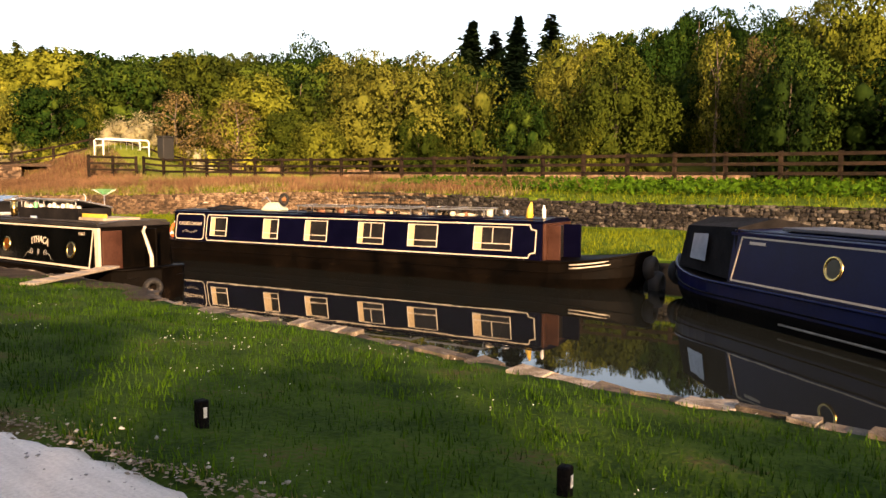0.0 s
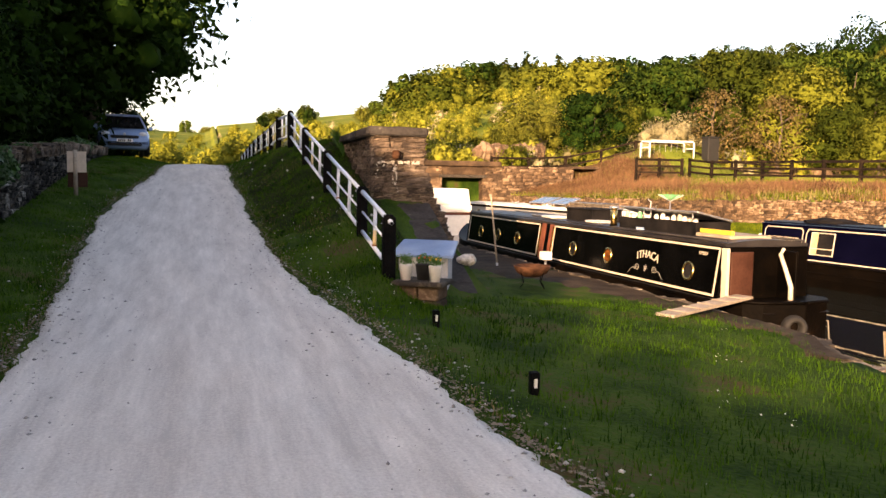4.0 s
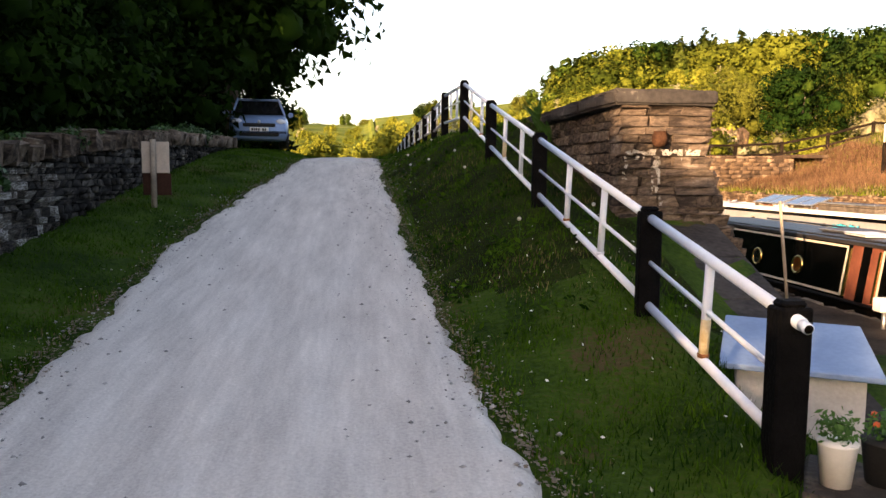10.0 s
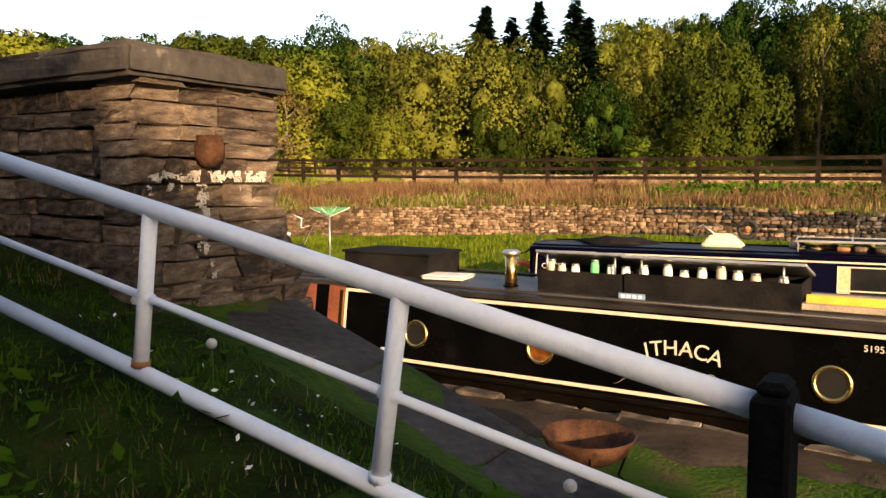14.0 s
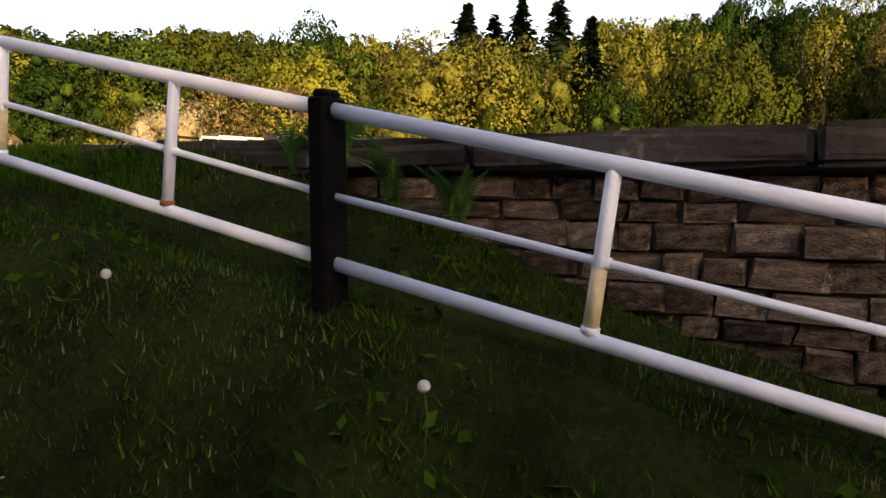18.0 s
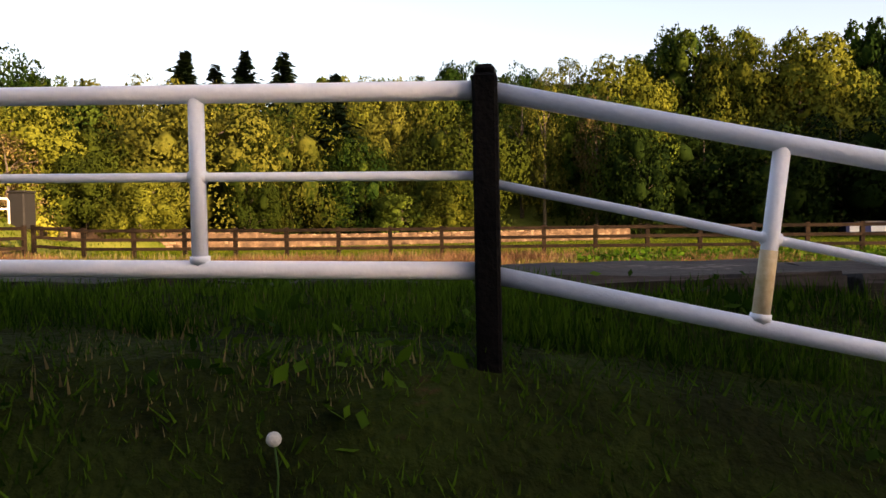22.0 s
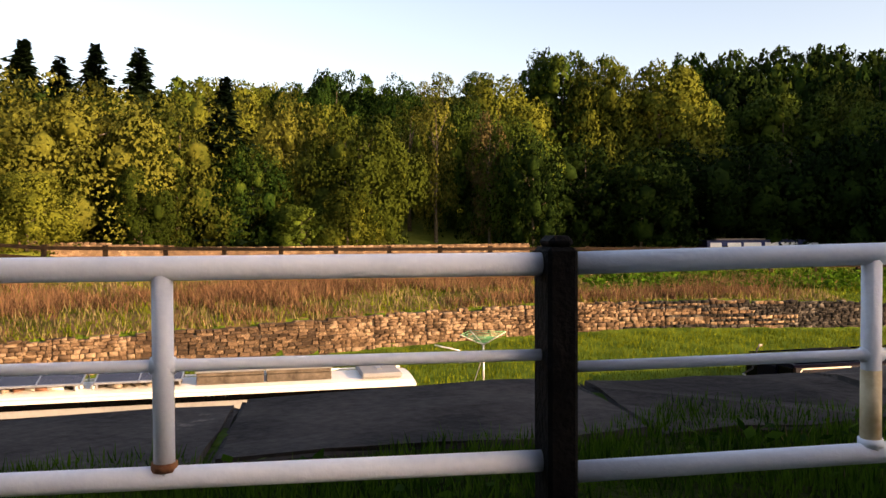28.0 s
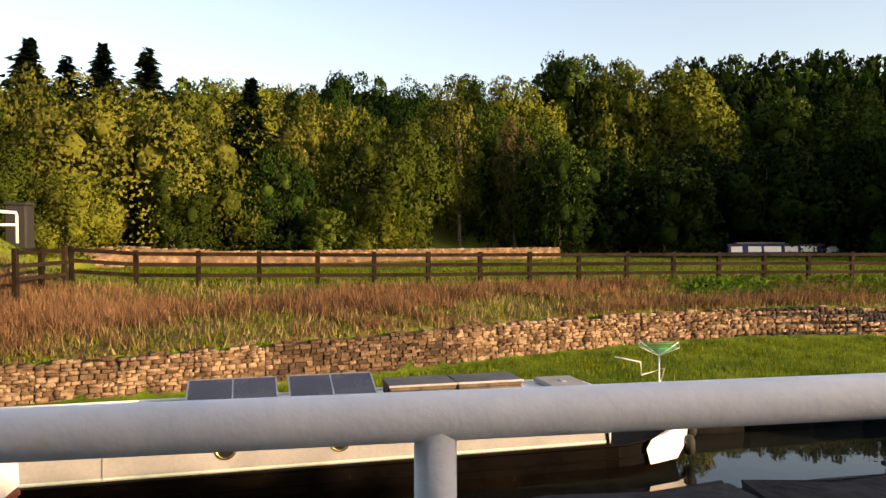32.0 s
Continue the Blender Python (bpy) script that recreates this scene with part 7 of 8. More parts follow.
for f in ((3, 2, 1, 0), (4, 5, 6, 7), (0, 1, 5, 4), (1, 2, 6, 5), (2, 3, 7, 6), (3, 0, 4, 7)):
    bm.faces.new([bv[k] for k in f])
bmesh.ops.bevel(bm, geom=bm.edges[:], offset=0.006, segments=1, affect="EDGES")
part("lid", bm, M_BLUETOP, tb, "faded blue painted board")
vs = [(-0.3, 0.4, zA - 0.05), (0.32, 0.0, zA - 0.05), (0.06, -0.6, zC - 0.05), (-0.58, -0.22, zC - 0.05)]
vs += [(x, y, -0.15) for x, y, z in vs]
link("body", vs, [(0, 1, 5, 4), (1, 2, 6, 5), (2, 3, 7, 6), (3, 0, 4, 7), (0, 3, 2, 1), (4, 5, 6, 7)], mat("pale_grey_boards", (0.36, 0.36, 0.36), (0.5, 0.5, 0.5), 3.0, 0.8, 0.2), tb, "pale grey board sides")

pz = gz(0.51, -11.06)
PL = pose(0.51, -11.06, pz, 0, 0, -34)
plinth = thing("stone_plinth", PL, "low stone plinth with a projecting flagstone top", "plinth")
ph_ = -2.96 - pz
for c in range(2):
    for sx, x0, x1 in ((0, -0.27, -0.02), (1, 0.0, 0.27)):
        box("block", (x0, x1, -0.22, 0.22, -0.1 + c * (ph_ + 0.04) / 2, -0.1 + (c + 1) * (ph_ + 0.04) / 2 - 0.008), M_GOLDSTONE, plinth, 0.02)
box("flagstone", (-0.34, 0.34, -0.28, 0.28, ph_ - 0.06, ph_), M_STONE, plinth, 0.015)
for x, y, mm, lb, fl in ((-0.2, -0.1, M_WHITE, "white tapered plant pot with leafy herbs", M_LIMEGREEN), (0.2, -0.12, M_WHITE, "white tapered plant pot with leafy flowers", M_YELLOW), (0.0, 0.03, M_RUBBER, "black plastic plant pot with orange flowers", M_ORANGE)):
    p = thing("plant_pot", PL @ pose(x, y, ph_), lb, "plant pot", "pots on the plinth")
    rr = 0.085 if mm is M_WHITE else 0.11
    tube("pot", [(0, 0, 0), (0, 0, 0.19), (0, 0, 0.2), (0, 0, 0.205), (0, 0, 0.17)], [rr * 0.76, rr, rr * 1.05, rr * 0.98, rr * 0.9], mm, p, 18)
    tube("soil", [(0, 0, 0.15), (0, 0, 0.18)], rr * 0.9, M_MUD, p, 14)
    r_ = np.random.default_rng(int(abs(x) * 100) + 3)
    co = leaf_cloud(r_, 260, 0.018, [(0.03 * math.cos(k), 0.03 * math.sin(k), 0.25 + 0.03 * (k % 2), 0.075) for k in range(6)], 0.45)
    arrays("foliage", co, np.arange(len(co)).reshape(-1, 4), M_FERN, p)
    if fl is not M_LIMEGREEN:
        for k in range(5):
            a = k * 1.3
            bm = bmesh.new()
            bmesh.ops.create_icosphere(bm, subdivisions=1, radius=0.017, matrix=pose(0.07 * math.cos(a), 0.07 * math.sin(a), 0.28 + 0.012 * (k % 3)))
            part("flower", bm, fl, p)
rk = thing("boulder", pose(1.9, -8.75, gz(1.9, -8.75)), "pale rounded boulder lying in the grass", "stone")
bm = bmesh.new()
bmesh.ops.create_icosphere(bm, subdivisions=3, radius=1)
for v in bm.verts:
    f = 1 + 0.18 * noise.noise(v.co * 1.7)
    v.co = Vector((v.co.x * 0.17 * f, v.co.y * 0.13 * f, 0.06 + v.co.z * 0.1 * f))
part("rock", bm, M_LIME, rk, smooth=True)

# fire pit
fpz = gz(3.65, -7.4)
pit = thing("fire_pit", pose(3.65, -7.4, fpz), "rusty iron fire bowl on thin legs", "fire pit")
bm = bmesh.new()
rings = []
for r, z in ((0.02, 0.18), (0.17, 0.2), (0.29, 0.28), (0.35, 0.4), (0.34, 0.405), (0.28, 0.295), (0.16, 0.22), (0.02, 0.2)):
    rings.append([bm.verts.new((r * math.cos(k * math.pi / 10), r * math.sin(k * math.pi / 10), z)) for k in range(20)])
for a, b in zip(rings, rings[1:]):
    for k in range(20):
        bm.faces.new((a[k], a[(k + 1) % 20], b[(k + 1) % 20], b[k]))
part("bowl", bm, M_DARKRUST, pit, smooth=True)
for k in range(4):
    a = k * math.pi / 2 + 0.4
    tube("leg", [(0.3 * math.cos(a), 0.3 * math.sin(a), 0.32), (0.22 * math.cos(a), 0.22 * math.sin(a), 0.1), (0.34 * math.cos(a), 0.34 * math.sin(a), -0.02)], 0.01, M_BITUMEN, pit, 6)
bh = thing("boat_pole", pose(4.6, -3.2, gz(4.6, -3.2)), "thin wooden boat pole stuck upright by the boat", "pole")
tube("shaft", [(0, 0, -0.1), (-0.18, 0.1, 1.75)], 0.024, M_TIMBER, bh, 8)
tube("ferrule", [(0, 0, -0.1), (-0.02, 0.011, 0.1)], 0.028, M_STEEL, bh, 8)
wb = thing("power_box", pose(5.35, -4.3, gz(5.35, -4.3)), "small white service box on a post at the quay edge", "service box")
tube("post", [(0, 0, -0.1), (0, 0, 0.28)], 0.03, M_STEEL, wb, 8)
box("box", (-0.12, 0.12, -0.1, 0.1, 0.27, 0.46), M_WHITE, wb, 0.015)

# ---- low bollards ----
bol = None
for x, y, zt in ((0.74, -20.6, 0), (0.2, -18.4, 0), (0.07, -15.6, 0), (0.05, -13.2, 0), (1.35, -22.8, 0)):
    g = gz(x, y)
    h = 0.17
    if bol is None:
        bol = thing("bollard", pose(x, y, g), "short black timber bollard with a white reflector", "bollard", "verge bollards")
        bm = bmesh.new()
        bm_box(bm, -0.035, 0.035, -0.035, 0.035, -0.15, h, 0.008)
        part("post", bm, M_POSTBLACK, bol)
        box("reflector", (-0.012, 0.012, -0.041, -0.034, 0.06, 0.125), M_WHITE, bol, 0.002)
    else:
        copy_thing(bol, pose(x, y, g, 0, 0, 8 if y < -17 else -6))

# ---- notice board on a pole ----
sg = thing("sign", pose(-4.65, -3.35, gz(-4.65, -3.35)), "white and maroon notice panel on a wooden stake, seen from behind", "sign")
g = sg.matrix_world.translation.z
tube("stake", [(0, -0.03, -0.15), (0.0, -0.03, -1.17 - g)], 0.04, M_TIMBER, sg, 8)
box("panel", (-0.16, 0.2, 0.005, 0.02, -1.62 - g, -1.2 - g), plain("bare_board", (0.62, 0.52, 0.42), 0.7), sg, 0.003)
box("panel_foot", (-0.15, 0.22, 0.005, 0.02, -1.92 - g, -1.625 - g), M_BROWN, sg, 0.003, "maroon lower panel")

# ---- parked car ----
def car(m):
    c = thing("parked_car", m, "silver-blue small hatchback parked on the verge", "car")
    # stations along the length: (y, half width at sill, half width at waist, waist z)
    L, W = 3.75, 0.83
    prof = [(0.0, 0.30, 0.55), (0.06, 0.24, 0.72), (0.35, 0.22, 0.86), (0.95, 0.22, 0.98), (1.6, 0.22, 1.0), (2.9, 0.22, 1.0), (3.55, 0.24, 0.98), (3.75, 0.32, 0.8)]
    vs, fs = [], []
    n = 8
    for y, z0, z1 in prof:
        t = min(1, (y + 0.1) / 0.5)
        e = min(1, (3.85 - y) / 0.4)
        w = W * (0.8 + 0.2 * math.sqrt(max(0, min(t, e))))
        vs += [(-w * 0.9, y, z0), (-w, y, z0 + 0.18), (-w, y, z1 - 0.14), (-w * 0.9, y, z1), (w * 0.9, y, z1), (w, y, z1 - 0.14), (w, y, z0 + 0.18), (w * 0.9, y, z0)]
    for i in range(len(prof) - 1):
        for k in range(n):
            fs.append((i * n + k, i * n + (k + 1) % n, (i + 1) * n + (k + 1) % n, (i + 1) * n + k))
    fs += [tuple(range(n - 1, -1, -1)), tuple((len(prof) - 1) * n + k for k in range(n))]
    link("body", vs, fs, M_CARBLUE, c, smooth=True)
    gh = [(0.85, 0.97, 0.74), (1.5, 1.4, 0.60), (2.1, 1.5, 0.60), (3.0, 1.46, 0.58), (3.6, 1.0, 0.70)]
    vs, fs = [], []
    for y, z, w in gh:
        vs += [(-w, y, z), (w, y, z)]
    for y, z, w in gh:
        vs += [(-0.78, y, 0.95), (0.78, y, 0.95)]
    for i in range(4):
        a = 2 * i
        fs += [(a, a + 1, a + 3, a + 2), (a, a + 2, a + 12, a + 10), (a + 1, a + 11, a + 13, a + 3)]
    link("glasshouse", vs, fs, M_GLASS, c, "dark tinted glass")
    link("roof", [(-0.61, 1.52, 1.415), (0.61, 1.52, 1.415), (0.61, 2.1, 1.515), (-0.61, 2.1, 1.515), (-0.59, 2.98, 1.475), (0.59, 2.98, 1.475)], [(0, 1, 2, 3), (3, 2, 5, 4)], M_CARBLUE, c)
    for s in (-1, 1):
        tube("pillar", [(s * 0.75, 0.87, 0.97), (s * 0.61, 1.5, 1.41), (s * 0.61, 2.1, 1.51), (s * 0.59, 3.0, 1.47), (s * 0.70, 3.6, 1.0)], 0.035, M_CARBLUE, c, 6)
        tube("pillar", [(s * 0.78, 2.1, 0.97), (s * 0.61, 2.1, 1.5)], 0.035, M_CARBLUE, c, 6)
        for y in (0.68, 3.05):
            w = tube("wheel", [(s * 0.66, y, 0.29), (s * 0.84, y, 0.29)], 0.29, M_RUBBER, c, 20)
            tube("hub", [(s * 0.83, y, 0.29), (s * 0.85, y, 0.29)], 0.18, M_STEEL, w, 14)
        bm = bmesh.new()
        bmesh.ops.create_icosphere(bm, subdivisions=2, radius=1, matrix=Matrix.Translation((s * 0.6, 0.16, 0.74)) @ Matrix.Diagonal((0.15, 0.14, 0.1, 1)))
        part("headlight", bm, plain("headlamp_glass", (0.75, 0.78, 0.8), 0.1), c, "clear headlamp", True)
        bm = bmesh.new()
        bm_box(bm, s * 0.86, s * 1.0, 1.02, 1.14, 0.92, 1.06, 0.03)
        part("mirror", bm, M_CARBLUE, c)
    box("grille", (-0.45, 0.45, -0.035, 0.02, 0.60, 0.70), M_RUBBER, c, 0.02)
    box("lower_grille", (-0.55, 0.55, -0.035, 0.02, 0.34, 0.43), M_RUBBER, c, 0.02)
    box("number_plate", (-0.26, 0.26, -0.05, -0.03, 0.47, 0.58), M_WHITE, c, 0.004, "white number plate")
    for k in range(7):
        if k != 4:
            box("plate_mark", (-0.21 + k * 0.06, -0.17 + k * 0.06, -0.053, -0.05, 0.49, 0.56), M_BLACK, c, 0)
    tube("badge", [(0, -0.045, 0.74), (0, -0.02, 0.74)], 0.05, M_STEEL, c, 12)
    return c


car(pose(-4.75, 8.3, gz(-4.75, 9.8) + 0.02, 1, 0, 8))

# ---- grasses and small plants ----
def tufts(name, n, sample, hmin, hmax, width, material, label, lean=0.5, seed=1, clump=0.0):
    """Grass blades, each a slim triangle."""
    r = np.random.default_rng(seed)
    x, y = sample(r, n)
    n = len(x)
    z = ground_z(x, y)
    h = hmin + (hmax - hmin) * r.random(n) ** 1.6
    a = r.uniform(0, 6.283, n)
    w = width * (0.6 + 0.8 * r.random(n))
    la = r.uniform(0, 6.283, n)
    ll = lean * h * r.random(n)
    u = np.stack([np.cos(a), np.sin(a), np.zeros(n)], -1) * w[:, None]
    p = np.stack([x, y, z - 0.02], -1)
    tip = p + np.stack([np.cos(la) * ll, np.sin(la) * ll, h], -1)
    co = np.stack([p - u, p + u, tip], 1).reshape(-1, 3)
    return tagged(arrays(name, co, np.arange(3 * n).reshape(-1, 3), material), label, "grass", kind="stuff")


def area(x0, x1, y0, y1, keep=None):
    def f(r, n):
        x, y = r.uniform(x0, x1, n), r.uniform(y0, y1, n)
        if keep is not None:
            k = keep(x, y, r)
            x, y = x[k], y[k]
        return x, y
    return f


def verge(x, y, r):
    off = (x < path_l(y) - 0.0) & (x > -5.2) | (x > path_r(y) + 0.0) & (x < near_bank(y) - 0.25)
    masonry = (x > 0.88) & (y > -6.0) | (x > 1.2) & (x < 2.05) & (y > -10.3) & (y < -5.9)
    return off & ~masonry


tufts("grass", 230000, area(-5.2, 1.0, -13, 14, verge), 0.02, 0.085, 0.006, M_BLADE, "long green grass on the ramp banks", 1.1, seed=3)
tufts("grass", 110000, area(-5.2, 6, -26, -9, verge), 0.03, 0.11, 0.006, M_BLADE, "green mown grass verge", seed=4)
tufts("grass", 60000, area(0.3, 1.4, -1.6, 13, lambda x, y, r: x < 1.06 + 0.22 * np.sin(y * 1.7) + 0.12 * np.sin(y * 5.3 + 1)), 0.04, 0.12, 0.006, M_BLADE, "long grass lapping over the coping edge", seed=33)
tufts("dry_grass", 20000, area(-1.2, 1.0, -9, 12, lambda x, y, r: verge(x, y, r) & (np.sin(x * 3.1 + y * 1.3) + np.sin(y * 2.2 - x) > 0.6)), 0.02, 0.08, 0.005, M_DRYBLADE, "straw-coloured dead grass in patches", seed=5)
tufts("grass", 120000, area(25, 56, -48, 24, lambda x, y, r: (x > fence_x(y) + 0.3) & (r.random(len(x)) < 1.25 - (x - 25) / 42)), 0.05, 0.16, 0.03, M_SUNBLADE, "sunlit yellow-green pasture grass", seed=36)
tufts("grass", 100000, area(13.6, 21.8, -30, 20, lambda x, y, r: (x > far_bank(y) + 0.2) & (x < wall_x(y) - 0.5)), 0.05, 0.22, 0.012, M_SUNBLADE, "lush green grass on the far canal bank", seed=6)


def fringe(r, n):
    y = r.uniform(-26, 12, n)
    x = np.where(r.random(n) < 0.5, path_l(y) - r.normal(0.0, 0.14, n), path_r(y) + r.normal(0.0, 0.14, n))
    return x, y


tufts("dry_grass", 16000, fringe, 0.015, 0.06, 0.008, M_DRYBLADE, "worn brown grass fringing the track", seed=41)
tufts("grass", 16000, fringe, 0.02, 0.09, 0.007, M_BLADE, "short grass creeping over the track edge", seed=42)


def reeds(x, y, r):
    d = (x - wall_x(y)) / (fence_x(y) - wall_x(y))
    dens = np.clip(0.3 + 0.5 * np.sin(x * 1.3 + y * 0.45) + 0.3 * np.sin(y * 0.8 + 1) + 0.25 * np.sin(x * 3.1 - y * 2.3), 0, 1) * ss(-14, 2, y) + 0.9 * np.exp(-(((x - 20) / 4.5) ** 2 + ((y - 20.5) / 3.0) ** 2))
    return (d > 0.1) & (d < 0.85) & (r.random(len(x)) < dens)


tufts("dead_stalks", 330000, area(14.8, 27, -16, 23, reeds), 0.16, 0.5, 0.014, M_REED, "russet dead willowherb stalks on the bank", 1.0, seed=7)
tufts("grass", 60000, area(14.8, 27, -34, 23, lambda x, y, r: (x > wall_x(y) + 0.2) & (x < fence_x(y) + 0.4)), 0.08, 0.28, 0.016, M_SUNBLADE, "tall green grass and weeds on the bank", 0.9, seed=8)
tufts("dry_grass", 14000, area(14.8, 27, -10, 23, lambda x, y, r: (x > wall_x(y) + 0.2) & (x < fence_x(y) + 0.2)), 0.12, 0.36, 0.018, M_DRYBLADE, "pale straw grass on the bank", 0.5, seed=9)


def leaf_scatter(name, n, sample, size, lift, material, label, seed):
    r = np.random.default_rng(seed)
    x, y = sample(r, n)
    n = len(x)
    c = np.stack([x, y, ground_z(x, y) + lift * r.random(n)], -1)
    nrm = r.normal(0, 0.7, (n, 3)) + np.array([0, 0, 1.0])
    nrm /= np.linalg.norm(nrm, axis=1)[:, None]
    u = np.cross(nrm, r.normal(0, 1, (n, 3)))
    u /= np.linalg.norm(u, axis=1)[:, None]
    v = np.cross(nrm, u)
    s = (size * (0.5 + r.random(n)))[:, None]
    co = np.stack([c - u * s, c - v * s * 0.5, c + u * s, c + v * s * 0.5], 1).reshape(-1, 3)
    return tagged(arrays(name, co, np.arange(4 * n).reshape(-1, 4), material), label, "plants", kind="stuff")


leaf_scatter("weeds", 7000, area(-1.6, 0.9, -9, 12, lambda x, y, r: verge(x, y, r) & (np.sin(x * 4.1 + y * 2.3) + np.sin(y * 3.4 - x * 2) > 0.2)), 0.034, 0.09, M_BLADE, "broad-leaved dock and dandelion leaves", 11)
leaf_scatter("weeds", 16000, area(20, 27, -30, -2, lambda x, y, r: (x > fence_x(y) - 3.6) & (x < fence_x(y) - 0.4)), 0.11, 0.25, M_BLADE, "leafy green hogweed along the fence", 12)
leaf_scatter("daisies", 1500, area(1.5, 4.6, -26, -12, lambda x, y, r: np.sin(x * 2.3 + 1) * np.sin(y * 1.7) + 0.4 * np.sin(y * 0.6) > 0.55), 0.009, 0.06, M_DAISY, "white daisies scattered over the grass", 13)
leaf_scatter("daisies", 160, area(-0.8, 1.0, -12, -6, verge), 0.012, 0.06, M_DAISY, "white daisies scattered over the grass", 14)

# loose stones along the edges of the track
r = np.random.default_rng(15)
n = 6500
sidep = r.random(n) < 0.5
y = r.uniform(-24, 8, n)
x = np.where(sidep, path_l(y) + r.normal(0.05, 0.22, n), path_r(y) + r.normal(-0.05, 0.22, n))
x = np.where(r.random(n) < 0.35, path_l(y) + (path_r(y) - path_l(y)) * r.random(n), x)
z = np.maximum(ground_z(x, y), path_z(y)) + 0.012
s = 0.004 + 0.015 * r.random(n) ** 3
base = np.array([(1, 0, 0), (0, 1, 0), (-1, 0, 0), (0, -1, 0), (0, 0, 0.6), (0, 0, -0.6)], float)
tri = np.array([(0, 1, 4), (1, 2, 4), (2, 3, 4), (3, 0, 4), (1, 0, 5), (2, 1, 5), (3, 2, 5), (0, 3, 5)])
co = (base[None] * (1 + 0.4 * r.normal(0, 1, (n, 6, 1)).clip(-1, 1)) * s[:, None, None] + np.stack([x, y, z], -1)[:, None]).reshape(-1, 3)
fi = (tri[None] + np.arange(n)[:, None, None] * 6).reshape(-1, 3)
tagged(arrays("loose_stones", co, fi, M_PEBBLE), "small pale stones loose on the track", "gravel", kind="stuff")

# brown worn soil along the edges of the track
M_SOIL = mat("worn_brown_soil", (0.11, 0.085, 0.06), (0.22, 0.18, 0.13), 6.0, 0.95, 0, 20.0, vary=0.5, spec=0.05)


def soil(r, n):
    y = r.uniform(-26, 12, n)
    w = 0.055 + 0.02 * np.sin(y * 1.9) + 0.015 * np.sin(y * 6.1)
    x = np.where(r.random(n) < 0.5, path_l(y) + r.normal(0.03, 1.0, n) * w, path_r(y) - r.normal(0.03, 1.0, n) * w)
    return x, y


sx_, sy_ = soil(np.random.default_rng(61), 13000)
rs_ = np.random.default_rng(62)
sz_ = np.maximum(ground_z(sx_, sy_), path_z(sy_) - 0.01) + 0.006 + 0.01 * rs_.random(len(sx_))
sa_, sr_ = rs_.uniform(0, 6.28, len(sx_)), 0.005 + 0.011 * rs_.random(len(sx_))
sc_ = np.stack([np.stack([sx_ + sr_ * np.cos(sa_ + q), sy_ + 1.5 * sr_ * np.sin(sa_ + q), sz_ + 0.004 * (q < 2)], -1) for q in (0, 1.4, 3.1, 4.6)], 1).reshape(-1, 3)
tagged(arrays("worn_soil", sc_, np.arange(len(sc_)).reshape(-1, 4), M_SOIL), "crumbs of brown worn soil fringing the track", "soil", kind="stuff")

# ivy and weeds growing over the lane wall
ri_ = np.random.default_rng(63)
ib_ = []
for k in range(46):
    y = -14 + 20 * k / 45 + ri_.uniform(-0.3, 0.3)
    if math.sin(y * 1.1) + 0.5 * math.sin(y * 2.7) > -0.2:
        ib_.append((-5.42 + ri_.uniform(-0.1, 0.12), y, lane_top(y) + ri_.uniform(-0.08, 0.04), ri_.uniform(0.1, 0.22)))
ic_ = leaf_cloud(ri_, 9000, 0.03, ib_, 0.7)
tagged(arrays("ivy", ic_, np.arange(len(ic_)).reshape(-1, 4), M_IVY), "green ivy and weeds sprawling over the wall top", "ivy", kind="stuff")

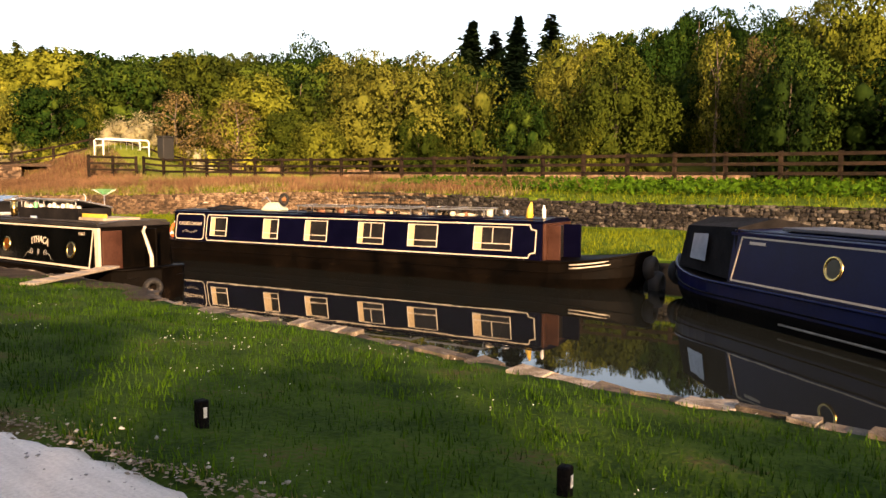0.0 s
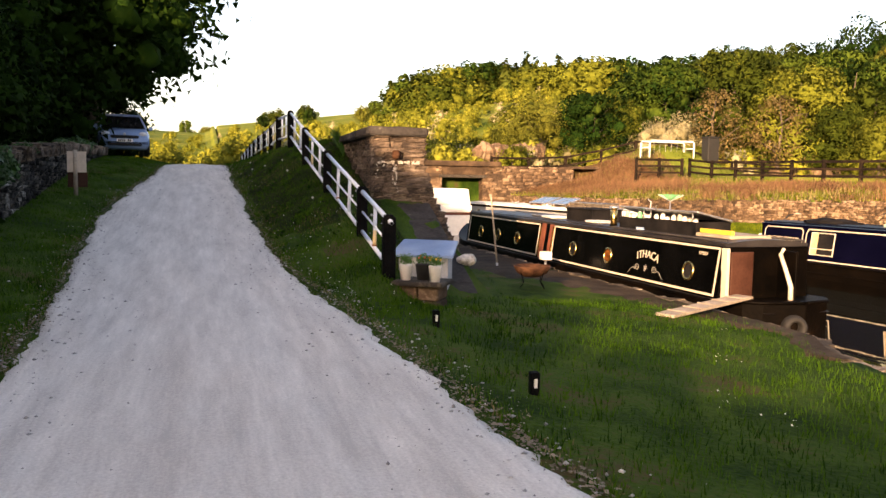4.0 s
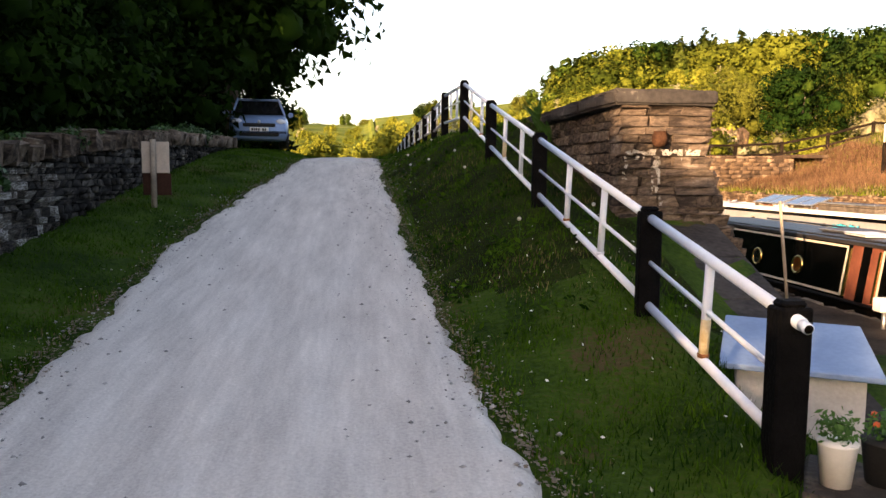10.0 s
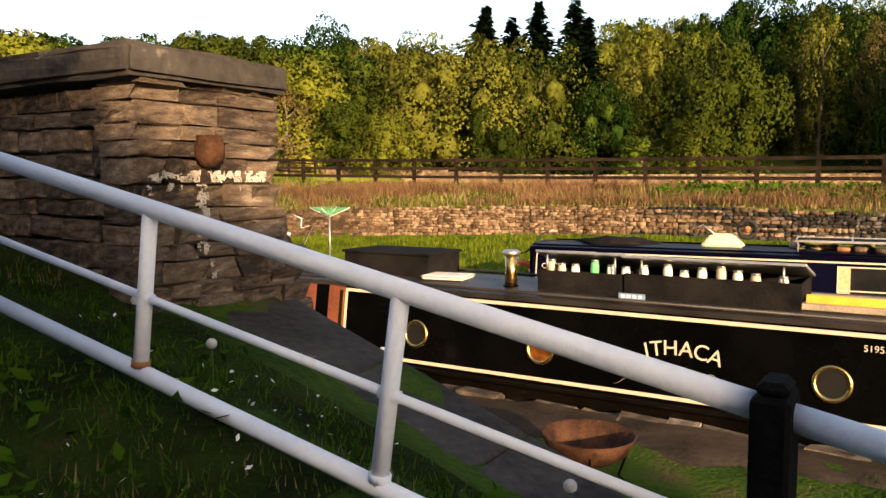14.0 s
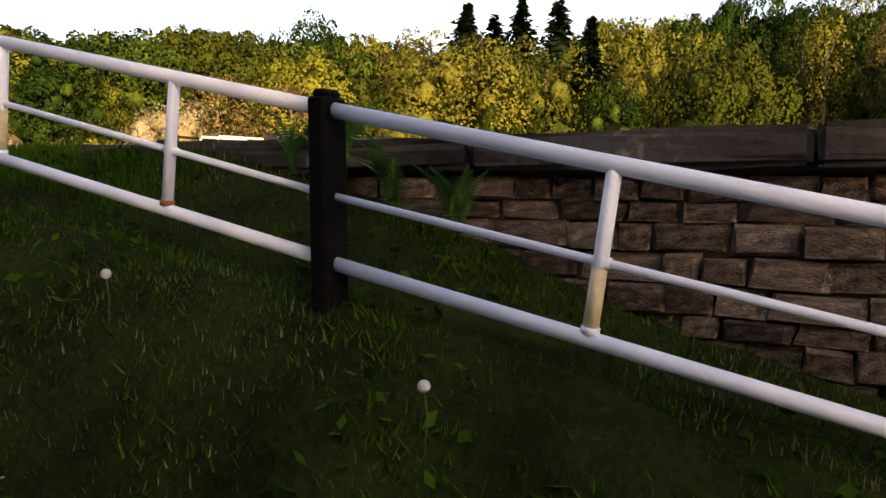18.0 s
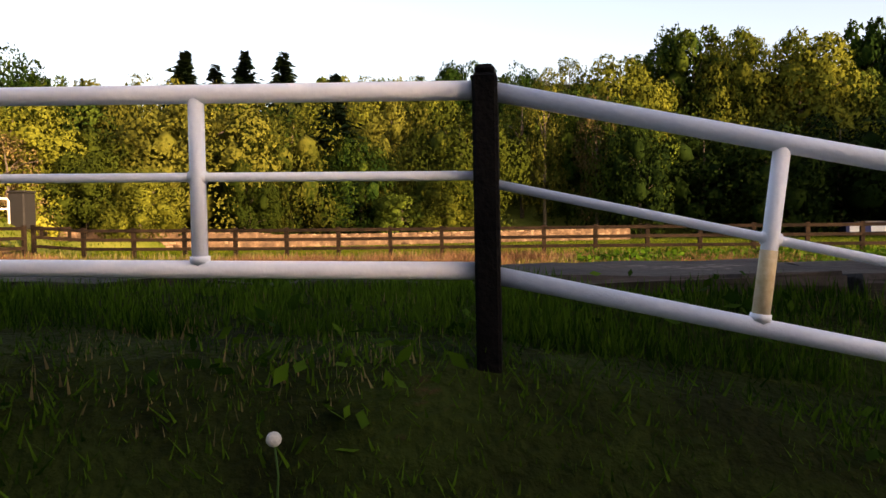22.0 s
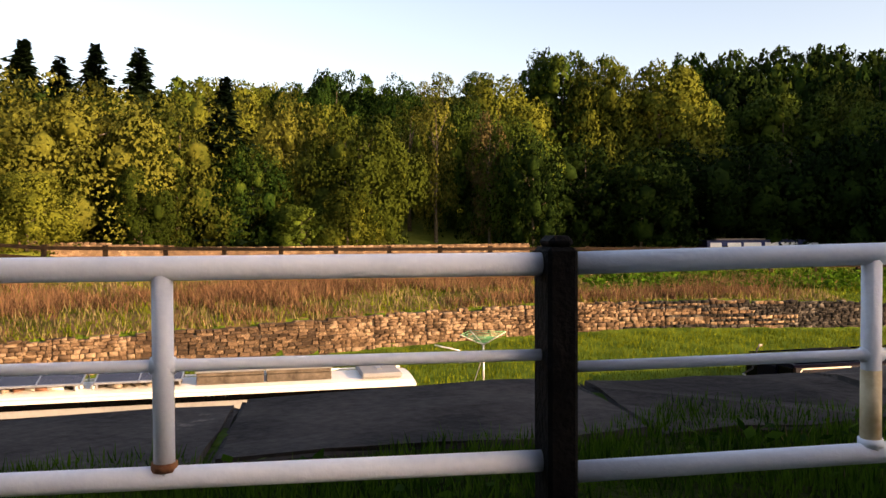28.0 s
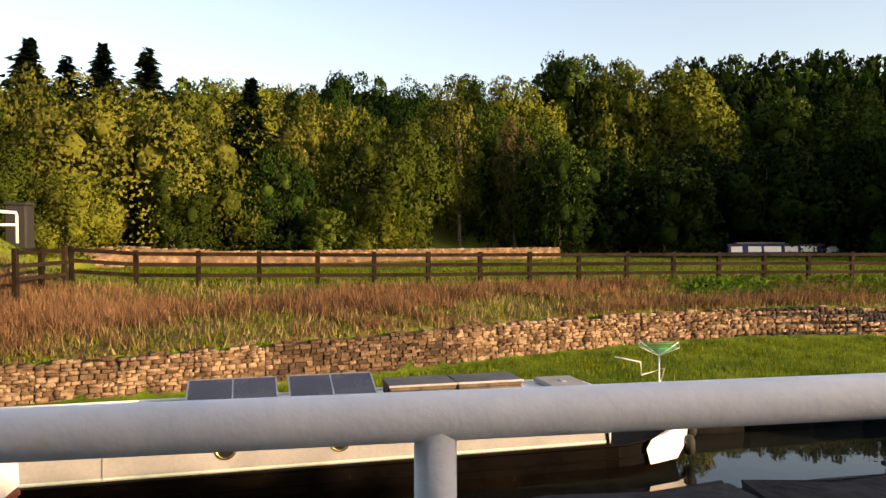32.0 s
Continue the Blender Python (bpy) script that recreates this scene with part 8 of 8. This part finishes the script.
# dandelion clocks
clock = None
for x, y, h in ((-0.42, -2.15, 0.2), (-0.75, -1.3, 0.14), (-0.3, 1.75, 0.1), (-0.95, 1.3, 0.13), (-0.55, 0.55, 0.16), (-0.2, 2.9, 0.1), (-0.6, 3.5, 0.1), (-0.45, -3.6, 0.22), (-0.35, -6.9, 0.12), (0.3, -7.2, 0.14), (0.5, -6.5, 0.12), (0.35, -8.6, 0.16), (-1.0, -0.4, 0.12)):
    g = gz(x, y)
    if clock is None:
        clock = thing("dandelion", pose(x, y, g), "dandelion gone to a round white seed head", "dandelion", "dandelion clocks")
        tube("stem", [(0, 0, -0.02), (0.01, 0, h * 0.5), (0, 0, h)], 0.003, M_FERN, clock, 5)
        bm = bmesh.new()
        bmesh.ops.create_icosphere(bm, subdivisions=2, radius=0.021, matrix=Matrix.Translation((0, 0, h)))
        part("seed_head", bm, M_FLUFF, clock)
    else:
        copy_thing(clock, pose(x, y, g, 0, 0, x * 100))

# ferns on the parapet foot
rf = random.Random(2)
fern = None
for x, y, sc in ((0.86, -2.35, 1.0), (0.86, -2.7, 0.8), (0.85, -3.05, 0.75), (0.88, -2.05, 0.7)):
    fr = thing("fern", pose(x, y, gz(x, y)), "green arching fern at the foot of the wall", "fern", "ferns by the wall")
    for k in range(9):
        a = math.pi / 2 + rf.uniform(-1.5, 1.5) + math.pi / 2
        L = 0.5 * sc * rf.uniform(0.7, 1.1)
        vs, fs = [], []
        d = Vector((math.cos(a), math.sin(a), 0))
        qs = np.linspace(0, 1, 22)
        for q in qs:
            vs.append(d * (L * (0.12 * q + 0.5 * q * q)) + Vector((0, 0, L * (1.25 * q - 0.4 * q * q))))
        for k2 in range(21):
            q = qs[k2]
            sd = Vector((-d.y, d.x, 0)) * (0.075 * sc * math.sin(math.pi * min(1, q * 0.88 + 0.12)))
            for sgn in (1, -1):
                vs.append(vs[k2] + sd * sgn + d * 0.015)
                fs.append((k2, len(vs) - 1, k2 + 1))
        link("frond", vs, fs, M_FERN, fr)

# ivy over the lane wall
r = np.random.default_rng(21)
bl = [(-5.2 + 0.25 * r.random(), -8.6 + 1.5 * r.random(), 0, 0.16) for k in range(20)]
bl = [(x, y, lane_top(y) - 0.02 - 0.28 * r.random(), q) for x, y, _, q in bl]
co = leaf_cloud(r, 2200, 0.034, bl, 0.8)
iv = thing("ivy", pose(0, 0, 0), "green ivy trailing over the wall top", "ivy")
arrays("leaves", co, np.arange(len(co)).reshape(-1, 4), M_IVY, iv)
bl = [(-5.3 - 0.3 * r.random(), y, lane_top(y) - 0.03, 0.10) for y in np.arange(-16, 6, 0.35)]
co = leaf_cloud(r, 3600, 0.03, bl, 0.8)
iv = thing("wall_weeds", pose(0, 0, 0), "low green weeds growing along the wall top", "weeds")
arrays("leaves", co, np.arange(len(co)).reshape(-1, 4), M_IVY, iv)
